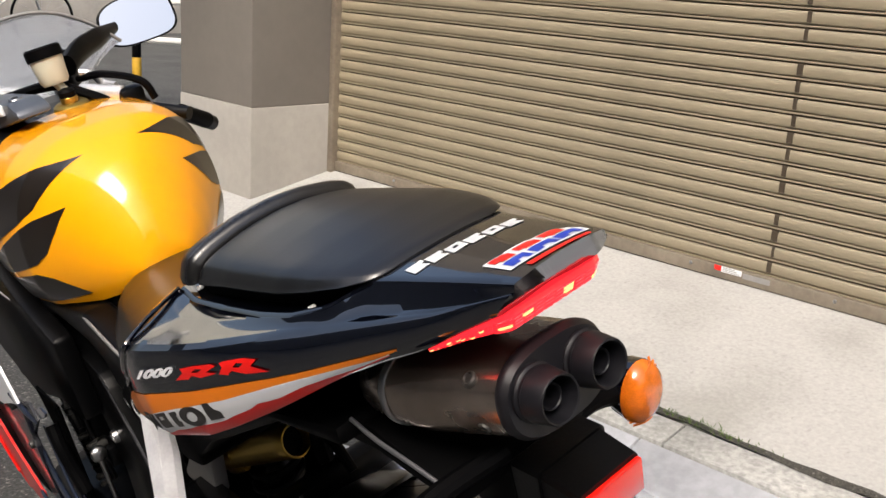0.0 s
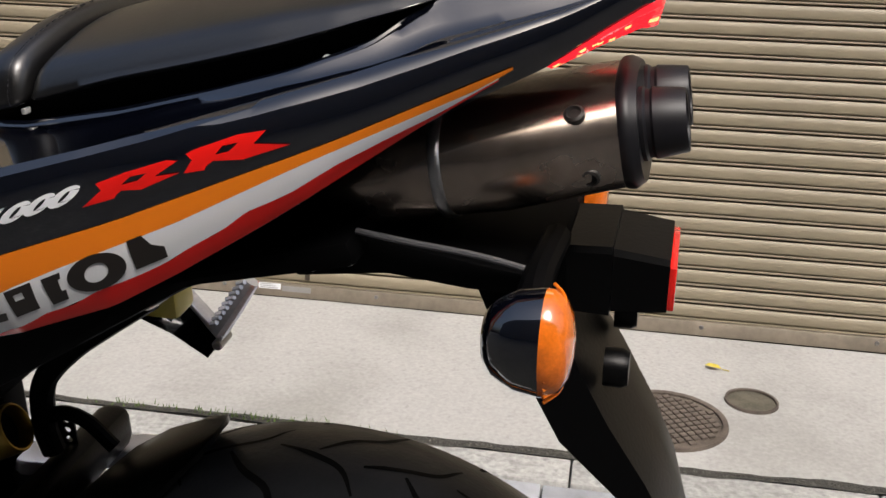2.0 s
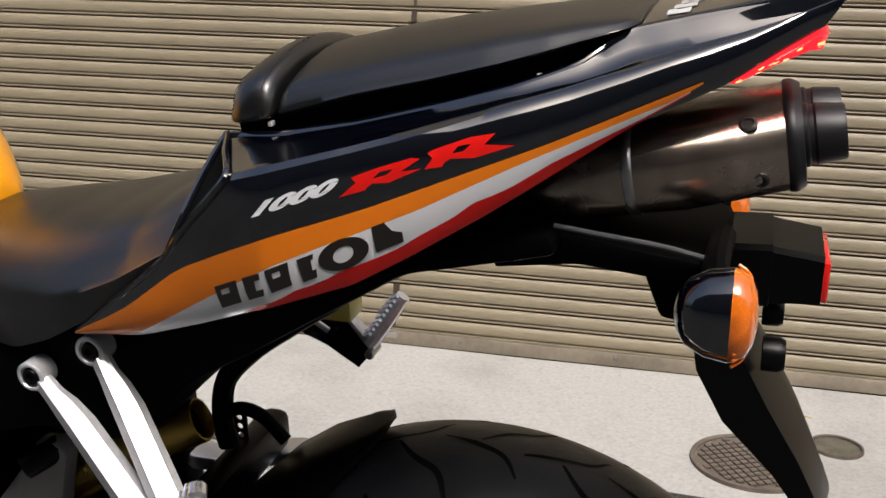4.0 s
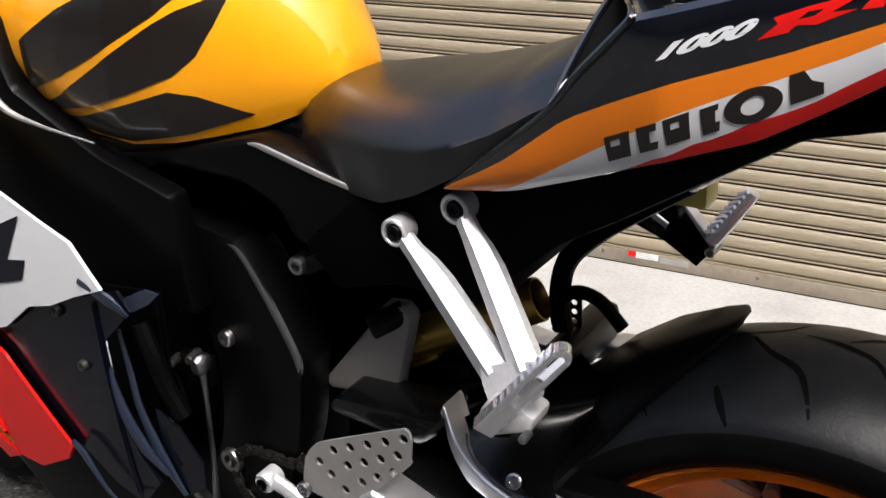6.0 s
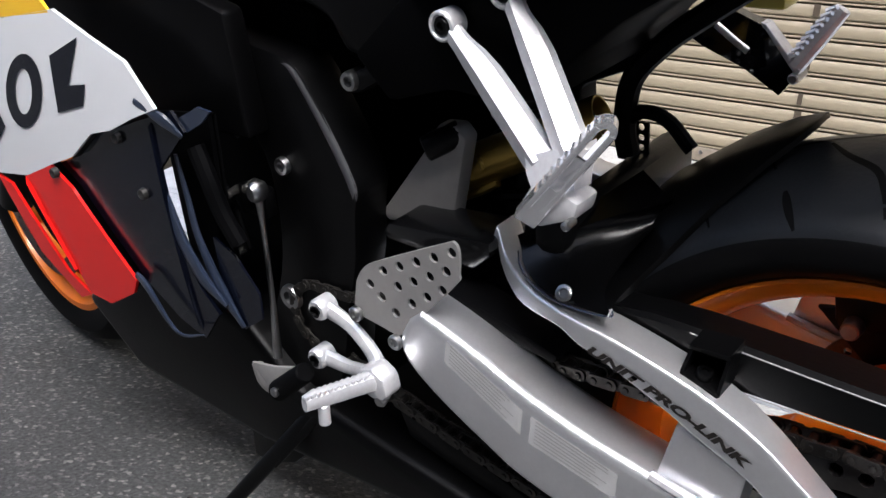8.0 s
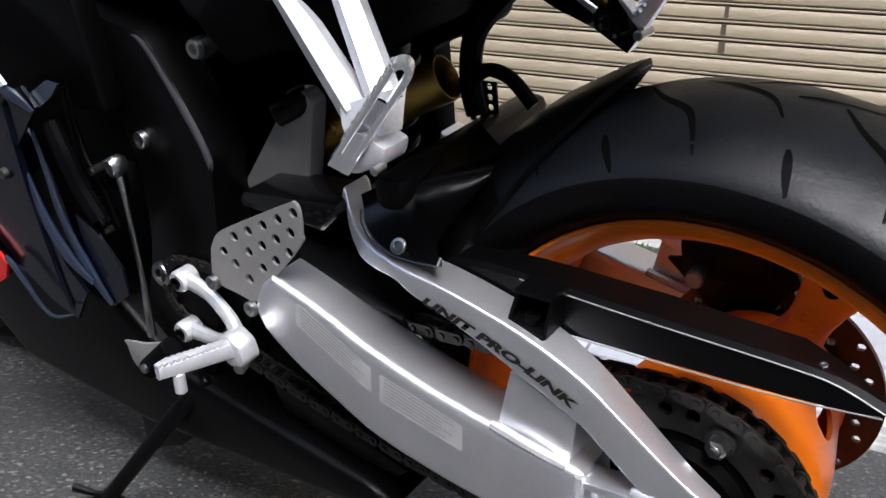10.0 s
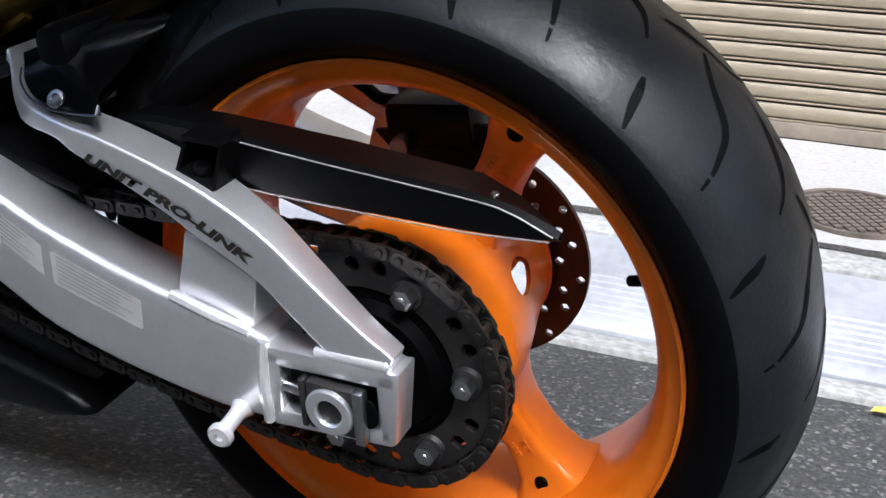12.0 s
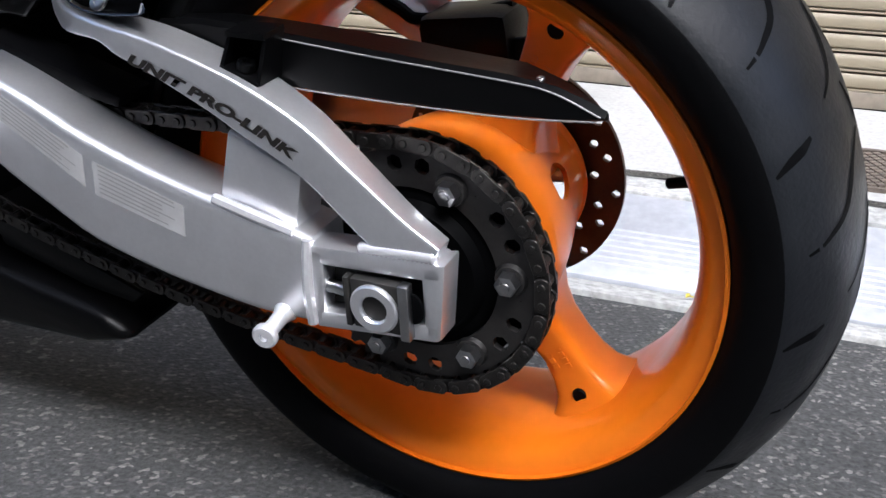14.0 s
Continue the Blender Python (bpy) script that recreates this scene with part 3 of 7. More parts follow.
# the lane beyond the pillar
far_wall = finish("wall_west", box((-13.4, 2.5, -0.1), (-13.0, 16, 5.0), 0.01), WALL_PALE)
tagged(far_wall, "pale cream wall at the end of the lane", "wall", kind="structure")
base = finish("plinth", box((-13.0, 2.5, -0.1), (-12.94, 16, 0.62), 0.01), PILLAR_LOW)
tagged(base, "grey painted plinth along the pale wall", "plinth", kind="structure")
lane = sheet("lane", [(0.7, 0.046), (1.2, 0.02), (3, 0.0), (18, 0.0)], -30, -3.4, 40, ASPHALT)
tagged(lane, "grey asphalt lane beyond the pillar", "road", kind="structure")


def guard_post():
    ob = tagged(new("guard_rail"), "yellow and black banded post with white guard rail", "guard rail")
    px, py = -6.6, 3.20
    for i in range(6):
        part("band", lathe([(0.035, 0.0), (0.036, 0.002), (0.036, 0.176), (0.035, 0.178)], 16, m=Matrix.Translation((px, py, 0.18 * i)) @ Matrix.Rotation(radians(90), 4, "X")), POLE_Y if i % 2 else RUBBER, ob)
    part("rail", tube([(px, py, 0.50), (px + 0.55, py + 0.38, 0.50), (px + 0.62, py + 0.42, 0.44), (px + 0.62, py + 0.42, 0.1)], 0.025, 10), POLE_W, ob)
    part("rail", tube([(px, py, 0.80), (px + 0.8, py + 0.6, 0.80)], 0.025, 10), POLE_W, ob)


guard_post()


def bicycle():
    ob = tagged(new("bicycle"), "parked bicycle with thin black tyres by the wall", "bicycle")
    ob.matrix_world = pose(-11.5, 4.05, 0.34, 0, 0, 62)
    for cx in (-0.55, 0.55):
        w = part("wheel", lathe([(0.335 + 0.016 * math.cos(a), 0.016 * math.sin(a)) for a in (2 * math.pi * k / 8 for k in range(8))], 40, closed=True, m=Matrix.Translation((cx, 0, 0))), RUBBER, ob)
        part("rim", lathe([(0.318, -0.01), (0.322, 0.01)], 40, m=Matrix.Translation((cx, 0, 0))), STEEL, w)
        for k in range(12):
            a = math.pi * k / 6
            part("spoke", rod((cx, 0, 0), (cx + 0.32 * math.cos(a), 0, 0.32 * math.sin(a)), 0.0018, sides=5, edge=0.0002), STEEL, w)
    for p, q in (((-0.55, 0, 0), (-0.15, 0, 0.45)), ((-0.15, 0, 0.45), (0.38, 0, 0.42)), ((-0.08, 0, -0.02), (-0.2, 0, 0.6)), ((-0.08, 0, -0.02), (0.4, 0, 0.35)), ((0.55, 0, 0), (0.36, 0, 0.62)), ((-0.55, 0, 0), (-0.08, 0, -0.02))):
        part("tube", rod(p, q, 0.015, sides=10), STEEL, ob)
    part("saddle", box((-0.33, -0.07, 0.6), (-0.08, 0.07, 0.66), 0.025), RUBBER, ob)
    part("handlebar", tube([(0.3, -0.26, 0.66), (0.36, 0, 0.64), (0.3, 0.26, 0.66)], 0.012, 8), STEEL, ob)


bicycle()
drain = finish("drain_pipe", tube([(-9.2, 2.15, 0), (-9.2, 2.15, 3.0)], 0.06, 12, 4), POLE_W)
tagged(drain, "white painted metal pole standing beside the lane", "pole")


# ---- the motorcycle: x to its rear, y to its right, z up, from the rear axle ----
bike = new("motorcycle")
tagged(bike, "orange, black and white sports motorcycle leaning on its side stand", "motorcycle")
bike.matrix_world = Matrix.Translation((0.0151, 0.00683, 0.29862)) @ pose(0, 0, 0, 0, 0, -4.28) @ pose(0, 0, 0, 17.58)

# rear wheel
wheel = part("rear_wheel", lathe([
    (0.2340, -0.083), (0.2340, -0.079), (0.229, -0.078), (0.220, -0.076), (0.214, -0.070), (0.207, -0.058), (0.204, -0.045), (0.202, -0.03),
    (0.202, 0.03), (0.204, 0.045), (0.207, 0.058), (0.214, 0.070), (0.229, 0.078), (0.2340, 0.079), (0.2340, 0.083), (0.231, 0.0845), (0.2315, 0.076),
    (0.222, 0.062), (0.213, 0.045), (0.2105, 0.0), (0.213, -0.045), (0.222, -0.062), (0.2315, -0.076), (0.231, -0.0845)][::-1], 96, closed=True), RIM, bike, "glossy orange cast wheel rim")


def spoke(a):
    """A cast spoke: slim and flat-faced, spreading into the hub and the rim."""
    loops = []
    for r, w, d, o in ((0.068, 0.046, 0.044, -0.010), (0.088, 0.032, 0.036, -0.006), (0.106, 0.023, 0.031, -0.004), (0.125, 0.0185, 0.028, -0.002), (0.150, 0.0185, 0.026, 0), (0.170, 0.0215, 0.027, 0), (0.186, 0.027, 0.029, 0), (0.197, 0.036, 0.033, 0), (0.2060, 0.054, 0.040, 0)):
        ring = []
        for k in range(24):
            t = 2 * math.pi * k / 24
            c, s = math.cos(t), math.sin(t)
            u = w * math.copysign(abs(c) ** 0.5, c)
            v = d * math.copysign(abs(s) ** 0.35, s) + o
            ring.append(Vector((math.cos(a) * r - math.sin(a) * u, v, math.sin(a) * r + math.cos(a) * u)))
        loops.append(ring)
    return rings(loops)


SPOKES = (64.0, -56.0, 184.0)
for deg in SPOKES:
    sp = part("spoke", spoke(radians(deg)), RIM, wheel)
    a = radians(deg)
    m = Matrix.Translation((0.190 * math.cos(a), -0.0300, 0.190 * math.sin(a)))
    part("casting_hole", lathe([(0, -0.0014), (0.0062, -0.0014), (0.0080, 0.002)], 16, m=m), RUBBER, sp)
    for row in (-1, 1):
        for k in range(5):
            u0, r0 = row * 0.0058, 0.130 + 0.0062 * k + (0.003 if row > 0 else 0.0)
            e0, e1 = Vector((math.cos(a), 0, math.sin(a))), Vector((-math.sin(a), 0, math.cos(a)))
            q = [e0 * (r0 + dr) + e1 * (u0 + du) for dr, du in ((0, -0.0024), (0.0044, -0.0024), (0.0044, 0.0024), (0, 0.0024))]
            y = -0.0262 - 0.0012
            part("cast_mark", rings([[(p.x, y + 0.002, p.z) for p in q], [(p.x, y, p.z) for p in q]]), RIM, sp, smooth=False)


def hub_shell():
    """The domed hub with three oval windows through it."""
    prof = smooth_line([(0.0600, -0.1040, 0), (0.0820, -0.0920, 0), (0.0930, -0.0720, 0), (0.0940, -0.0450, 0), (0.0900, -0.0180, 0), (0.0830, 0.0120, 0), (0.0770, 0.0380, 0), (0.0735, 0.0560, 0), (0.0745, 0.0640, 0), (0.0720, 0.0700, 0), (0.0580, 0.0710, 0)], 56)
    b = bmesh.new()
    na = 216
    grid = [[b.verts.new((p.x * math.cos(2 * math.pi * k / na), p.y, p.x * math.sin(2 * math.pi * k / na))) for p in prof] for k in range(na)]
    s_mid, out = 22.1, []
    for k in range(na):
        for j in range(55):
            def gap(kk, jj):
                da = ((kk * 360 / na - 27.5 + 60) % 120 - 60) / 9.5
                return math.hypot(da, (jj - s_mid) / 4.6)
            if gap(k + 0.5, j + 0.5) < 1.0:
                for v in (grid[k][j], grid[(k + 1) % na][j], grid[(k + 1) % na][j + 1], grid[k][j + 1]):
                    out.append(v)
                continue
            b.faces.new((grid[k][j], grid[(k + 1) % na][j], grid[(k + 1) % na][j + 1], grid[k][j + 1]))
    edge = [v for v in set(out) if v.link_faces]
    for _ in range(3):
        new_at = {v: sum((e.other_vert(v).co for e in v.link_edges if e.is_boundary), Vector()) / max(1, sum(e.is_boundary for e in v.link_edges)) for v in edge}
        for v, c in new_at.items():
            v.co = v.co.lerp(c, 0.6)
    bmesh.ops.delete(b, geom=[v for v in b.verts if not v.link_faces], context="VERTS")
    bmesh.ops.solidify(b, geom=b.faces[:], thickness=0.004)
    return b


part("hub", hub_shell(), RIM, wheel, angle=50)
part("axle_sleeve", lathe([(0.018, -0.10), (0.036, -0.10), (0.040, -0.04), (0.040, 0.05), (0.036, 0.075), (0.018, 0.075)], 32), RIM, wheel)
valve = part("valve_stem", rod((0.205, 0.006, 0.0525), (0.163, 0.008, 0.0415), 0.0056, 0.0046), RUBBER, wheel)

prof = [(0.2332, -0.0788), (0.2375, -0.0865), (0.246, -0.0945), (0.2565, -0.097), (0.266, -0.0965), (0.273, -0.0945), (0.281, -0.086), (0.294, -0.072), (0.304, -0.051), (0.312, -0.028), (0.3165, 0.0)]
prof = prof + [(r, -y) for r, y in prof[-2::-1]]
prof = prof + [(0.220, 0.074), (0.212, 0.0), (0.220, -0.074)]
tyre = part("tyre", lathe(prof, 120, closed=True), TYRE, wheel, "worn black sport tyre with slanted grooves", angle=50)
tyre.data.materials.append(TREAD)
for f in tyre.data.polygons:
    c = f.center
    if math.hypot(c.x, c.z) > 0.2755 and abs(c.y) < 0.0925:
        f.material_index = 1


def on_tyre(a, y):
    ys, rs = [p[1] for p in prof[3:18]], [p[0] for p in prof[3:18]]
    r = float(np.interp(y, ys, rs)) + 0.0003
    return Vector((r * math.cos(a), y, r * math.sin(a)))


def sipe(a0, pts, wide):
    """A groove along points of (degrees round, y), widest in its middle."""
    line = smooth_line([(d, y, 0) for d, y in pts], 16)
    b = bmesh.new()
    rows = []
    for i, p in enumerate(line):
        q = line[min(i + 1, 15)] - line[max(i - 1, 0)]
        w = wide * (0.35 + 0.65 * math.sin(math.pi * min(1, max(0.02, i / 15)) ** 0.8))
        t = Vector((q.x * radians(1) * 0.29, q.y)).normalized()
        da, dy = -t.y * w / 0.29, t.x * w
        rows.append([b.verts.new(on_tyre(a0 + radians(p.x) + da * s, p.y + dy * s)) for s in (-1, 0, 1)])
    for u, v in zip(rows, rows[1:]):
        for k in range(2):
            b.faces.new((u[k], u[k + 1], v[k + 1], v[k]))
    return b


GROOVES = ((0.0030, [(48.3, -0.004), (44.5, -0.026), (40.0, -0.041), (37.9, -0.060), (36.4, -0.080)]),
           (0.0028, [(40.8, 0.006), (34.5, -0.004), (30.0, -0.014), (27.0, -0.036)]),
           (0.0034, [(51.8, -0.062), (50.6, -0.077), (49.2, -0.0905)]))
keep = [part("groove", sipe(0, line, wide), RUBBER, wheel) for wide, line in GROOVES]
for k in range(13):
    for src in keep:
        if k:
            share("groove", src, Matrix.Rotation(-radians(360 / 13 * k), 4, "Y"), wheel)
        share("groove", src, Matrix.Rotation(-radians(360 / 13 * (k + 0.5)), 4, "Y") @ Matrix.Diagonal((1, -1, 1, 1)), wheel)

# brake disc with its holes, and the caliper beyond it
cells = []
n = 36
for k in range(n):
    a0, a1 = 2 * math.pi * k / n, 2 * math.pi * (k + 1) / n
    am = (a0 + a1) / 2

    def at(r, a):
        return Vector((r * math.cos(a), 0.078, r * math.sin(a)))
    for r0, r1, rc in ((0.064, 0.074, None), (0.074, 0.1095, (0.0815, 0.0960, 0.0880, 0.1020)[k % 4])):
        rm = (r0 + r1) / 2
        outer = [at(r0, a0), at(rm, a0), at(r1, a0), at(r1, am), at(r1, a1), at(rm, a1), at(r0, a1), at(r0, am)]
        c, rad = (at(rc, am), 0.0042) if rc else (at(rm, am), 0.0003)
        hole = [c + (p - at(rm, am)).normalized() * rad for p in outer]
        cells.append((outer, hole, Vector((0, 1, 0))))
disc = holed(cells, 0.005, "brake_disc", DISC, wheel, "thin drilled brown steel brake disc")
caliper = part("brake_caliper", box((-0.070, 0.062, 0.103), (0.020, 0.125, 0.152), 0.012, Matrix.Rotation(radians(-6), 4, "Y")), PLASTIC, bike, "black brake caliper over the disc")
part("pin", rod((-0.060, 0.066, 0.108), (-0.060, 0.046, 0.108), 0.010, 0.009), STEEL, caliper)
part("bracket", prism([(-0.10, 0.11), (0.02, 0.13), (0.03, 0.11), (0.0, 0.07), (-0.05, 0.06)], 0.075, 0.083, 0.002), PLASTIC, caliper)
part("torque_stay", tube([(-0.215, 0.112, 0.165), (-0.165, 0.108, 0.143), (-0.075, 0.100, 0.104)], [0.013, 0.011, 0.009], 10, flat=0.6), ALU, caliper, "silver swingarm stay behind the wheel")
part("brake_hose", tube([(-0.002, 0.10, 0.150), (-0.047, 0.10, 0.139), (-0.0995, 0.10, 0.131), (-0.1225, 0.10, 0.142), (-0.20, 0.11, 0.175), (-0.26, 0.11, 0.16)], 0.006), RUBBER, bike)

# swingarm: upper beam, lower beam, gusset and axle block on each side
TOP = [(-0.3371, 0.2161), (-0.3251, 0.2078), (-0.3117, 0.2002), (-0.2883, 0.1979), (-0.2626, 0.1964), (-0.2372, 0.1942), (-0.2156, 0.1912), (-0.1840, 0.1860), (-0.1400, 0.1735), (-0.0950, 0.1570), (-0.0520, 0.1335), (-0.0180, 0.1055), (0.0230, 0.0715), (0.0500, 0.0535)]
LOW = [(0.0460, 0.0420), (0.0050, 0.0420), (-0.0110, 0.0500), (-0.0340, 0.0710), (-0.0600, 0.0940), (-0.1080, 0.1200), (-0.1310, 0.1335), (-0.1800, 0.1575), (-0.2120, 0.1700), (-0.2287, 0.1782), (-0.2519, 0.1787), (-0.2813, 0.1779), (-0.3141, 0.1844), (-0.3324, 0.1948), (-0.3418, 0.2037)]
BTOP = [(-0.378, 0.1485), (-0.350, 0.1385), (-0.312, 0.1225), (-0.285, 0.109), (-0.256, 0.0965), (-0.205, 0.0790), (-0.150, 0.0650), (-0.095, 0.0530), (-0.056, 0.0440)]
BLOW = [(-0.056, -0.031), (-0.106, -0.0320), (-0.161, -0.0250), (-0.218, -0.0140), (-0.2755, 0.0030), (-0.3138, 0.0240), (-0.365, 0.056), (-0.400, 0.086), (-0.407, 0.112), (-0.394, 0.136)]
swing = new("swingarm")
swing.parent = bike
tagged(swing, "brushed aluminium swingarm with braced upper beam")


def fine(pts, n):
    return [(p.x, p.y) for p in smooth_line([(x, z, 0) for x, z in pts], n)]


def beam_in(x, z):
    """How far the upper beam has swept towards the middle: its front end turns in and up."""
    return float(np.interp(-x - 0.30 * max(0.0, 0.20 - z), [0.20, 0.225, 0.25, 0.275, 0.30, 0.32, 0.335], [0.0, 0.003, 0.010, 0.022, 0.040, 0.056, 0.070]))


for s in (1, -1):
    y0, y1 = (-0.176, -0.128) if s == 1 else (0.118, 0.160)
    beam = prism(fine(TOP, 44) + fine(LOW, 44), y0, y0 + 0.036, 0.0100, 5, rim=True)
    for v in beam.verts:
        v.co.y = y0 + (v.co.y - y0) * float(np.interp(v.co.x, [-0.09, 0.05], [1.0, 0.55])) + s * beam_in(v.co.x, v.co.z)
    part("upper_beam", beam, ALU, swing)
    part("lower_beam", prism(fine(BTOP, 24) + fine(BLOW, 24), y0 - 0.003, y1 + 0.004, 0.0095, 5, rim=True), ALU, swing)
    part("gusset", prism([(-0.122, 0.120), (-0.062, 0.090), (-0.072, 0.043), (-0.140, 0.060)], y0 + 0.006, y1 - 0.006, 0.003), ALU, swing)
    part("weld", tube([(-0.142, y0 + 0.003, 0.062), (-0.105, y0 + 0.001, 0.054), (-0.072, y0 + 0.003, 0.045)], 0.005, 8), ALU_CAST, swing)
    part("weld", tube([(-0.058, y0 - 0.001, 0.043), (-0.060, y0 - 0.005, 0.010), (-0.060, y0 - 0.004, -0.028)], 0.0045, 8), ALU_CAST, swing)
    # axle block: a frame round a window
    f = bmesh.new()
    prism([(-0.058, 0.040), (0.046, 0.044), (0.054, 0.040), (0.053, 0.028), (-0.052, 0.024), (-0.058, 0.024)], y0 - 0.003, y0 + 0.024, 0.003, bm=f)
    prism([(-0.058, -0.017), (0.046, -0.008), (0.051, -0.006), (0.047, -0.023), (-0.058, -0.032)], y0 - 0.003, y0 + 0.024, 0.003, bm=f)
    prism([(-0.062, 0.040), (-0.044, 0.036), (-0.050, -0.028), (-0.064, -0.030)], y0 - 0.003, y0 + 0.024, 0.003, bm=f)
    prism([(0.036, 0.040), (0.056, 0.044), (0.049, -0.022), (0.036, -0.02)], y0 - 0.003, y0 + 0.024, 0.003, bm=f)
    block = part("axle_block", f, ALU, swing)
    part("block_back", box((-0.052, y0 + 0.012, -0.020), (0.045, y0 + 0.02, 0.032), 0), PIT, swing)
    if s == 1:
        part("window", prism(fine([(0.024, 0.016), (0.033, 0.014), (0.037, 0.002), (0.033, -0.008), (0.022, -0.010)], 12), y0 - 0.0045, y0 - 0.002, 0.0005), RUBBER, swing)
        part("adjuster", box((-0.021, y0 - 0.008, -0.020), (0.022, y0 + 0.004, 0.022), 0.002), PIT, swing, "grey chain adjuster plate")
        part("adjuster_bolt", rod((-0.05, y0 + 0.004, 0.004), (-0.015, y0 + 0.002, 0.003), 0.005), STEEL, swing)
        part("axle_nut", lathe([(0.0105, 0.004), (0.0105, -0.005), (0.012, -0.007), (0.0185, -0.007), (0.0200, -0.0055), (0.0200, 0.006)], 32, m=Matrix.Translation((-0.001, y0 - 0.0045, 0.0))), ALU, swing, "round axle nut with a hollow core")
        part("adjuster_tab", box((-0.027, y0 - 0.0085, -0.020), (-0.022, y0 + 0.002, 0.022), 0.001), PIT, swing)
        part("axle_core", lathe([(0, 0.0), (0.0098, 0.0)], 20, m=Matrix.Translation((-0.001, y0 - 0.0045, 0))), RUBBER, swing)
        part("adjuster_tab", box((0.020, y0 - 0.011, -0.022), (0.028, y0 - 0.001, 0.024), 0.001), STEEL, swing)
        ripple = [(0, 0.0)] + [(0.0046 + (0.0009 if k % 2 else 0.0), 0.0012 + 0.0018 * k) for k in range(35)] + [(0, 0.0650)]
        part("weld", lathe(ripple, 16, m=along((-0.016, y0 + 0.003, 0.0425), (0.048, y0 + 0.002, 0.0455))), ALU_CAST, swing, "rippled weld bead", angle=60)
        part("stand_spool", lathe([(0, -0.0375), (0.0028, -0.0375), (0.0034, -0.040), (0.0085, -0.040), (0.0103, -0.038), (0.0103, -0.0345), (0.0068, -0.032), (0.0064, -0.024), (0.0066, -0.010), (0.0085, -0.004), (0.010, 0)], 24, m=Matrix.Translation((-0.088, y0 + 0.0, -0.026)) @ Matrix.Rotation(radians(8), 4, "Z")), ALU_CAST, swing, "silver paddock stand spool")
part("cross_tube", box((-0.40, -0.13, 0.05), (-0.33, 0.13, 0.13), 0.015), PLASTIC, swing)
part("cross_tube", box((-0.285, -0.125, 0.20), (-0.25, 0.125, 0.245), 0.012), PLASTIC, swing)


# maker's labels with illegible print, and the linkage lettering
def label_plate(corners, rows):
    lab = part("label", patch(corners, lambda x, z: Vector((x, -0.1794, z)), 1), LABEL, swing, "silver information label with small print")
    (ax, az), (bx, bz), (cx, cz), (dx, dz) = corners
    for k in range(rows):
        t0, t1 = (k + 0.3) / (rows + 0.6), (k + 0.62) / (rows + 0.6)
        e0, e1 = 0.06, 0.94 - 0.22 * random.random()
        def on(u, v):
            return (ax + (bx - ax) * u + (dx - ax) * v + (ax - bx + cx - dx) * u * v, az + (bz - az) * u + (dz - az) * v + (az - bz + cz - dz) * u * v)
        part("print", patch([on(e0, t0), on(e1, t0), on(e1, t1), on(e0, t1)], lambda x, z: Vector((x, -0.1797, z)), 0), PRINT, swing)


label_plate([(-0.346, 0.1305), (-0.2645, 0.0835), (-0.2690, 0.0550), (-0.3505, 0.1055)], 6)
label_plate([(-0.2555, 0.0805), (-0.1690, 0.0540), (-0.1730, 0.0260), (-0.2600, 0.0500)], 7)
p0, p1 = Vector((-0.200, -0.1765, 0.171)), Vector((-0.060, -0.1765, 0.111))
ux = (p1 - p0).normalized()
uz = Vector((-ux.z, 0, ux.x))
mid = (p0 + p1) / 2
bend = (p1 - p0).length
b = lettering("UNIT PRO-LINK", 0.0185, 0.25, 0.055)
k = bend / (max(v.co.x for v in b.verts) - min(v.co.x for v in b.verts))
for v in b.verts:
    s = v.co.x * k
    v.co = mid + ux * s + uz * (v.co.y * 0.62 + 0.004 * (1 - (2 * s / bend) ** 2) - 0.001) + Vector((0, -0.0002, 0))
part("lettering", b, DECAL, swing, "black lettering", smooth=False)

# sprocket, its bolts and the chain
SP_Y = -0.117
cells = []
n = 24
for k in range(n):
    a0, a1 = 2 * math.pi * k / n, 2 * math.pi * (k + 1) / n
    am = (a0 + a1) / 2
    r0, r1 = 0.070, 0.100
    def at(r, a):
        return Vector((r * math.cos(a), SP_Y - 0.003, r * math.sin(a)))
    rm = (r0 + r1) / 2
    outer = [at(r0, a0), at(rm, a0), at(r1, a0), at(r1, am), at(r1, a1), at(rm, a1), at(r0, a1), at(r0, am)]
    c = at(rm + 0.004, am)
    rad = 0.0068 if k % 4 in (1, 2) else 0.0006
    cells.append((outer, [c + (p - c).normalized() * rad for p in outer], Vector((0, 1, 0))))
sprocket = holed(cells, 0.006, "sprocket", SPROCKET, bike, "dark steel rear sprocket with round holes")
teeth = None
for k in range(42):
    m = Matrix.Rotation(-2 * math.pi * k / 42, 4, "Y")
    if teeth is None:
        teeth = part("tooth", prism([(0.099, -0.0055), (0.107, -0.002), (0.107, 0.002), (0.099, 0.0055)], SP_Y - 0.002, SP_Y + 0.002, 0), SPROCKET, sprocket)
        teeth.matrix_basis = m
    else:
        share("tooth", teeth, m, sprocket)
part("carrier", lathe([(0.03, -0.130), (0.054, -0.128), (0.058, -0.122), (0.060, -0.119), (0.066, -0.118), (0.0705, -0.115), (0.094, -0.108), (0.094, -0.100), (0.06, -0.096)], 56), MATTE, sprocket)
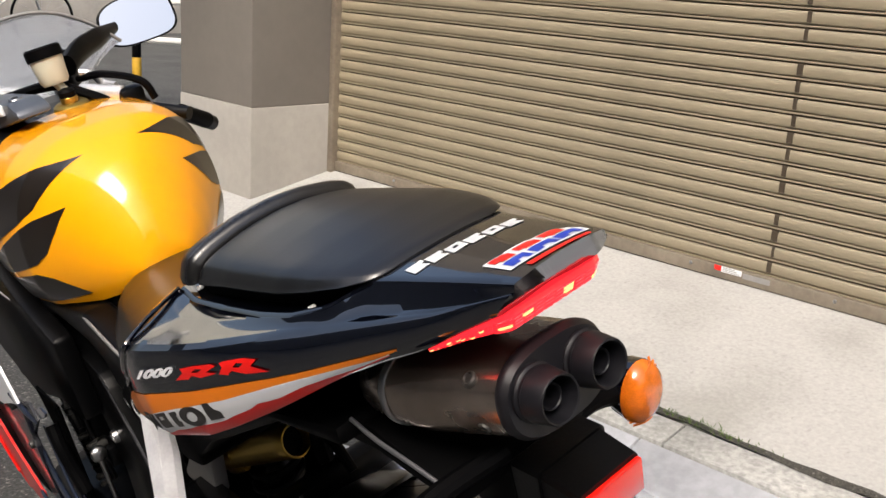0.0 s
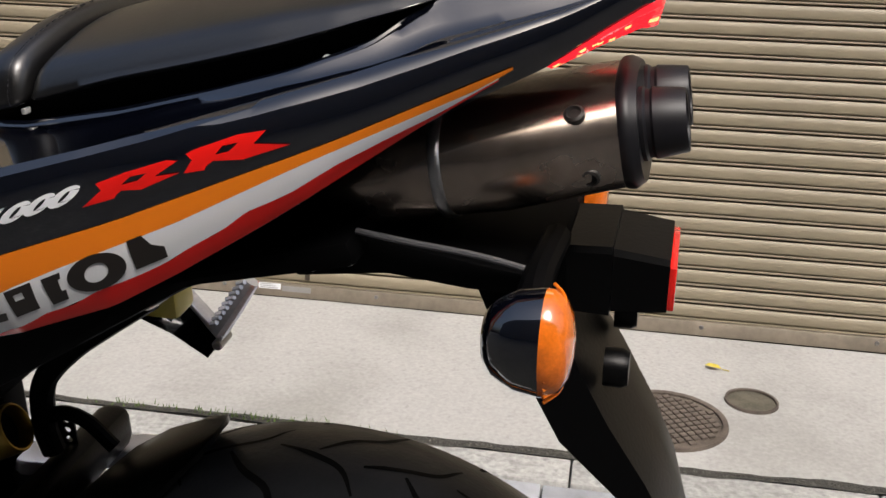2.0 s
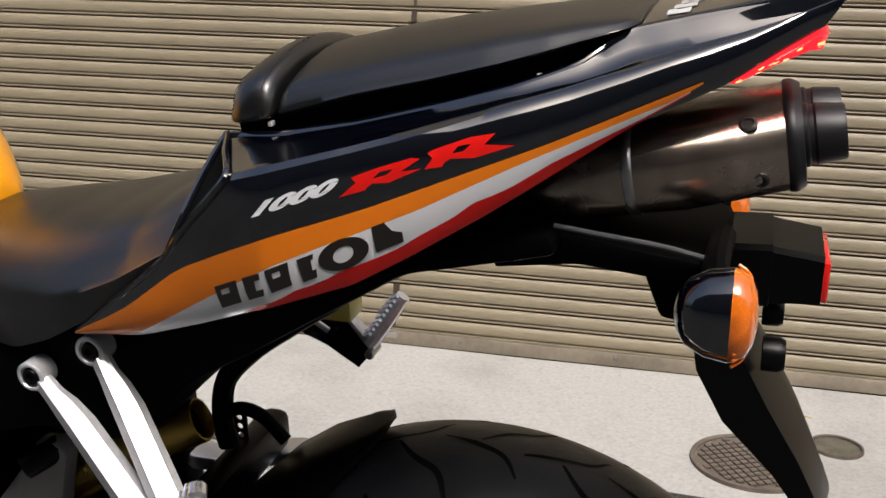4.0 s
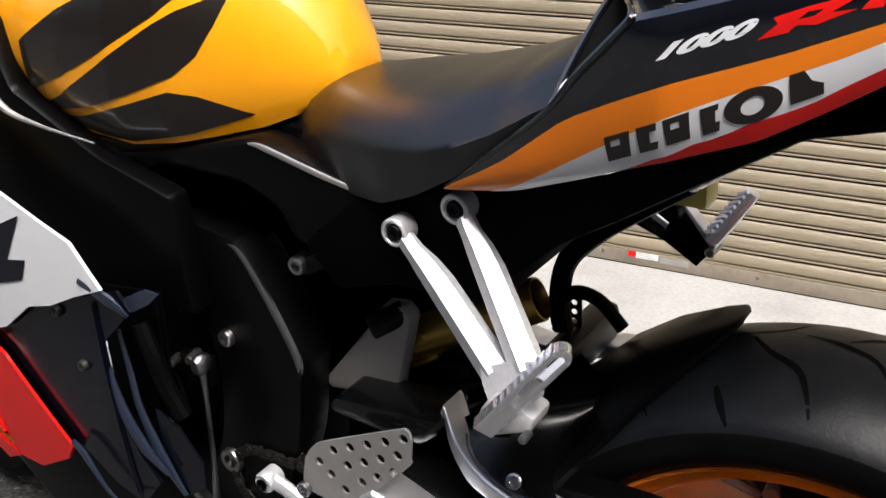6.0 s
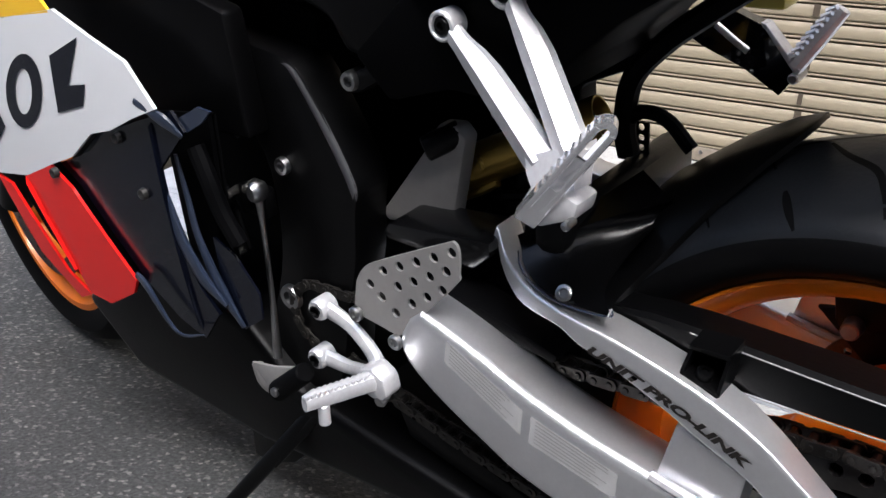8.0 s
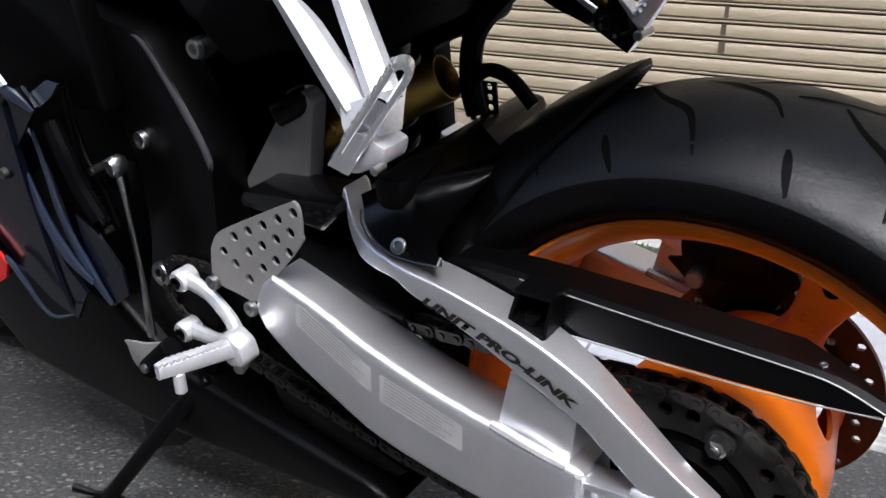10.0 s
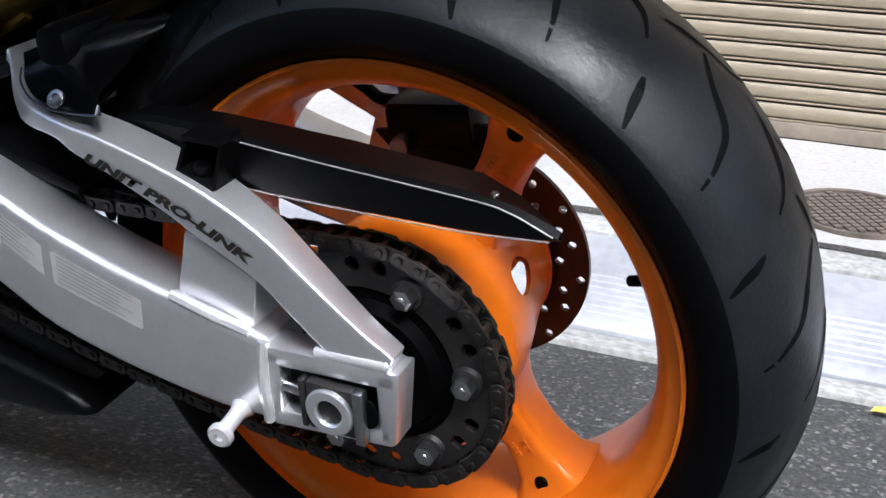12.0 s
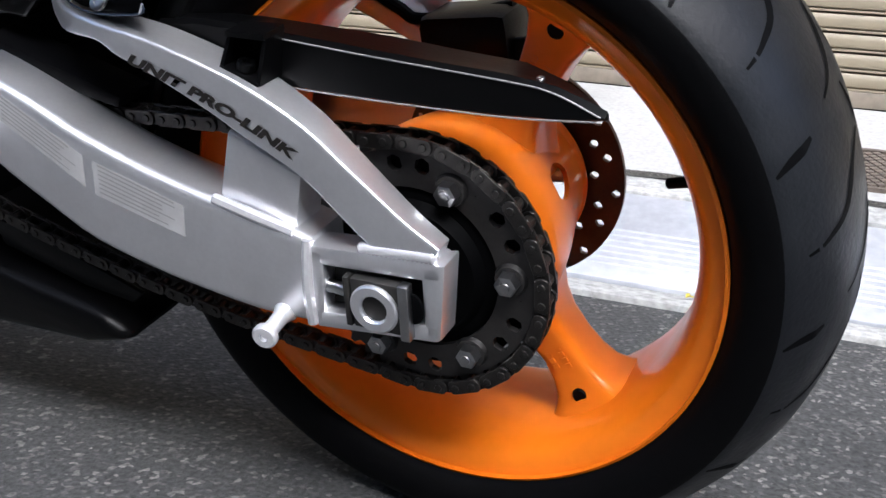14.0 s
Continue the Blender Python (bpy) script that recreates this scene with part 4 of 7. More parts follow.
for k in range(6):
    a = radians(64.5 - 60 * k)
    c = Vector((0.081 * math.cos(a), SP_Y - 0.003, 0.081 * math.sin(a)))
    base_n = part("nut_boss", lathe([(0, -0.004), (0.012, -0.004), (0.0135, 0.0)], 20, m=Matrix.Translation(c)), SPROCKET, sprocket)
    nut = part("nut", lathe([(0, -0.010), (0.006, -0.010), (0.0088, -0.009), (0.0095, -0.004), (0.0095, 0)], 6, m=Matrix.Translation(c + Vector((0, -0.004, 0)))), STEEL, sprocket, smooth=False)
    part("stud", lathe([(0, -0.0155), (0.0038, -0.0150), (0.0044, -0.0135), (0.0046, -0.008)], 12, m=Matrix.Translation(c)), STEEL, sprocket)


def chain_line():
    """Points along the chain at each link: over the rear sprocket, along both runs and round the front one."""
    R, r, C = 0.1075, 0.042, Vector((-0.575, 0.055))
    pts = []
    d = C.length
    ang = math.atan2(C.y, C.x)
    off = math.acos((R - r) / d)
    a_top, a_bot = ang - off, ang + off
    top_r, top_f = Vector((R * math.cos(a_top), R * math.sin(a_top))), C + Vector((r * math.cos(a_top), r * math.sin(a_top)))
    bot_r, bot_f = Vector((R * math.cos(a_bot), R * math.sin(a_bot))), C + Vector((r * math.cos(a_bot), r * math.sin(a_bot)))
    path = [top_f + (top_r - top_f) * (i / 60) + Vector((0, -0.004 * math.sin(math.pi * i / 60))) for i in range(61)]
    sweep = (a_top - a_bot) % (2 * math.pi)
    path += [Vector((R * math.cos(a_top - sweep * i / 120), R * math.sin(a_top - sweep * i / 120))) for i in range(121)]
    path += [bot_r + (bot_f - bot_r) * (i / 60) + Vector((0, -0.018 * math.sin(math.pi * i / 60))) for i in range(61)]
    front = (2 * math.pi - sweep)
    path += [C + Vector((r * math.cos(a_bot - front * i / 40), r * math.sin(a_bot - front * i / 40))) for i in range(41)]
    s = np.cumsum([0] + [(q - p).length for p, q in zip(path, path[1:])])
    n = int(round(s[-1] / 0.015875 / 2) * 2)
    want = np.linspace(0, s[-1], n + 1)
    return [(float(np.interp(w, s, [p.x for p in path])), float(np.interp(w, s, [p.y for p in path]))) for w in want]


def link_mesh(outer):
    b = bmesh.new()
    h = 0.0079
    for sy in (-1, 1):
        y = sy * (0.0085 if outer else 0.0060)
        out = []
        for k in range(14):
            a = 2 * math.pi * k / 14
            c = h if math.cos(a) > 0 else -h
            out.append((c + 0.0072 * math.cos(a), 0.0072 * math.sin(a) * (1.0 if abs(math.cos(a)) > 0.35 else 0.86)))
        prism(out, y - 0.0012, y + 0.0012, 0.0004, 1, bm=b)
    if outer:
        for cx in (-h, h):
            rod((cx, -0.0112, 0), (cx, 0.0112, 0), 0.0032, sides=10, bm=b, edge=0.0004)
    else:
        for cx in (-h, h):
            rod((cx, -0.006, 0), (cx, 0.006, 0), 0.005, sides=10, bm=b, edge=0.0002)
    return b


chain = new("drive_chain")
chain.parent = bike
tagged(chain, "oily dark steel drive chain")
pts = chain_line()
masters = [part("link", link_mesh(True), CHAIN, chain), part("link", link_mesh(False), CHAIN, chain)]
for i, (p, q) in enumerate(zip(pts, pts[1:])):
    m = Matrix.Translation(((p[0] + q[0]) / 2, SP_Y, (p[1] + q[1]) / 2)) @ Matrix.Rotation(-math.atan2(q[1] - p[1], q[0] - p[0]), 4, "Y")
    if i < 2:
        masters[i].matrix_basis = m
    else:
        share("link", masters[i % 2], m, chain)

# chain guard
def guard_ring(x, zt, zm, zb):
    """Section of the guard: flat top, crease, tall outer face and a thin inner side."""
    k = 0.85 * max(0.0, min(1.0, (x - 0.09) / 0.065))
    inner, mid = -0.096 - 0.038 * k, -0.118 - 0.016 * k
    return [(x, inner, zt), (x, mid, zt + 0.001), (x, -0.131, zm + 0.003), (x, -0.137, zm), (x, -0.1385, zb + 0.003), (x, -0.134, zb), (x, -0.130, zb + 0.004), (x, -0.128, zm - 0.002), (x, mid, zt - 0.004), (x, inner, zt - 0.004)]


guard = part("chain_guard", rings([guard_ring(*r) for r in ((-0.200, 0.182, 0.184, 0.180), (-0.160, 0.184, 0.187, 0.166), (-0.128, 0.184, 0.185, 0.152), (-0.094, 0.182, 0.182, 0.144), (-0.017, 0.177, 0.175, 0.142), (0.03, 0.172, 0.171, 0.1415), (0.086, 0.167, 0.167, 0.141), (0.120, 0.162, 0.162, 0.142), (0.140, 0.155, 0.155, 0.1435), (0.155, 0.148, 0.1485, 0.146))]), PLASTIC, bike, "matt black plastic chain guard", angle=20)
for line in ([(-0.128, -0.1373, 0.1853), (-0.017, -0.1376, 0.1753), (0.086, -0.1376, 0.1673), (0.120, -0.1375, 0.1623), (0.152, -0.1375, 0.1490)], [(0.150, -0.1385, 0.1460), (0.086, -0.1388, 0.1425), (-0.01, -0.1388, 0.1435), (-0.094, -0.1388, 0.1460)]):
    part("edge_line", tube(line, 0.0007, 6, 40), ALU_GREY, guard)
br = bmesh.new()
box((-0.122, -0.168, 0.1535), (-0.090, -0.136, 0.1575), 0.0015, bm=br)
for x in (-0.1225, -0.0925):
    rings([[(x + e + 0.006 * k, yy, z) for e, yy in ((0.0, -0.166 + 0.008 * k), (0.0030, -0.166 + 0.008 * k), (0.0030, -0.136), (0.0, -0.136))] for k, z in ((0.0, 0.155), (1.0, 0.1895))], bm=br)
rings([[(x, yy, z) for yy, z in ((-0.162, 0.1875), (-0.162, 0.1915), (-0.136, 0.1925), (-0.136, 0.1885))] for x in (-0.1165, -0.0835)], bm=br)
for v in br.verts:
    v.co.z += max(0.0, min(1.0, (0.190 - v.co.z) / 0.034)) * (0.0055 - 0.36 * (v.co.x + 0.106))
part("guard_bracket", br, PLASTIC, guard)
bolt((-0.106, -0.1570, 0.1640), (0.3, -0.10, 1), 0.0070, "bolt", guard, FRAME, 0.006)
bolt((0.106, -0.122, 0.165), (0, -0.2, 1), 0.003, "rivet", guard, STEEL, 0.002)

# hugger over the front of the tyre
loops = []
for deg, half, r in ((104.5, 0.012, 0.338), (106, 0.030, 0.337), (110, 0.050, 0.335), (118, 0.074, 0.332), (128, 0.092, 0.330), (140, 0.100, 0.330), (152, 0.104, 0.332), (165, 0.104, 0.334)):
    a = radians(deg)
    ring = []
    ys = [-1, -0.96, -0.8, -0.5, 0, 0.5, 0.8, 0.96, 1]
    for t in ys:
        rr = r - 0.055 * abs(t) ** 3 * (half / 0.1) ** 2
        ring.append(Vector((rr * math.cos(a), half * t, rr * math.sin(a))))
    for t in ys[::-1]:
        rr = r - 0.005 - 0.055 * abs(t) ** 3 * (half / 0.1) ** 2
        ring.append(Vector((rr * math.cos(a), half * t * 0.97, rr * math.sin(a))))
    loops.append(ring)
hug = part("hugger", rings(loops), PLASTIC, bike, "black plastic rear tyre hugger")
SHIELD_TOP = [(-0.3058, -0.1150, 0.2192), (-0.2852, -0.0900, 0.2278), (-0.2615, -0.0600, 0.2384), (-0.2244, -0.0350, 0.2674)]
SHIELD_RIDGE = [(-0.2930, -0.1280, 0.2144), (-0.2592, -0.1080, 0.2306), (-0.2240, -0.0880, 0.2450), (-0.1803, -0.0660, 0.2594)]
SHIELD_LOW = [(-0.1769, -0.1720, 0.2020), (-0.1994, -0.1500, 0.2099), (-0.2018, -0.1250, 0.2147), (-0.1919, -0.0900, 0.2358)]
SHIELD_ARM = [(-0.3058, -0.1150, 0.2192), (-0.2930, -0.1280, 0.2144), (-0.2827, -0.1400, 0.2068), (-0.2574, -0.1560, 0.2016), (-0.2217, -0.1680, 0.2011), (-0.1769, -0.1720, 0.2020)]
loops = []
for i, (p, m, q) in enumerate(zip(smooth_line(SHIELD_TOP, 12), smooth_line(SHIELD_RIDGE, 12), smooth_line(SHIELD_LOW, 12))):
    k = (1 - i / 11) ** 3
    row = []
    for j, a in enumerate(smooth_line(SHIELD_ARM, 15)):
        if j <= 4:
            flat = p.lerp(m, j / 4)
        else:
            t = (j - 4) / 10
            flat = m.lerp(q, t) + Vector((0, 0.018, -0.004)) * math.sin(math.pi * t) ** 0.7 * (i / 11) ** 0.5
        row.append(flat.lerp(a, k))
    loops.append(row)
side = rings(loops, closed=False, caps=False)
made = bmesh.ops.solidify(side, geom=side.faces[:], thickness=0.004)
part("side_shield", side, SATIN, hug, "glossy black side shield with an edge line")
part("edge_line", tube([(-0.2958, -0.1290, 0.2121), (-0.2851, -0.1420, 0.2056), (-0.2591, -0.1580, 0.2000), (-0.2226, -0.1695, 0.1989), (-0.1801, -0.1735, 0.2029), (-0.1773, -0.1720, 0.2100)], 0.0008, 6), EDGE_BLUE, hug)
part("edge_tick", tube([(-0.1801, -0.1737, 0.2029), (-0.1773, -0.1722, 0.2100)], 0.0010, 6), ALU_CAST, hug)
bolt((-0.227, -0.163, 0.2055), (0, -0.75, 0.6), 0.0075, "bolt", hug, STEEL, 0.003)


# ---- bodywork ----
def mid_y(x):
    """Where the middle of the bodywork lies; the front is turned a little."""
    return -0.015 - 0.13 * min(0.0, x + 0.45)


def body(name, bm, mat, parent=None, label="", smooth=True, angle=35.0):
    """A part of the bodywork, drawn about its own middle plane."""
    for v in bm.verts:
        v.co.y += mid_y(v.co.x)
    return finish(name, bm, mat, parent or bike, label, smooth, angle)


def table(rows):
    rows = sorted(rows)
    xs = [r[0] for r in rows]
    return lambda x, k=1: float(np.interp(x, xs, [r[k] for r in rows]))


def tuck(x):
    """How far the tail's middle lies to the left of the rest."""
    return 0.0125 * max(0.0, min(1.0, (x + 0.30) / 0.10))


def tail(name, bm, mat, parent=None, label="", smooth=True, angle=35.0):
    """A part of the tail, drawn about the tail's own middle."""
    for v in bm.verts:
        v.co.y -= tuck(v.co.x)
    return body(name, bm, mat, parent, label, smooth, angle)


def halves(rows):
    """A table of half widths, the first column taken from the tail's middle."""
    return table([(r[0], r[1] - tuck(r[0])) + tuple(r[2:]) for r in rows])


# tail cowl
cowl_w = halves([(-0.284, 0.146), (-0.272, 0.1505), (-0.2, 0.175), (-0.128, 0.190), (-0.09, 0.194), (-0.037, 0.180), (0, 0.168), (0.07, 0.145), (0.12, 0.124), (0.177, 0.100), (0.21, 0.084), (0.24, 0.068), (0.26, 0.061)])
cowl_sh = halves([(-0.16, 0.184), (-0.112, 0.187), (-0.04, 0.171), (0, 0.155), (0.03, 0.141), (0.064, 0.128), (0.1, 0.113), (0.13, 0.102), (0.156, 0.0955), (0.2, 0.080), (0.24, 0.0655), (0.26, 0.0585)])
cowl_s = table([(-0.284, 0.467), (-0.171, 0.552), (-0.140, 0.594), (-0.112, 0.618), (-0.04, 0.635), (0, 0.644), (0.03, 0.652), (0.064, 0.662), (0.1, 0.671), (0.13, 0.680), (0.156, 0.687), (0.2, 0.699), (0.24, 0.714), (0.26, 0.722)])
cowl_b = table([(-0.284, 0.4625), (-0.265, 0.4660), (-0.240, 0.4715), (-0.2107, 0.479), (-0.1516, 0.501), (-0.1093, 0.5175), (-0.0775, 0.5285), (-0.0363, 0.541), (0.0, 0.5600), (0.0464, 0.587), (0.0736, 0.604), (0.091, 0.6165), (0.13, 0.640), (0.16, 0.655), (0.19, 0.668), (0.199, 0.673), (0.22, 0.6865), (0.246, 0.7015)])
cowl_i = halves([(-0.150, 0.112, 0.624), (-0.11, 0.119, 0.628), (-0.05, 0.119, 0.6395), (0.02, 0.120, 0.657), (0.063, 0.116, 0.669), (0.10, 0.102, 0.682), (0.118, 0.086, 0.694), (0.129, 0.078, 0.700), (0.16, 0.072, 0.7065), (0.219, 0.063, 0.719), (0.26, 0.0565, 0.7270)])


def cowl_half(x, z):
    """Half width of the cowl's side at a height, with its rounded shoulder and tucked lower edge."""
    w, zs, zb = cowl_w(x), cowl_s(x), cowl_b(x)
    d = max(0.0, zs - z)
    h = min(0.028, 0.6 * max(1e-4, zs - zb))
    k = min(1.0, d / h)
    ws = min(w, cowl_sh(x))
    s = min(1.0, d / max(1e-4, zs - zb))
    return (ws + (w - ws) * math.sqrt(max(0.0, 1 - (1 - k) ** 2))) * (1 - 0.07 * s ** 5)


def on_cowl(x, z):
    return Vector((x, -cowl_half(x, z) - 0.0008, z))


def cowl_front(s):
    """The front edge of the side, from the shoulder down to the pointed tip."""
    return Vector((-0.112, 0.618)).lerp(Vector((-0.171, 0.551)), s / 0.4) if s < 0.4 else Vector((-0.171, 0.551)).lerp(Vector((-0.284, 0.4655)), (s - 0.4) / 0.6)


loops = []
for i in range(84):
    g = i / 83
    xi, xs, xb = -0.150 + 0.410 * g, -0.112 + 0.371 * g, -0.284 + 0.530 * g
    wi, zi = cowl_i(xi, 1), cowl_i(xi, 2)
    crown = max(0.0, min(1.0, (xi - 0.105) / 0.03))
    zc = zi - 0.006 + 0.010 * crown
    half = [(xi, 0.0, zc), (xi, 0.5 * wi, zc - 0.0008), (xi, 0.85 * wi, zi + 0.35 * (zc - zi)), (xi, 0.955 * wi, zi + 0.0008), (xi, 0.98 * wi, zi), (xi, wi, zi - 0.0018)]
    ws, zs = min(cowl_w(xs), cowl_sh(xs)), cowl_s(xs)
    for f in (0.12, 0.35, 0.65, 0.9):
        dip = math.sin(math.pi * f) * (0.0015 + 0.004 * crown)
        half.append((xi + (xs - xi) * f, wi + (ws - wi) * f, zi + (zs - zi) * f - dip))
    top, low = Vector((xs, zs)), Vector((xb, cowl_b(xb)))
    first = Vector((-0.112, 0.618)), Vector((-0.284, 0.4625))
    for s in (0.0, 0.03, 0.07, 0.12, 0.2, 0.3, 0.4, 0.5, 0.65, 0.8, 0.92, 1.0):
        p = top.lerp(low, s) + (cowl_front(s) - first[0].lerp(first[1], s)) * (1 - g) ** 4
        half.append((p.x, cowl_half(p.x, p.y), p.y))
    wb = half[-1][1]
    half += [(xb, 0.80 * wb, low.y - 0.001), (xb, 0, low.y + 0.002)]
    loops.append([(x, -y, z) for x, y, z in half] + [(x, y, z) for x, y, z in half[-2:0:-1]])
skin = rings(loops, caps=False)
skin.verts.ensure_lookup_table()
n = len(loops[0])
skin.faces.new(skin.verts[-n:])
cowl = tail("tail_cowl", skin, GLOSS, None, "glossy black tail cowl with orange, white and red stripes", angle=28)

TOP_O = [(-0.282, 0.4668), (-0.270, 0.4745), (-0.245, 0.488), (-0.214, 0.5063), (-0.1587, 0.5466), (-0.12, 0.5645), (-0.0855, 0.5787), (-0.021, 0.5985), (0.0407, 0.6205), (0.0917, 0.6385), (0.1772, 0.6720)]
LOW_O = [(-0.282, 0.4660), (-0.265, 0.4672), (-0.235, 0.4745), (-0.2103, 0.484), (-0.1311, 0.532), (-0.0876, 0.557), (-0.0535, 0.5715), (0.008, 0.5955), (0.071, 0.6245), (0.1612, 0.661), (0.1772, 0.6705)]
RED_W = [(-0.112, 0.5185), (-0.0961, 0.5272), (-0.085, 0.531), (-0.07, 0.5405), (-0.056, 0.5445), (-0.0399, 0.5545), (-0.0201, 0.5615), (0, 0.571), (0.0117, 0.5795), (0.0285, 0.588), (0.0422, 0.599), (0.0623, 0.607), (0.0884, 0.623), (0.1165, 0.637), (0.1389, 0.6475), (0.170, 0.6655)]
LOW_W = [(-0.235, 0.4735), (-0.2107, 0.4805), (-0.1516, 0.5022), (-0.112, 0.5183)]
LOW_R = [(-0.112, 0.5180), (-0.0775, 0.5290), (-0.0363, 0.5415), (0.0, 0.5605), (0.0464, 0.5875), (0.0736, 0.6045), (0.13, 0.6405), (0.170, 0.6645)]


def at_line(line, x):
    return float(np.interp(x, [p[0] for p in line], [p[1] for p in line]))


def stripe(x0, x1, upper, lower, n=36):
    """Two lines of the same x from x0 to x1, for a band on the cowl."""
    xs = np.linspace(x0, x1, n)
    return [(x, at_line(upper, x)) for x in xs], [(x, at_line(lower, x)) for x in xs]


def mirrored(fn):
    def other(x, z):
        p = fn(x, z)
        return Vector((p.x, -p.y, p.z))
    return other


for fn in (on_cowl, mirrored(on_cowl)):
    tail("orange_stripe", band(*stripe(-0.282, 0.1772, TOP_O, LOW_O), fn, 90, 6), STRIPE, cowl)
    tail("white_stripe", band(*stripe(-0.235, 0.170, LOW_O, LOW_W + RED_W[1:]), fn, 90, 6), WHITE, cowl)
    tail("red_stripe", band(*stripe(-0.112, 0.170, RED_W, LOW_R), fn, 90, 6), RED, cowl)


def above(fn, d=0.0007):
    def lifted(x, z):
        p = fn(x, z)
        return Vector((p.x, p.y - d, p.z))
    return lifted


def laid(o, ux, h, pts):
    """Points given in letter heights h along the line o + u * ux, as (x, z)."""
    return [(o.x + ux.x * u * h - ux.y * v * h, o.y + ux.y * u * h + ux.x * v * h) for u, v in pts]


# the sponsor's word as six plain leaning blocks, two of them with a pale core
o = Vector((-0.1265, 0.5215))
ux = (Vector((0.0005, 0.5745)) - o).normalized()
h = 0.0168
for u0, u1, v0, core in ((0.0, 1.15, 0.0, (0.42, 0.85, 0.56, 0.80)), (1.45, 2.35, 0.0, None), (2.6, 3.6, 0.0, (3.02, 3.35, 0.55, 0.78)), (3.95, 4.65, -0.06, None), (7.05, 8.25, 0.0, None)):
    line = [(u0, v0), (u1 - 0.1, v0), (u1 + 0.30, 1.0 + v0), (u0 + 0.30, 1.0 + v0)]
    if u0 > 5:
        line = [(u0, v0), (u1 - 0.1, v0), (u1 + 0.05, 0.40), (u0 + 0.95, 0.62), (u0 + 0.85, 1.05), (u0 + 0.35, 1.05)]
    elif core is None:
        line = line[:2] + [(u1 + 0.08, 0.30), (u0 + 0.62, 0.30), (u0 + 0.78, 0.72), (u1 + 0.18, 0.72)] + line[2:]
    holes = [laid(o, ux, h, [(core[0], core[2]), (core[1], core[2]), (core[1] + 0.08, core[3]), (core[0] + 0.08, core[3])])] if core else []
    tail("sponsor_mark", inlay(laid(o, ux, h, line), holes, above(on_cowl)), DECAL, cowl)
ring_l = [laid(o, ux, h, [(5.95 + rx * math.cos(t) + 0.12 * math.sin(t), 0.45 + rz * math.sin(t)) for t in (2 * math.pi * k / 28 for k in range(28))]) for rx, rz in ((1.02, 0.64), (0.42, 0.32))]
tail("sponsor_mark", inlay(ring_l[0], [ring_l[1]], above(on_cowl)), DECAL, cowl)

# model number and the two wide red letters beside it
b = lettering("1000", 0.0185, 0.62, 0.05)
xs = [v.co.x for v in b.verts]
o2, ux2 = Vector((-0.0705, 0.6040)), Vector((0.0590, 0.0190)).normalized()
k = 0.061 / (max(xs) - min(xs))
for v in b.verts:
    p = o2 + ux2 * (v.co.x * k) + Vector((-ux2.y, ux2.x)) * (v.co.y * 0.57)
    v.co = above(on_cowl)(p.x, p.y)
tail("lettering", b, WHITE, cowl, smooth=False)
o2, ux2 = Vector((-0.0368, 0.6065)), Vector((0.0620, 0.0190)).normalized()
for line, core in (([(0, 0), (1.6, -0.05), (1.75, 0.08), (2.1, 0.22), (3.0, -0.03), (5.05, 0.2), (3.85, 0.40), (5.15, 0.79), (4.65, 0.99), (2.7, 1.03), (1.05, 0.95), (1.2, 0.55)], [(2.2, 0.50), (3.0, 0.46), (3.55, 0.68), (2.75, 0.76)]),
                   ([(5.2, 0.1), (6.2, -0.06), (6.35, 0.12), (6.75, 0.25), (8.1, -0.13), (10.5, -0.13), (8.85, 0.46), (9.6, 0.9), (8.2, 1.12), (6.0, 1.06), (5.6, 0.98), (5.8, 0.6)], [(6.95, 0.52), (7.6, 0.46), (8.15, 0.74), (7.4, 0.82)])):
    tail("lettering", inlay(laid(o2, ux2, 0.0105, line), [laid(o2, ux2, 0.0105, core)], above(on_cowl)), RED, cowl, smooth=False)

# open scoop between rider's seat and cowl, with its bright lips
for s in (-1, 1):
    rear_rim, inner_rim = [(-0.150, 0.113, 0.6250), (-0.131, 0.152, 0.6235), (-0.112, 0.187, 0.6185), (-0.123, 0.190, 0.604), (-0.150, 0.186, 0.577), (-0.171, 0.180, 0.552), (-0.205, 0.172, 0.5245), (-0.240, 0.161, 0.4985), (-0.282, 0.1455, 0.467)], [(-0.150, 0.113, 0.6250), (-0.160, 0.128, 0.604), (-0.168, 0.150, 0.578), (-0.175, 0.171, 0.550)]
    rear_rim = smooth_line([(x, s * (y - tuck(x)), z) for x, y, z in rear_rim], 40)
    inner_rim = smooth_line([(x, s * (y - tuck(x)), z) for x, y, z in inner_rim], 16)
    tail("scoop", rings([[p, p + Vector((0.030, s * -0.004, 0.0)), p + Vector((0.065, s * -0.02, 0.0))] for p in inner_rim], closed=False, caps=False), RUBBER, cowl)
    tail("scoop_rim", tube(rear_rim, [0.0022, 0.0022, 0.0028, 0.0028, 0.0024, 0.0018], 8, 80), GLOSS, cowl)
    tail("scoop_rim", tube(inner_rim, 0.0030, 8, 30, flat=0.8), GLOSS, cowl)


def on_top(x, y):
    """The cowl's crown behind the seat."""
    wi, zi = cowl_i(x, 1), cowl_i(x, 2)
    z = float(np.interp(min(1.0, abs(y) / wi), [0, 0.5, 0.85, 1.0], [zi + 0.004, zi + 0.0032, zi + 0.0014, zi]))
    return Vector((x, y, z + 0.0007))


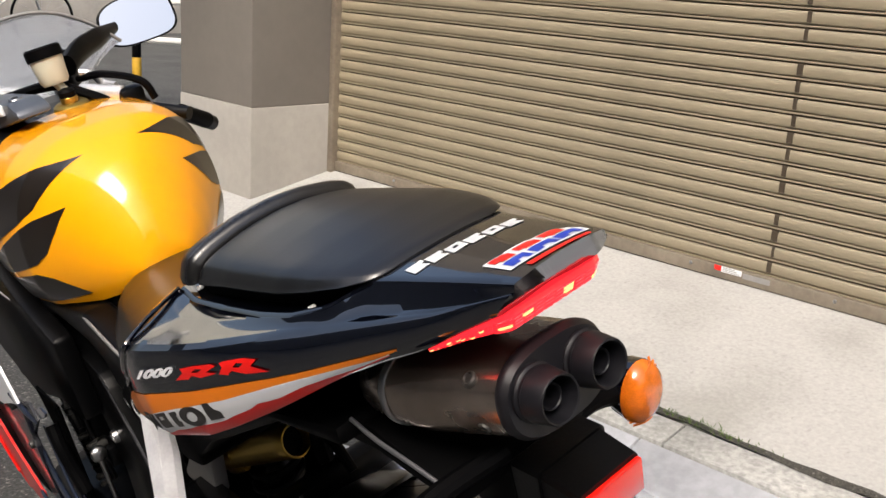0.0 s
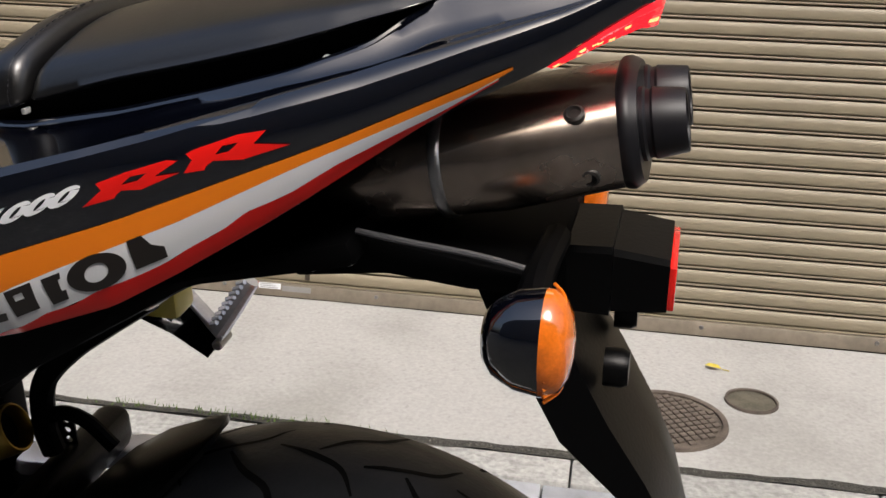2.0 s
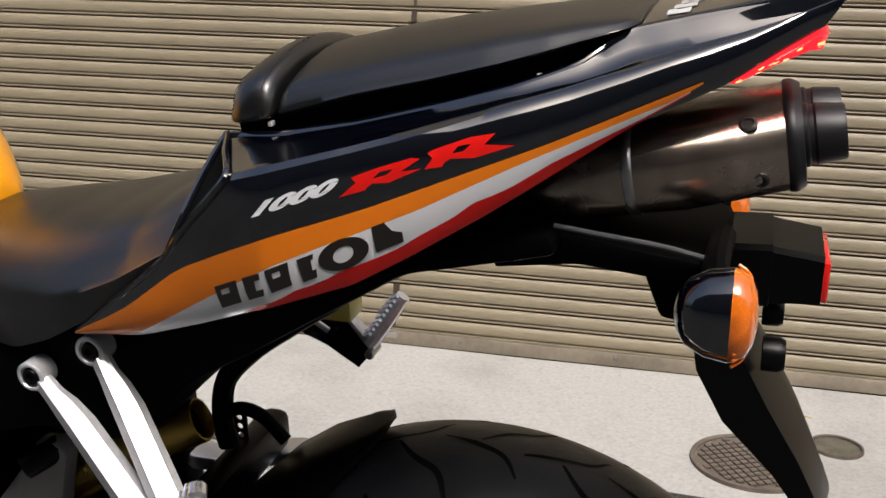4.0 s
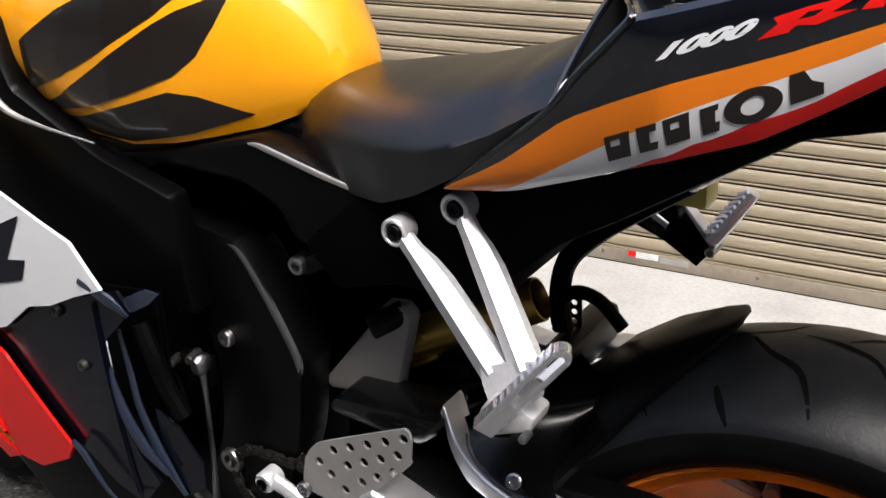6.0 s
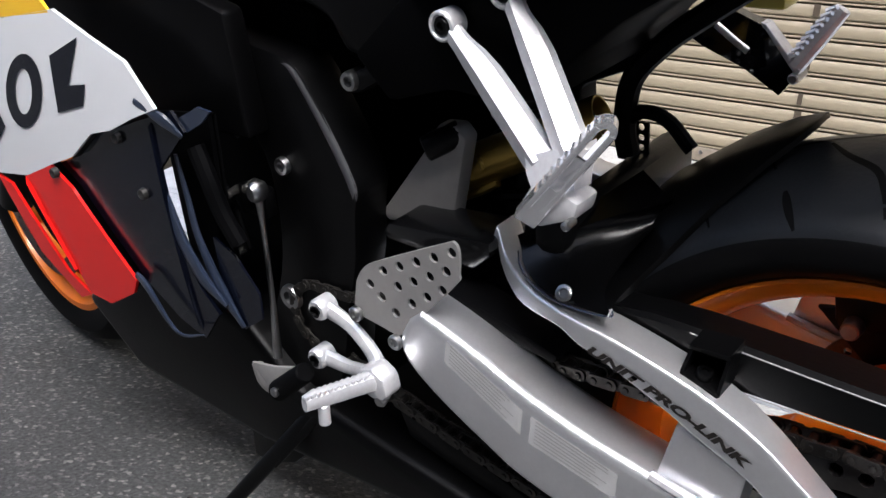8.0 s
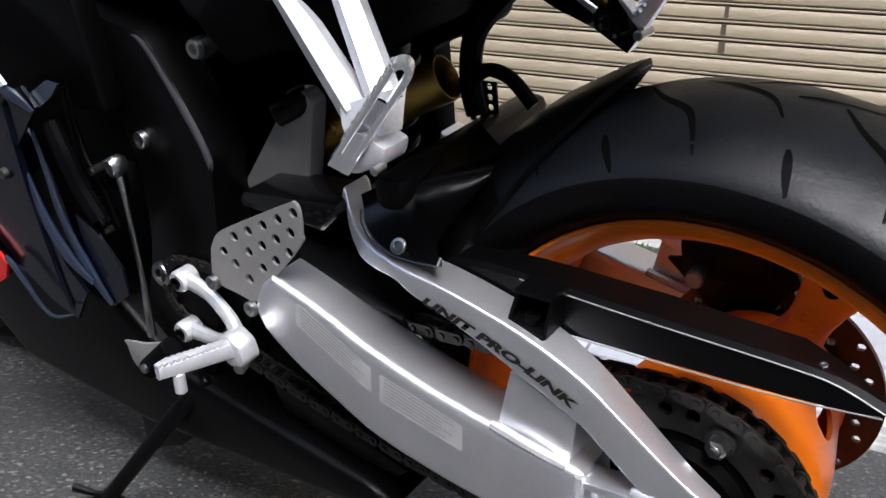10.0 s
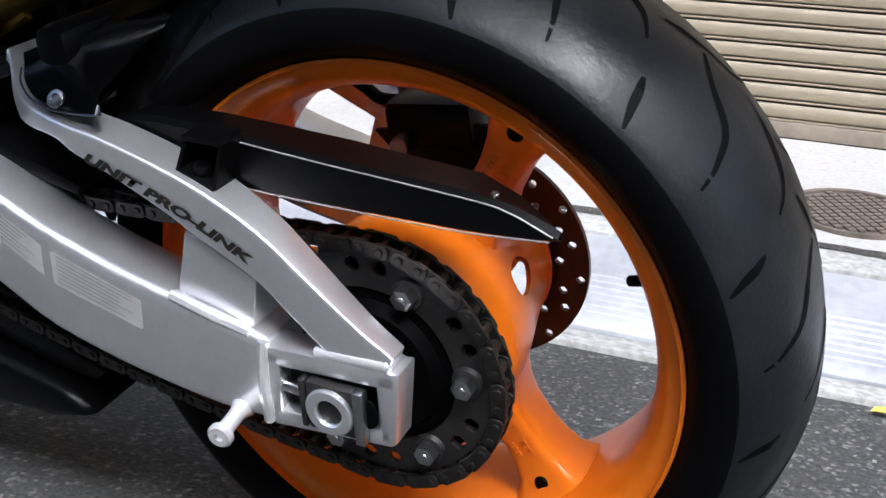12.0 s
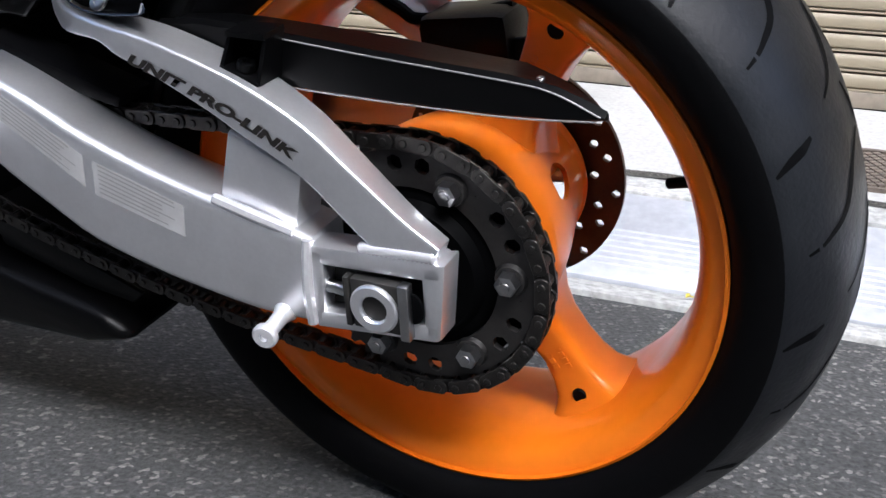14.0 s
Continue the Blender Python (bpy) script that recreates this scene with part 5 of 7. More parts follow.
# the sponsor's word as six plain blocks, some with an open core
for i in range(6):
    y0, xa = 0.0475 - 0.0160 * i, 0.1650 - 0.0032 * i
    xb, y1 = xa + 0.0150, 0.0475 - 0.0160 * i - 0.0150
    if i in (1, 3):
        line, core = [(xa, y0 - 0.001), (xa + 0.002, y0), (xb, y0 - 0.002), (xb, y1 - 0.002), (xa + 0.002, y1), (xa, y1 + 0.001)], [[(xa + 0.0042, y0 - 0.0055), (xa + 0.0085, y0 - 0.006), (xa + 0.0085, y1 + 0.0045), (xa + 0.0042, y1 + 0.005)]]
    else:
        line, core = [(xa, y0), (xa + 0.0050, y0), (xa + 0.0065, y0 - 0.004), (xb, y0 - 0.002), (xb, y1 - 0.002), (xa, y1)], []
    tail("sponsor_mark", inlay(line, core, on_top), WHITE, cowl)


def badge(pts):
    """Badge points (u across its depth, v along it, both 0 to 1) on the cowl's crown."""
    return [(0.2160 + 0.0285 * u + 0.0072 * v, -0.0310 + 0.0695 * v) for u, v in pts]


lifted = lambda x, y: on_top(x, y) + Vector((0, 0, 0.0006))
tail("badge_ground", inlay(badge([(0.0, 0.0), (1.0, 0.0), (1.0, 0.30), (1.0, 1.0), (0.62, 1.02), (0.30, 0.98), (0.0, 0.86), (0.0, 0.60), (-0.06, 0.56), (-0.06, 0.30), (0.0, 0.26)]), [], on_top, 2), WHITE, cowl)
for v0, v1 in ((0.04, 0.27), (0.34, 0.60), (0.66, 0.90)):
    tail("badge_red", inlay(badge([(0.07, v0), (0.36, v0), (0.36, v0 + 0.06), (0.44, v0 + 0.06), (0.44, v1), (0.16, v1), (0.07, v1 - 0.05)]), [], lifted), RED, cowl)
    tail("badge_blue", inlay(badge([(0.56, v0 + 0.02), (0.92, v0 + 0.02), (0.92, v0 + 0.12), (0.76, v0 + 0.14), (0.76, v1 - 0.03), (0.92, v1 - 0.01), (0.92, v1 + 0.05), (0.52, v1 + 0.05), (0.52, v0 + 0.12)]), [], lifted), BLUE, cowl)
tail("badge_red", inlay([(0.2490, -0.0215), (0.2548, -0.0215), (0.2590, 0.0325), (0.2545, 0.0330)], [], on_top), RED, cowl)

# tail lamp under the cowl's end: both flanks and the rear, with a cellular lens
path = [(x, -cowl_half(x, cowl_b(x)), cowl_b(x)) for x in np.linspace(0.194, 0.243, 16)] + [(0.2475, y, 0.7010) for y in np.linspace(-0.041, 0.041, 9)]
path += [(x, -y, z) for x, y, z in path[15::-1]]
loops, n = [], len(path)
for i, (x, y, z) in enumerate(path):
    deep = 0.002 + 0.009 * max(0.0, min(1.0, (x - 0.194) / 0.045)) + 0.004 * max(0.0, min(1.0, (x - 0.240) / 0.006))
    loops.append([(x + 0.001, y * 0.995, z + 0.0005), (x + 0.0022, y * 0.995, z - 0.2 * deep), (x - 0.001 * deep / 0.02, y * 0.955, z - deep), (x - 0.010, y * 0.88, z - deep * 0.9), (x - 0.010, y * 0.86, z)])
lamp_red = tail("tail_lamp", rings(loops), LENS_RED, None, "red tail lamp lens under the cowl", angle=50)
for i in range(n - 1):
    for j in range(4):
        p, q = [Vector(v) for v in loops[i][1:3]], [Vector(v) for v in loops[i + 1][1:3]]
        a0, a1 = p[0].lerp(p[1], j / 4 + 0.04), p[0].lerp(p[1], j / 4 + 0.21)
        b0, b1 = q[0].lerp(q[1], j / 4 + 0.04), q[0].lerp(q[1], j / 4 + 0.21)
        out = (b0 - a0).cross(a1 - a0).normalized() * 0.0009
        if out.x < 0 and 15 <= i < 25 or out.y * a0.y < 0:
            out = -out
        cell = rings([[a0, b0, b1, a1], [a0.lerp(b1, 0.15) + out, b0.lerp(a1, 0.15) + out, b1.lerp(a0, 0.15) + out, a1.lerp(b0, 0.15) + out]])
        tail("facet", cell, LENS_HOT if random.random() < 0.22 else LENS_RED, lamp_red, smooth=False)

# pillion pad: a flat cushion with a rounded shoulder, and a raised stitched lip along its front
pad_w = halves([(-0.155, 0.100), (-0.14, 0.108), (-0.10, 0.111), (-0.05, 0.112), (0.04, 0.110), (0.08, 0.104), (0.11, 0.094), (0.128, 0.082), (0.138, 0.070)])
pad_t = table([(-0.155, 0.658), (-0.13, 0.668), (-0.10, 0.676), (-0.05, 0.687), (0, 0.696), (0.05, 0.7025), (0.10, 0.7070), (0.13, 0.7085), (0.138, 0.7080)])
pad_s = table([(-0.155, 0.649), (-0.10, 0.664), (-0.05, 0.6755), (0, 0.6865), (0.05, 0.6970), (0.10, 0.7045), (0.13, 0.7065), (0.138, 0.7065)])
pad_b = table([(-0.155, 0.630), (-0.13, 0.634), (-0.10, 0.641), (-0.05, 0.655), (0, 0.666), (0.05, 0.6785), (0.10, 0.693), (0.13, 0.7010), (0.138, 0.703)])


def pad_ring(x, up=0.0, out=0.0, base=0.0):
    """One cross-section of the pad; up lifts its top, out widens it, base lowers its hem."""
    w, t, sh, bt = pad_w(x) + out, pad_t(x) + up, pad_s(x) + up, pad_b(x) - base
    c, r = t - sh, min(0.016, 0.70 * (sh - bt))
    half = [(0, t), (0.25 * w, t - 0.10 * c), (0.45 * w, t - 0.33 * c), (0.62 * w, t - 0.64 * c), (0.75 * w, t - 0.92 * c), (0.82 * w, sh - 0.10 * r), (0.885 * w, sh - 0.28 * r), (0.935 * w, sh - 0.56 * r), (0.97 * w, sh - r), (w, bt + 0.45 * (sh - r - bt)), (0.995 * w, bt + 0.0015), (0.965 * w, bt), (0.80 * w, bt + 0.001)]
    return [(x, -y, z) for y, z in half] + [(x, y, z) for y, z in half[:0:-1]]


cushion = [pad_ring(-0.116, -0.014, -0.010), pad_ring(-0.113, -0.007, -0.004), pad_ring(-0.109, -0.0025, -0.001)] + [pad_ring(-0.104 + 0.230 * i / 44) for i in range(45)]
cushion += [pad_ring(0.130, -0.0008, -0.002), pad_ring(0.134, -0.0022, -0.006)]
seat = tail("pillion_seat", rings(cushion), VINYL, None, "black vinyl pillion seat pad with stitched raised front lip", angle=60)
LIP = ((-0.1575, -0.012, -0.018, -0.004), (-0.1565, -0.004, -0.008, -0.001), (-0.153, 0.003, -0.001, 0.0), (-0.147, 0.0085, 0.003, 0.001), (-0.138, 0.0105, 0.0045, 0.001), (-0.128, 0.0100, 0.0045, 0.001), (-0.121, 0.0080, 0.0035, 0.001), (-0.117, 0.0045, 0.001, 0.0), (-0.1155, -0.002, -0.004, -0.001), (-0.115, -0.012, -0.012, -0.003))
tail("front_band", rings([pad_ring(x, u, o, g) for x, u, o, g in LIP]), VINYL, seat, "stitched vinyl lip", angle=60)
for x, u, o in ((-0.149, 0.0074, 0.0026), (-0.1225, 0.0092, 0.0044)):
    line = smooth_line(pad_ring(x, u + 0.0003, o + 0.0003)[:12], 60)
    for i in range(0, 59, 2):
        tail("stitch", tube([line[i], line[i + 1]], 0.0005, 4, 2), CAP, seat)
tail("seat_base", rings([[(x, -w + 0.006, z0), (x, -w, pad_b(x) + 0.003), (x, w, pad_b(x) + 0.003), (x, w - 0.006, z0)] for x, w, z0 in ((-0.152, 0.080, 0.608), (-0.11, 0.090, 0.612), (0.0, 0.084, 0.632), (0.06, 0.080, 0.650), (0.10, 0.070, 0.665), (0.122, 0.056, 0.680))]), MATTE, seat)
for x, y, z in ((-0.119, -0.083, 0.6315), (0.074, -0.0785, 0.6715)):
    tail("clip", box((x - 0.0015, y - 0.012, z - 0.0018), (x + 0.0015, y - 0.006, z + 0.0018), 0.0005), LABEL, seat, "small pale clip")

# rider's seat
rs_t = table([(-0.545, 0.470), (-0.52, 0.490), (-0.47, 0.512), (-0.42, 0.518), (-0.36, 0.524), (-0.30, 0.536), (-0.24, 0.555), (-0.19, 0.585), (-0.15, 0.612), (-0.135, 0.615)])
rs_w = table([(-0.545, 0.050), (-0.52, 0.066), (-0.47, 0.086), (-0.42, 0.108), (-0.36, 0.130), (-0.30, 0.144), (-0.24, 0.146), (-0.19, 0.146), (-0.135, 0.140)])
rs_b = table([(-0.545, 0.450), (-0.47, 0.440), (-0.40, 0.430), (-0.36, 0.434), (-0.32, 0.450), (-0.28, 0.472), (-0.20, 0.515), (-0.135, 0.54)])
loops = []
for i in range(44):
    x = -0.545 + 0.41 * i / 43
    w, t, bt = rs_w(x), rs_t(x), rs_b(x)
    half = [(0, t), (0.3 * w, t - 0.0005), (0.55 * w, t - 0.004), (0.74 * w, t - 0.011), (0.88 * w, t - 0.024), (0.96 * w, t - 0.040), (w, bt + 0.5 * (t - bt) - 0.01), (0.98 * w, bt)]
    loops.append([(x, -y, z) for y, z in half] + [(x, y, z) for y, z in half[:0:-1]])
rider_seat = body("rider_seat", rings(loops), VINYL, None, "smooth black vinyl rider's seat", angle=60)

# tank
tank_rows = [(-0.468, 0.503, 0.530, 0.030), (-0.480, 0.490, 0.565, 0.048), (-0.502, 0.478, 0.600, 0.070), (-0.535, 0.466, 0.634, 0.094), (-0.58, 0.457, 0.655, 0.122), (-0.62, 0.45, 0.664, 0.146), (-0.68, 0.443, 0.665, 0.162), (-0.75, 0.447, 0.655, 0.168), (-0.82, 0.464, 0.644, 0.168), (-0.88, 0.50, 0.622, 0.162), (-0.94, 0.55, 0.60, 0.14)]
tank_at = table(tank_rows)


tank_p = table([(-0.94, 2.6), (-0.62, 2.5), (-0.50, 1.7)])


def tank_half(x, z):
    zl, zt, w = tank_at(x, 1), tank_at(x, 2), tank_at(x, 3)
    zm = zl + (zt - zl) * 0.28
    if z >= zm:
        u, p = (z - zm) / (zt - zm), tank_p(x)
    else:
        u, p = (zm - z) / (zm - zl) * 0.45, 2.0
    return w * max(0.0, 1 - min(1.0, abs(u)) ** p) ** (1 / p)


def on_tank(x, z):
    return Vector((x, -tank_half(x, z) - 0.0009, z))


loops = []
for i in range(60):
    s = i / 59
    x = -0.468 - 0.472 * s ** 1.25
    zl, zt, w = tank_at(x, 1), tank_at(x, 2), tank_at(x, 3)
    zm = zl + (zt - zl) * 0.28
    half = [(0, zl)] + [(tank_half(x, z), z) for z in np.linspace(zl, zm, 6)]
    half += [(w * math.cos(a) ** (2 / tank_p(x)) if a < math.pi / 2 - 1e-6 else 0.0, zm + (zt - zm) * math.sin(a) ** (2 / tank_p(x))) for a in np.linspace(0, math.pi / 2, 16)[1:]]
    loops.append([(x, -y, z) for y, z in half] + [(x, y, z) for y, z in half[-2:0:-1]])
tank = body("fuel_tank", rings(loops), ORANGE, None, "glossy orange-yellow fuel tank with black flame decals", angle=60)
FLAMES = ([(-0.572, 0.646), (-0.590, 0.622), (-0.598, 0.594), (-0.622, 0.575), (-0.700, 0.535), (-0.76, 0.510), (-0.83, 0.485), (-0.83, 0.540), (-0.76, 0.575), (-0.700, 0.598), (-0.655, 0.622), (-0.615, 0.638)],
          [(-0.555, 0.596), (-0.566, 0.566), (-0.582, 0.538), (-0.605, 0.520), (-0.660, 0.500), (-0.720, 0.482), (-0.80, 0.466), (-0.815, 0.472), (-0.770, 0.488), (-0.700, 0.524), (-0.645, 0.555), (-0.600, 0.580)],
          [(-0.538, 0.480), (-0.585, 0.500), (-0.612, 0.505), (-0.66, 0.491), (-0.734, 0.470), (-0.790, 0.460), (-0.722, 0.4475), (-0.673, 0.4475), (-0.600, 0.461)])
for fl in FLAMES:
    for fn in (on_tank, mirrored(on_tank)):
        body("flame_decal", patch(fl, fn, 4), DECAL, tank)

# black cover below the tank, frame spar, engine and side panels
BLK = [(-1.0919, 0.5600), (-1.0228, 0.4428), (-0.9406, 0.3810), (-0.8424, 0.3744), (-0.7299, 0.3805), (-0.6555, 0.4213), (-0.6136, 0.4207), (-0.5434, 0.4165), (-0.5021, 0.3992), (-0.4838, 0.3686), (-0.4577, 0.3641), (-0.3738, 0.4024), (-0.3714, 0.4285), (-0.4403, 0.4440), (-0.5060, 0.4614), (-0.5270, 0.4650), (-0.5991, 0.4488), (-0.7357, 0.4247), (-0.8354, 0.4237), (-0.9420, 0.4611), (-1.0153, 0.5354), (-1.0302, 0.5792)]
SPAR = [(-0.8735, 0.2941), (-0.7564, 0.3642), (-0.7332, 0.3777), (-0.6713, 0.3683), (-0.6210, 0.3608), (-0.5891, 0.3550), (-0.5590, 0.3445), (-0.5345, 0.3067), (-0.5110, 0.2609), (-0.4976, 0.2275), (-0.5031, 0.2003), (-0.5151, 0.1296), (-0.5371, 0.0652), (-0.5664, -0.0385), (-0.6585, -0.1820), (-0.7607, -0.2095), (-0.6954, -0.0377), (-0.6503, 0.0588), (-0.6273, 0.1260), (-0.6214, 0.1985), (-0.6357, 0.2562), (-0.6888, 0.2993), (-0.7678, 0.2931)]
for s in (-1, 1):
    tank_cover = finish("tank_cover", prism(BLK, s * 0.124, s * 0.08, 0.008, 3), PLASTIC, bike, "black plastic cover below the tank")
    spar = finish("frame_spar", prism(fine(SPAR, 60), s * 0.120, s * 0.07, 0.009, 2), FRAME, bike, "black aluminium frame spar with a bright chamfer")
    finish("chamfer", tube([(x, s * 0.1185, z) for x, z in [(-0.6106, 0.3508), (-0.5826, 0.3469), (-0.5639, 0.3395), (-0.5392, 0.3014), (-0.5153, 0.2566), (-0.5031, 0.2245), (-0.5082, 0.2006)]], [0.001, 0.004, 0.006, 0.0065, 0.0065, 0.006, 0.002], 8, 40, flat=0.35), STRIP, spar)
    finish("seat_strip", tube([(x, s * 0.1235, z) for x, z in [(-0.5263, 0.4609), (-0.5065, 0.4587), (-0.4406, 0.4414), (-0.3740, 0.4267)]], [0.001, 0.0035, 0.0035, 0.002], 8, 20, flat=0.6), ALU_GREY, tank_cover)
# added dark block that closes the see-through gap between tank and cover
body("gap_filler", box((-0.62, -0.075, 0.39), (-0.485, 0.075, 0.470), 0.012), MATTE)
body("engine", box((-0.95, -0.085, -0.12), (-0.56, 0.085, 0.40), 0.03), MATTE, None, "dark engine block inside the frame")
body("subframe", prism([(-0.40, 0.43), (-0.30, 0.455), (-0.20, 0.485), (-0.05, 0.53), (0.05, 0.560), (0.085, 0.570), (0.090, 0.552), (0.06, 0.545), (-0.02, 0.527), (-0.11, 0.472), (-0.15, 0.447), (-0.20, 0.418), (-0.25, 0.375), (-0.255, 0.355), (-0.30, 0.345), (-0.36, 0.35), (-0.43, 0.33), (-0.47, 0.37)], -0.115, 0.115, 0.006), MATTE, None, "black subframe and under-tray")
body("under_tray", prism([(0.04, 0.560), (0.10, 0.560), (0.150, 0.552), (0.20, 0.545), (0.20, 0.532), (0.15, 0.533), (0.10, 0.538), (0.04, 0.530)], -0.090, 0.048, 0.003), MATTE)
# strip under the silencer; its highlight is put into the grey colour
body("tray_edge", tube([(0.085, -0.098, 0.569), (0.12, -0.100, 0.5655), (0.160, -0.098, 0.5600), (0.200, -0.094, 0.550)], 0.0020, 8), STRIP)
for (x, y, z), r in (((-0.4915, -0.104, 0.3375), 0.010), ((-0.6215, -0.113, 0.0690), 0.0155), ((-0.5985, -0.113, 0.2340), 0.010)):
    b = lathe([(0, -0.002), (r * 0.5, -0.002), (r * 0.55, -0.008), (r * 0.9, -0.008), (r, -0.005), (r, 0.01)], 20, m=Matrix.Translation((x, y - 0.006, z)))
    finish("frame_bolt", b, STEEL, bike)
lug = finish("lug", prism([(-0.5049, 0.3336), (-0.4947, 0.3427), (-0.4013, 0.3874), (-0.3928, 0.3754), (-0.4840, 0.3253), (-0.4991, 0.3228)], -0.112, -0.08, 0.005), FRAME, bike)
finish("seat_lock", lathe([(0, -0.003), (0.0015, -0.003), (0.002, -0.005), (0.007, -0.006), (0.0105, -0.004), (0.0115, 0.01)], 24, m=Matrix.Translation((-0.1565, -0.108, 0.4585))), STEEL, bike, "round steel seat lock")

# pillion peg hangers
def hanger(parent):
    """A two-legged forked bracket that flares outwards to a folding peg."""
    f = bmesh.new()
    for top, low, neck in ((Vector((-0.3443, -0.148, 0.4122)), Vector((-0.2235, -0.207, 0.3345)), 0.0085), (Vector((-0.2820, -0.148, 0.4435)), Vector((-0.1960, -0.207, 0.3460)), 0.0085)):
        d = (low - top).normalized()
        across = d.cross(Vector((0, -1, 0))).normalized()
        face = across.cross(d)
        if face.y > 0:
            face = -face
        loops = []
        for u, w, deep in ((0.06, neck, 0.010), (0.16, 0.0085, 0.012), (0.26, 0.0105, 0.016), (0.40, 0.0118, 0.019), (0.75, 0.0125, 0.020), (1.0, 0.0130, 0.020)):
            p = top.lerp(low, u)
            loops.append([p + across * (w * e) - face * (deep * h) for e, h in ((1.0, 1.0), (1.0, 0.36), (0.78, 0.20), (-0.30, 0.0), (-1.0, 0.62), (-1.0, 1.0))])
        rings(loops, bm=f)
        lathe([(0.0092, -0.0020), (0.0098, -0.0030), (0.0118, -0.0030), (0.0132, -0.0015), (0.0132, 0.016), (0, 0.016)], 28, bm=f, m=Matrix.Translation(top))
        lathe([(0, 0.0005), (0.0092, 0.0005), (0.0092, -0.0022)], 28, bm=f, m=Matrix.Translation(top))
    # the web where the legs meet
    rings([[(x + 0.000, y, z), (x + 0.002, y + 0.020, z - 0.002)] + [(x2 + 0.002, y2 + 0.020, z2 - 0.002), (x2, y2, z2)] for (x, y, z), (x2, y2, z2) in (((-0.2325, -0.2010, 0.3390), (-0.1850, -0.2010, 0.3560)), ((-0.2265, -0.2085, 0.3285), (-0.1830, -0.2085, 0.3440)), ((-0.2150, -0.2170, 0.3170), (-0.1810, -0.2170, 0.3280)))], bm=f)
    h = finish("peg_hanger", f, ALU_CAST, parent, "forked cast aluminium pillion peg hanger", angle=28)
    for ax, az in ((-0.3443, 0.4122), (-0.2820, 0.4435)):
        finish("socket_bolt", lathe([(0, 0.0), (0.0032, 0.0), (0.0038, -0.0030), (0.0066, -0.0030), (0.0080, -0.0010), (0.0080, 0.002)], 20, m=Matrix.Translation((ax, -0.148, az))), FRAME, h)
    return h


hang = hanger(bike)
ax = Vector((-0.2040, -0.2290, 0.3170))
tip = Vector((-0.1475, -0.2200, 0.3860))
d = (tip - ax).normalized()
n = Vector((0.50, -0.85, -0.1))
n = (n - d * n.dot(d)).normalized()
s_ = n.cross(d)
if s_.z < 0:
    s_ = -s_
s_, n = s_ * 0.82, n * 0.62
pb = bmesh.new()
for k in (-1, 1):
    rings([[ax + d * u + s_ * (k * 0.0072 + e) + n * h for e, h in ((-0.0030, -0.009), (0.0030, -0.009), (0.0030, 0.0075), (0.0016, 0.009), (-0.0016, 0.009), (-0.0030, 0.0075))] for u in (0.0, 0.02, 0.06, 0.082)], bm=pb)
rings([[ax + d * (0.080 + 0.0105 * math.sin(t)) + s_ * (0.0102 * math.cos(t)) + n * h for h in (-0.009, 0.0075)] + [ax + d * (0.080 + 0.0050 * math.sin(t)) + s_ * (0.0042 * math.cos(t)) + n * h for h in (0.009, -0.009)] for t in np.linspace(0, math.pi, 14)], bm=pb)
rings([[ax + d * u + s_ * e + n * h for e, h in ((-0.0102, -0.010), (0.0102, -0.010), (0.0102, 0.008), (-0.0102, 0.008))] for u in (-0.016, 0.008, 0.022)], bm=pb)
rings([[ax + d * u + s_ * e + n * h for e, h in ((-0.005, -0.008), (0.005, -0.008), (0.005, -0.003), (-0.005, -0.003))] for u in (0.02, 0.050)], bm=pb)
peg = finish("pillion_peg", pb, ALU_POLISHED, hang, "folded polished silver pillion foot peg", angle=30)
for i in range(9):
    q = ax + d * (0.012 + 0.0088 * i)
    finish("rib", rod(q + s_ * 0.0098 + n * -0.0092, q + s_ * 0.0098 + n * 0.0080, 0.0017, sides=8, edge=0.0004), ALU_POLISHED, peg)
finish("pivot_block", prism([(-0.222, 0.314), (-0.208, 0.296), (-0.176, 0.309), (-0.172, 0.322), (-0.190, 0.330), (-0.212, 0.328)], -0.226, -0.196, 0.004), ALU_CAST, hang)
finish("pivot_screw", rod((-0.178, -0.236, 0.3075), (-0.178, -0.222, 0.3085), 0.0035, sides=10), STEEL, hang)
# the far hanger and its peg
fh = finish("peg_hanger", drilled([(-0.3028, 0.3317), (-0.2503, 0.3578), (-0.2134, 0.3431), (-0.1722, 0.2964), (-0.1908, 0.2729), (-0.2286, 0.2968), (-0.2719, 0.3143)], [], lambda u, v, d: (u, 0.181 + d, v), 0.016), GLOSS, bike, "glossy black far-side pillion peg hanger")
finish("hanger_edge", prism([(-0.2124, 0.3456), (-0.2064, 0.3439), (-0.1697, 0.3011), (-0.1725, 0.2933)], 0.178, 0.196, 0.001), ALU_CAST, fh)
finish("hanger_web", tube([(-0.2595, 0.1810, 0.3386), (-0.2403, 0.1810, 0.3246), (-0.2246, 0.1810, 0.3146)], 0.0042, 8, flat=0.6), ALU_CAST, fh)
pp = bmesh.new()
p0, p1 = Vector((-0.1787, 0.186, 0.3039)), Vector((-0.1396, 0.196, 0.3604))
tube([p0, p0.lerp(p1, 0.5), p1], [0.0105, 0.0100, 0.0080], 10, 12, bm=pp)
fp = finish("pillion_peg", pp, ALU_CAST, fh, "silver ribbed far-side foot peg")
for i in range(9):
    q = p0.lerp(p1, 0.12 + 0.1 * i)
    finish("rib", rod(q + Vector((-0.010, -0.006, 0.003)), q + Vector((0.001, -0.011, 0.009)), 0.0028, sides=6, edge=0.0004), ALU_CAST, fp)
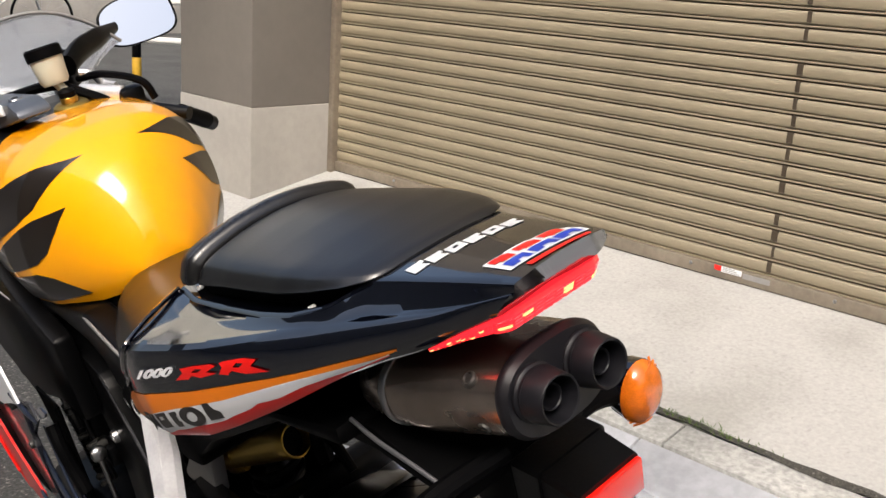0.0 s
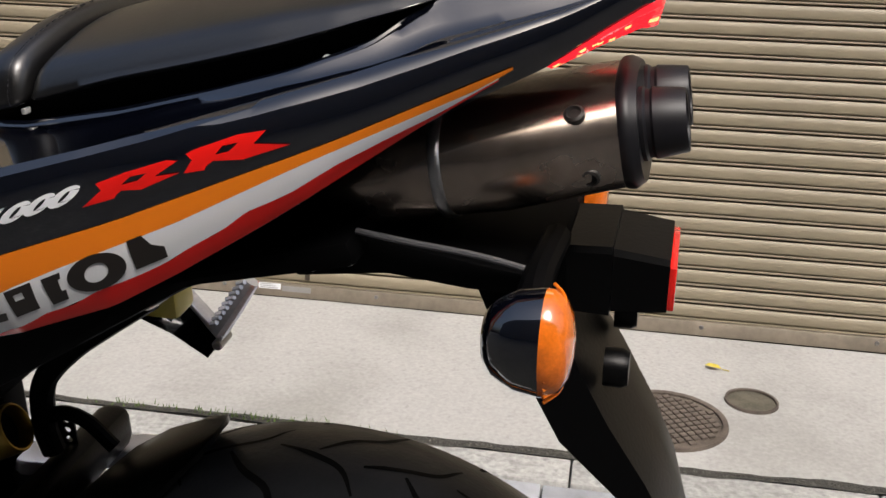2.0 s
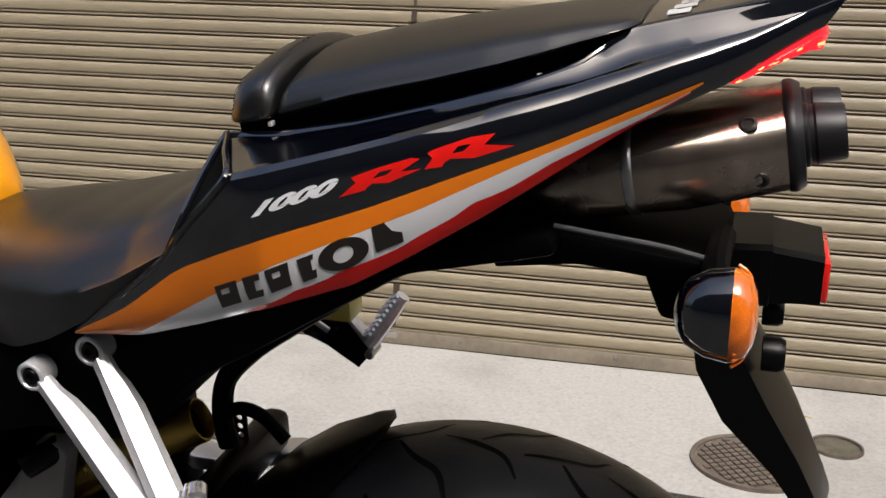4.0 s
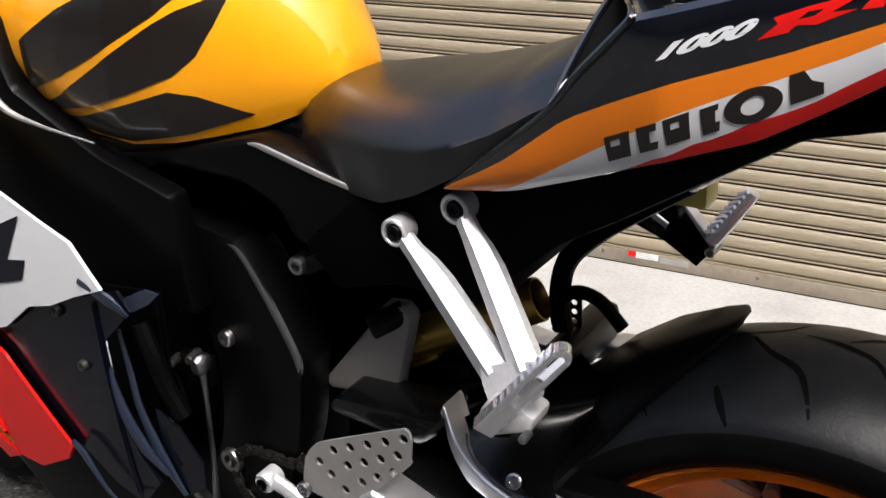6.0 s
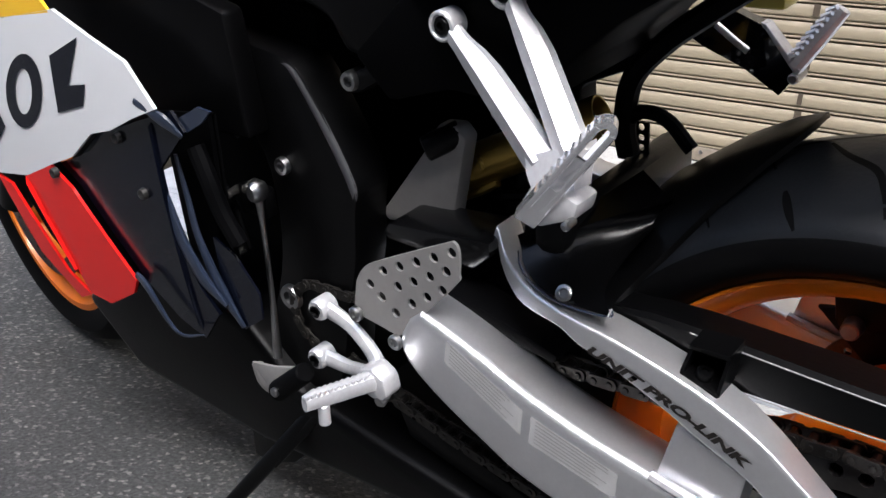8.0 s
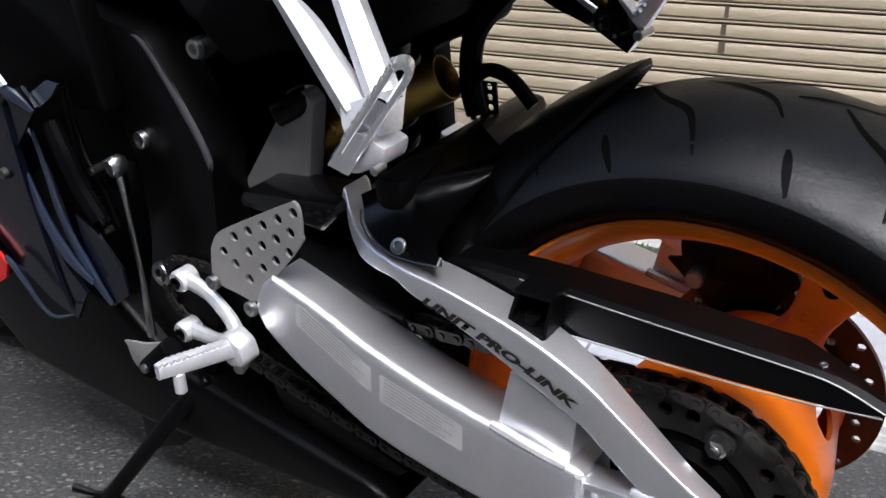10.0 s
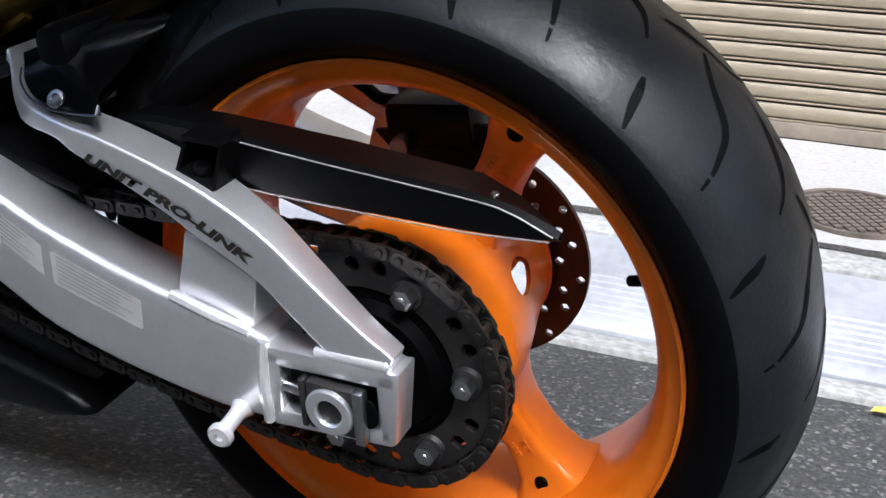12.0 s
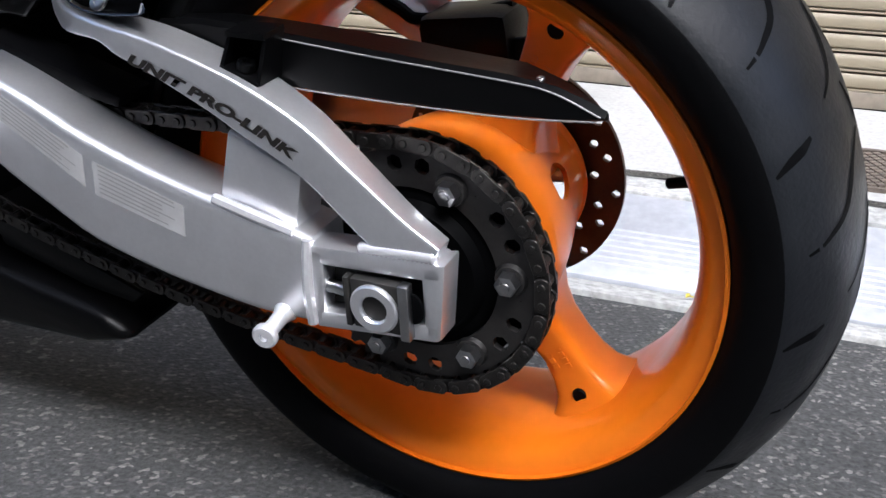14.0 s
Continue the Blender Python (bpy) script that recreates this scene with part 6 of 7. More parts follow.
finish("pivot_bolt", rod((p0.x + 0.004, 0.172, p0.z - 0.010), (p0.x + 0.004, 0.200, p0.z - 0.010), 0.0055), STEEL, fh)

# rider's footrest, heel plate, gear lever
rb = bmesh.new()
tube([(-0.513, -0.170, 0.112), (-0.480, -0.170, 0.100), (-0.442, -0.180, 0.084), (-0.424, -0.192, 0.074)], [0.0100, 0.0080, 0.0090, 0.0115], 10, bm=rb, flat=0.8)
tube([(-0.527, -0.170, 0.048), (-0.49, -0.170, 0.046), (-0.450, -0.180, 0.058), (-0.426, -0.192, 0.068)], [0.0100, 0.0080, 0.0090, 0.0115], 10, bm=rb, flat=0.8)
for x, z in ((-0.515, 0.112), (-0.529, 0.048)):
    lathe([(0.004, -0.006), (0.006, -0.012), (0.0100, -0.012), (0.0120, -0.009), (0.0120, 0.009)], 20, bm=rb, m=Matrix.Translation((x, -0.170, z)))
rest = finish("footrest_hanger", rb, ALU_CAST, bike, "cast aluminium rider's footrest hanger")
for x, z in ((-0.515, 0.112), (-0.529, 0.048)):
    finish("socket_bolt", lathe([(0, -0.006), (0.0045, -0.006), (0.0055, -0.012), (0.007, -0.012)], 14, m=Matrix.Translation((x, -0.172, z))), FRAME, rest)
a, t = Vector((-0.420, -0.203, 0.0735)), Vector((-0.4432, -0.275, 0.0810))
pg = tube([a, a.lerp(t, 0.5), t], [0.010, 0.0095, 0.008], 8, 12, flat=0.75)
finish("footrest", pg, ALU_CAST, rest, "ribbed silver rider's footrest")
for i in range(11):
    q = a.lerp(t, 0.12 + 0.08 * i)
    finish("rib", box((-0.003, -0.007, 0.006), (0.003, 0.009, 0.0105), 0.001, Matrix.Translation(q)), ALU_CAST, rest)
finish("feeler", rod(t.lerp(a, 0.25) + Vector((0, 0, -0.006)), t.lerp(a, 0.25) + Vector((0.0, -0.002, -0.028)), 0.006), ALU_CAST, rest)
finish("pivot", rod((-0.414, -0.208, 0.052), (-0.420, -0.184, 0.057), 0.006), STEEL, rest)
finish("clevis", prism([(-0.440, 0.082), (-0.420, 0.090), (-0.406, 0.080), (-0.403, 0.062), (-0.413, 0.052), (-0.428, 0.054), (-0.438, 0.064)], -0.208, -0.184, 0.004), ALU_CAST, rest)
# heel plate with its holes
PLATE_LINE = fine([(-0.458, 0.160), (-0.446, 0.177), (-0.425, 0.189), (-0.345, 0.226), (-0.333, 0.230), (-0.328, 0.222), (-0.330, 0.200), (-0.336, 0.186), (-0.398, 0.124), (-0.412, 0.111), (-0.440, 0.116), (-0.462, 0.122), (-0.464, 0.132), (-0.458, 0.160)], 52)[:-1]
PLATE_HOLES = [(-0.422 + 0.0215 * i, 0.1790 + 0.0101 * i, 0.0052) for i in range(5)]
PLATE_HOLES += [(-0.441, 0.160, 0.005)] + [(-0.4055 + 0.0204 * i, 0.1665 + 0.0107 * i, 0.0052) for i in range(4)]
PLATE_HOLES += [(-0.428, 0.149, 0.0052), (-0.412, 0.136, 0.0052)] + [(-0.390 + 0.0196 * i, 0.1525 + 0.0124 * i, 0.0052) for i in range(3)]
plate_h = finish("heel_plate", drilled(PLATE_LINE, PLATE_HOLES, lambda u, v, d: (u, -0.172 + d - 0.06 * max(0.0, -0.43 - u), v), 0.003), ALU_GREY, rest, "grey drilled heel guard plate")
for x, z in ((-0.460, 0.124), (-0.411, 0.107)):
    bolt((x, -0.176, z), (0, -1, 0), 0.008, "bolt", rest, STEEL, 0.006)
lever = finish("gear_lever", tube([(-0.6513, -0.1650, -0.0073), (-0.6436, -0.1650, -0.0295), (-0.6171, -0.1650, -0.0394)], [0.009, 0.011, 0.008], 10, 14, flat=0.6), ALU_GREY, bike, "gear lever with a rubber toe piece")
finish("toe_rubber", rod((-0.59, -0.19, -0.0086), (-0.5379, -0.19, 0.0345), 0.0125, 0.0115), RUBBER, lever)
finish("toe_plate", prism([(-0.6333, 0.0124), (-0.5950, 0.0190), (-0.5434, 0.0361), (-0.6034, -0.0218)], -0.186, -0.182, 0.001), ALU_GREY, lever)
finish("toe_end", rod((-0.5796, -0.200, 0.0011), (-0.5796, -0.206, 0.0011), 0.0055), STEEL, lever)
finish("linkage_rod", tube([(-0.6133, -0.150, 0.2050), (-0.6150, -0.150, 0.170), (-0.6212, -0.150, 0.0829), (-0.6315, -0.150, 0.000)], [0.0050, 0.0032, 0.0032, 0.0055], 10, 30), STEEL, lever)
finish("rod_end", lathe([(0, -0.012), (0.006, -0.010), (0.009, -0.004), (0.009, 0.004), (0.006, 0.010), (0, 0.012)], 14, m=Matrix.Translation((-0.6135, -0.150, 0.2125)) @ Matrix.Diagonal((1, 1, 1.4, 1))), STEEL, lever)

# shock mount bracket, reservoir, hoses
shock = finish("shock_absorber", lathe([(0, 0.0), (0.022, 0.0), (0.024, 0.01), (0.024, 0.10), (0.018, 0.11), (0.018, 0.20), (0.026, 0.21), (0.026, 0.235), (0, 0.235)], 24, m=along((-0.40, 0.01, 0.09), (-0.36, 0.01, 0.34))), FRAME, bike, "black rear shock absorber")
finish("spring", tube([Vector((-0.398, 0.01, 0.10)) + Vector((0.0300 * k / 96 + 0.034 * math.cos(k * 0.5), 0.034 * math.sin(k * 0.5), 0.215 * k / 96)) for k in range(97)], 0.0055, 8, 290), FRAME, shock)
finish("inner_fender", prism([(-0.53, 0.05), (-0.50, 0.40), (-0.30, 0.44), (-0.25, 0.37), (-0.27, 0.33), (-0.345, 0.30), (-0.350, 0.16), (-0.375, 0.05)], 0.055, 0.095, 0.006), MATTE, bike)
finish("linkage_block", prism([(-0.50, 0.02), (-0.49, 0.15), (-0.40, 0.16), (-0.385, 0.05), (-0.42, 0.0)], -0.07, 0.07, 0.01), MATTE, bike)
finish("shock_bracket", prism([(-0.512, 0.180), (-0.505, 0.170), (-0.417, 0.183), (-0.391, 0.280), (-0.402, 0.292), (-0.425, 0.290), (-0.436, 0.270)], -0.072, -0.05, 0.004), ALU_GREY, bike, "grey triangular shock mount bracket")
finish("mount_bolt", rod((-0.432, -0.085, 0.268), (-0.405, -0.06, 0.282), 0.013), FRAME, bike)
finish("swing_pivot_bar", prism([(-0.4666, 0.1893), (-0.4571, 0.1995), (-0.3331, 0.2068), (-0.3340, 0.1915), (-0.3568, 0.1725), (-0.4632, 0.1805)], -0.122, -0.06, 0.006), SATIN, bike)
resv = finish("shock_reservoir", rod((-0.44, -0.035, 0.222), (-0.300, 0.0, 0.287), 0.0225, 0.0225, 28), GOLD, bike, "gold anodised shock reservoir")
finish("rim", lathe([(0.0195, 0.0), (0.0195, 0.014), (0.0205, 0.0155), (0.0222, 0.0155), (0.0230, 0.014), (0.0230, -0.004)], 28, m=along((-0.300, 0.0, 0.287), (-0.20, 0.025, 0.333))), GOLD, resv)
finish("reservoir_cap", lathe([(0, 0.003), (0.012, 0.003), (0.0196, 0.001)], 28, m=along((-0.300, 0.0, 0.287), (-0.20, 0.025, 0.333))), RUBBER, resv)
finish("banjo", rod((-0.402, -0.045, 0.243), (-0.396, -0.03, 0.245), 0.010), GOLD, bike)
finish("gold_hose", tube([(-0.43, -0.035, 0.200), (-0.405, -0.035, 0.212), (-0.388, -0.03, 0.222)], 0.006), GOLD, bike)
finish("battery_hose", tube([(-0.150, 0.03, 0.425), (-0.198, 0.03, 0.392), (-0.238, 0.03, 0.362), (-0.270, 0.03, 0.326), (-0.279, 0.03, 0.280), (-0.275, 0.03, 0.250)], 0.011), RUBBER, bike)
finish("hose_loop", tube([(-0.285, 0.03, 0.275), (-0.262, 0.03, 0.294), (-0.235, 0.03, 0.290), (-0.210, 0.03, 0.265)], 0.007), RUBBER, bike)
rp = finish("fluid_reservoir", box((-0.182, 0.05, 0.392), (-0.140, 0.085, 0.430), 0.006), BRASS, bike, "clear brake reservoir with yellow fluid")
finish("reservoir_lid", box((-0.186, 0.046, 0.428), (-0.136, 0.089, 0.441), 0.004), RUBBER, rp)
cells = []
for i in range(2):
    for j in range(4):
        c0 = Vector((-0.298 + 0.017 * i, 0.05, 0.234 + 0.0105 * j))
        w2, h2 = 0.017, 0.0105
        outer = [c0, c0 + Vector((0, 0, h2 / 2)), c0 + Vector((0, 0, h2)), c0 + Vector((w2 / 2, 0, h2)), c0 + Vector((w2, 0, h2)), c0 + Vector((w2, 0, h2 / 2)), c0 + Vector((w2, 0, 0)), c0 + Vector((w2 / 2, 0, 0))]
        c = c0 + Vector((w2 / 2, 0, h2 / 2))
        cells.append((outer, [c + Vector((0.0036 * math.cos(q), 0, 0.0036 * math.sin(q))) for q in (math.pi + math.pi / 4 - k * math.pi / 4 for k in range(8))], Vector((0, 1, 0))))
holed(cells, 0.002, "drilled_bracket", FRAME, bike)

# exhaust can, cap and twin outlets
CAN_Y = -0.0125


def can_z(x):
    """How far the silencer hangs below its first line, more towards its end."""
    return float(np.interp(x, [0.04, 0.13, 0.24, 0.28], [0.001, 0.001, -0.009, -0.0115]))


def oval(x, a, b_, z, cy, n=40, slant=0.17):
    """One slanted section of the silencer."""
    out = []
    for k in range(n):
        t = 2 * math.pi * k / n
        y, zz = a * math.copysign(abs(math.cos(t)) ** 0.75, math.cos(t)), b_ * math.copysign(abs(math.sin(t)) ** 0.85, math.sin(t))
        out.append((x - slant * zz, y + cy, z + zz + can_z(x)))
    return out


can = body("silencer", rings([oval(x, a, b_, z, cy) for x, a, b_, z, cy in ((0.040, 0.036, 0.026, 0.570, -0.0185), (0.085, 0.052, 0.031, 0.585, -0.0305), (0.130, 0.0610, 0.0345, 0.601, -0.0325), (0.165, 0.0600, 0.0350, 0.609, -0.0285), (0.200, 0.0560, 0.0350, 0.6185, -0.0195), (0.237, 0.0520, 0.0343, 0.629, CAN_Y))]), TITAN, None, "heat-stained titanium silencer under the tail", angle=60)
body("front_ring", rings([oval(0.1285, 0.0600, 0.0338, 0.6002, -0.0325), oval(0.130, 0.0621, 0.0354, 0.6007, -0.0325), oval(0.134, 0.0625, 0.0358, 0.6018, -0.0322), oval(0.136, 0.0614, 0.0350, 0.6024, -0.0320)]), STEEL, can, angle=60)
cap = body("end_cap", rings([oval(0.2315, 0.0526, 0.0350, 0.6275, CAN_Y), oval(0.233, 0.0538, 0.0360, 0.628, CAN_Y), oval(0.237, 0.0542, 0.0362, 0.629, CAN_Y), oval(0.239, 0.0530, 0.0350, 0.6295, CAN_Y), oval(0.243, 0.0508, 0.0326, 0.6305, CAN_Y), oval(0.244, 0.030, 0.017, 0.631, CAN_Y)]), CAP, can, "black end cap with two outlets", angle=40)
for y in (-0.0255, 0.0255):
    m = along((0.239, y + CAN_Y, 0.6255), (0.271, y + CAN_Y, 0.6310))
    body("outlet", lathe([(0.0218, -0.004), (0.0218, 0.006), (0.0208, 0.007), (0.0200, 0.0075), (0.0200, 0.010), (0.0210, 0.0115), (0.0188, 0.0285), (0.0180, 0.030), (0.0166, 0.0295), (0.0160, 0.027), (0.0156, 0.006), (0, 0.006)], 36, m=m), CAP, can, "black stepped outlet", angle=30)
    body("bore", lathe([(0.0102, 0.006), (0.0102, 0.020), (0.0094, 0.0208), (0.0086, 0.020), (0.0084, 0.0065), (0, 0.0065)], 28, m=m), CAP, can)
for p, nn in (((0.206, -0.0515 + CAN_Y, 0.6372), (-0.15, -0.6, 0.8)), ((0.217, -0.0545 + CAN_Y, 0.6018), (0.0, -0.9, -0.4))):
    body("rivet", lathe([(0, 0.001), (0.0035, 0.001), (0.0045, 0.0025), (0.006, 0.0015), (0.0065, -0.002)], 14, m=along(p, Vector(p) + Vector(nn))), PIT, can)
body("link_pipe", tube([(0.05, 0.0, 0.567), (-0.05, 0.01, 0.525), (-0.15, 0.03, 0.445)], [0.030, 0.026, 0.024], 16), TITAN, can)

# number plate carrier, reflector box, signals, mudguard
carrier = body("plate_carrier", rings([[(x, -w, z0), (x, -w, z1), (x, -w * 0.93, z1 + 0.004), (x, w * 0.93, z1 + 0.004), (x, w, z1), (x, w, z0)] for x, w, z0, z1 in ((0.197, 0.036, 0.502, 0.536), (0.202, 0.038, 0.499, 0.540), (0.2305, 0.038, 0.498, 0.541), (0.231, 0.0355, 0.500, 0.539), (0.266, 0.034, 0.502, 0.534))]), PLASTIC, None, "black rear light carrier box", angle=20)
body("reflector", box((0.2645, -0.0338, 0.503), (0.2705, 0.0338, 0.5335), 0.0015), REFLECT, carrier, "red rear reflector")
body("stay", prism([(0.142, 0.514), (0.150, 0.536), (0.170, 0.545), (0.202, 0.545), (0.205, 0.500), (0.175, 0.478), (0.155, 0.481)], -0.040, 0.040, 0.004), MATTE, carrier)
guard_r = body("mudguard", rings([[(x - e, -w, z - 0.3 * e), (x, -w * 0.9, z + 0.004), (x + 0.006, 0, z + 0.008), (x, w * 0.9, z + 0.004), (x - e, w, z - 0.3 * e), (x - e - 0.004, 0, z - 0.3 * e)] for x, w, z, e in ((0.196, 0.045, 0.500, 0.02), (0.215, 0.062, 0.462, 0.030), (0.236, 0.066, 0.425, 0.030), (0.263, 0.060, 0.378, 0.018), (0.280, 0.055, 0.342, 0.012), (0.286, 0.046, 0.326, 0.010), (0.287, 0.036, 0.320, 0.010))]), PLASTIC, None, "long black rear mudguard")
for s in (-1, 1):
    body("mount_lug", lathe([(0, -0.01), (0.011, -0.01), (0.013, -0.006), (0.013, 0.006)], 18, m=Matrix.Translation((0.236, s * 0.04, 0.462)) @ Matrix.Rotation(radians(90), 4, "Z")), FRAME, guard_r)


def signal(s):
    """A turn signal: stalk, black shell and amber lens to the rear."""
    c = Vector((0.202 - s * 0.004, -0.0325 + s * 0.1355, 0.5270 - s * 0.0130))
    shell = []
    for u, k in ((-0.034, 0.12), (-0.032, 0.45), (-0.026, 0.72), (-0.014, 0.93), (0.0, 1.0)):
        shell.append([(c.x + u, c.y + 0.025 * k * math.cos(t), c.z + 0.0305 * k * math.sin(t)) for t in (2 * math.pi * q / 24 for q in range(24))])
    ob = finish("turn_signal", rings(shell), GLOSS, bike, "black turn signal with amber lens", angle=50)
    lens = []
    for u, k in ((0.0, 1.0), (0.004, 0.99), (0.010, 0.86), (0.014, 0.60), (0.016, 0.25)):
        lens.append([(c.x + u, c.y + 0.0248 * k * math.cos(t), c.z + 0.0303 * k * math.sin(t)) for t in (2 * math.pi * q / 24 for q in range(24))])
    lens_ob = finish("lens", rings(lens), LENS_AMBER, ob, "ribbed amber lens", angle=50)
    for k in range(9):
        v = -0.8 + 0.2 * k
        wv = math.sqrt(1 - v * v)
        finish("rib", tube([(c.x + 0.0015 + 0.0135 * (1 - t * t) * (1 - 0.55 * v * v), c.y + 0.0246 * wv * t, c.z + 0.0302 * v + 0.004 * t) for t in (-0.95, -0.5, 0.0, 0.5, 0.95)], 0.0011, 6, 14), LENS_AMBER, lens_ob)
    finish("stalk", tube([(c.x - 0.01, c.y - s * 0.015, c.z + 0.004), (c.x - 0.012, c.y - s * 0.05, c.z + 0.012), (c.x - 0.010, c.y - s * 0.115, c.z + 0.010)], [0.011, 0.009, 0.009], 10), RUBBER, ob)
    return ob


signal(-1)
signal(1)


# ---- front end ----
# side fairing: yellow, white, red and navy panels on one gently curved side
def fair_y(x, z):
    return -0.195 - 0.02 * math.sin(max(0, min(1, (z + 0.1) / 0.6)) * math.pi) - 0.02 * (x + 0.9) * (1 if x < -0.9 else 0.2)


def on_fair(x, z):
    return Vector((x, fair_y(x, z), z))


def shell(pts, fn, thick=0.004, cuts=3):
    b = patch(pts, fn, cuts)
    made = bmesh.ops.solidify(b, geom=b.faces[:], thickness=-thick)
    return b


fair = new("side_fairing")
fair.parent = bike
tagged(fair, "white, red and navy side fairing with yellow top")
finish("yellow_panel", shell([(-0.898, 0.443), (-0.868, 0.424), (-0.836, 0.396), (-0.935, 0.383), (-1.06, 0.375), (-1.20, 0.44), (-1.05, 0.50)], on_fair), YELLOW, fair)
finish("white_panel", shell([(-0.830, 0.400), (-0.765, 0.376), (-0.712, 0.358), (-0.672, 0.314), (-0.715, 0.298), (-0.76, 0.278), (-0.80, 0.268), (-0.85, 0.232), (-0.90, 0.214), (-0.97, 0.186), (-1.08, 0.17), (-1.20, 0.21), (-1.22, 0.36), (-1.06, 0.374), (-0.935, 0.382)], on_fair), WHITE, fair)
up1 = lambda x, z: on_fair(x, z) + Vector((0, -0.0012, 0))
finish("sponsor_mark", inlay([(-0.8490, 0.3490), (-0.7870, 0.3750), (-0.8200, 0.3200), (-0.7880, 0.3250), (-0.8000, 0.3000), (-0.8550, 0.2840)], [], up1), NAVY, fair)
ring_o = [[(cx + rx * math.cos(t) + 0.35 * rz * math.sin(t), cz + rz * math.sin(t) + 0.18 * rx * math.cos(t)) for t in (2 * math.pi * k / 28 for k in range(29))] for cx, cz, rx, rz in ((-0.922, 0.299, 0.043, 0.046), (-0.922, 0.299, 0.020, 0.028))]
finish("sponsor_mark", band(ring_o[0], ring_o[1], up1, 28, 2), NAVY, fair)
finish("sponsor_mark", patch([(-1.012, 0.301), (-0.991, 0.304), (-1.002, 0.271), (-0.988, 0.247), (-1.016, 0.224), (-1.047, 0.230), (-1.020, 0.256)], up1, 2), NAVY, fair)
finish("red_panel", shell([(-0.975, 0.184), (-0.905, 0.212), (-0.87, 0.19), (-0.785, 0.088), (-0.80, 0.066), (-0.862, 0.033), (-0.905, 0.036), (-0.915, 0.060), (-0.940, 0.118)], on_fair), RED, fair)
finish("red_panel", shell([(-1.05, 0.172), (-1.02, 0.165), (-0.945, 0.055), (-0.905, 0.034), (-0.935, 0.020), (-1.0, 0.07)], on_fair), RED, fair)
# added black sheet that stands in for the dark gap between the red panels
finish("duct_gap", shell([(-1.06, 0.20), (-0.93, 0.215), (-0.84, 0.16), (-0.79, 0.08), (-0.86, 0.035), (-0.93, 0.025), (-1.0, 0.09)], lambda x, z: on_fair(x, z) + Vector((0, 0.018, 0)), 0.003, 2), MATTE, fair)
finish("navy_panel", shell([(-0.900, 0.212), (-0.85, 0.230), (-0.80, 0.266), (-0.70, 0.298), (-0.664, 0.310), (-0.646, 0.290), (-0.690, 0.250), (-0.712, 0.230), (-0.702, 0.178), (-0.677, 0.104), (-0.655, 0.075), (-0.695, 0.030), (-0.735, 0.045), (-0.785, 0.086), (-0.868, 0.188)], lambda x, z: on_fair(x, z) + Vector((0, 0.012, 0))), NAVY, fair)
# paler bar along the lower edge, its highlight painted in
finish("navy_edge", tube([(-0.778, -0.214, 0.0990), (-0.7618, -0.215, 0.0900), (-0.7356, -0.214, 0.0505), (-0.7143, -0.213, 0.0370), (-0.676, -0.211, 0.0480)], [0.005, 0.006, 0.004, 0.0025, 0.001], 8, 30, flat=0.5), EDGE_BLUE, fair)
finish("inner_panel", shell([(-0.745, 0.288), (-0.630, 0.304), (-0.665, 0.270), (-0.690, 0.180), (-0.622, 0.077), (-0.650, 0.043), (-0.690, 0.070), (-0.705, 0.2)], lambda x, z: Vector((x, -0.172 - 0.05 * (x + 0.68), z))), MATTE, fair)
# bevels in the lightened blue, which stands in for their bright streaks
for line, wide in (([(-0.722, -0.200, 0.2525), (-0.7055, -0.201, 0.2120), (-0.692, -0.201, 0.160), (-0.6705, -0.199, 0.116), (-0.643, -0.196, 0.088)], [0.003, 0.007, 0.009, 0.010, 0.004]), ([(-0.686, -0.190, 0.2558), (-0.681, -0.190, 0.2068), (-0.675, -0.191, 0.160), (-0.6526, -0.191, 0.1015), (-0.6298, -0.189, 0.0608)], [0.003, 0.005, 0.006, 0.009, 0.004]), ([(-0.705, -0.212, 0.318), (-0.668, -0.208, 0.302), (-0.648, -0.204, 0.286)], [0.004, 0.008, 0.003])):
    finish("panel_edge", tube(line, wide, 10, 30, flat=0.45), EDGE_BLUE, fair)
finish("gusset_panel", shell([(-0.662, 0.300), (-0.625, 0.318), (-0.606, 0.316), (-0.622, 0.302), (-0.648, 0.288)], lambda x, z: Vector((x, -0.196, z)), 0.003, 1), EDGE_BLUE, fair)
finish("lower_fin", shell([(-0.655, 0.112), (-0.630, 0.058), (-0.597, 0.080), (-0.596, 0.112), (-0.625, 0.150), (-0.655, 0.165)], lambda x, z: Vector((x, -0.184, z)), 0.003, 2), NAVY, fair)
finish("inner_cowl", prism([(-1.02, 0.62), (-0.90, 0.60), (-0.865, 0.56), (-0.84, 0.49), (-0.72, 0.43), (-0.62, 0.40), (-0.61, 0.27), (-0.70, 0.27), (-0.85, 0.22), (-1.02, 0.28)], -0.150, -0.12, 0.006), PLASTIC, fair)
finish("corrugated_hose", tube([(-0.655, -0.185, 0.268), (-0.640, -0.188, 0.235), (-0.632, -0.186, 0.200), (-0.615, -0.184, 0.165)], 0.010, 10), RUBBER, fair)
finish("belly_panel", prism([(-1.05, -0.04), (-0.93, 0.018), (-0.80, 0.040), (-0.70, 0.026), (-0.62, -0.05), (-0.52, -0.07), (-0.33, -0.105), (-0.30, -0.13), (-0.36, -0.145), (-0.70, -0.155), (-0.95, -0.13)], -0.145, 0.06, 0.015, 3), PLASTIC, fair)
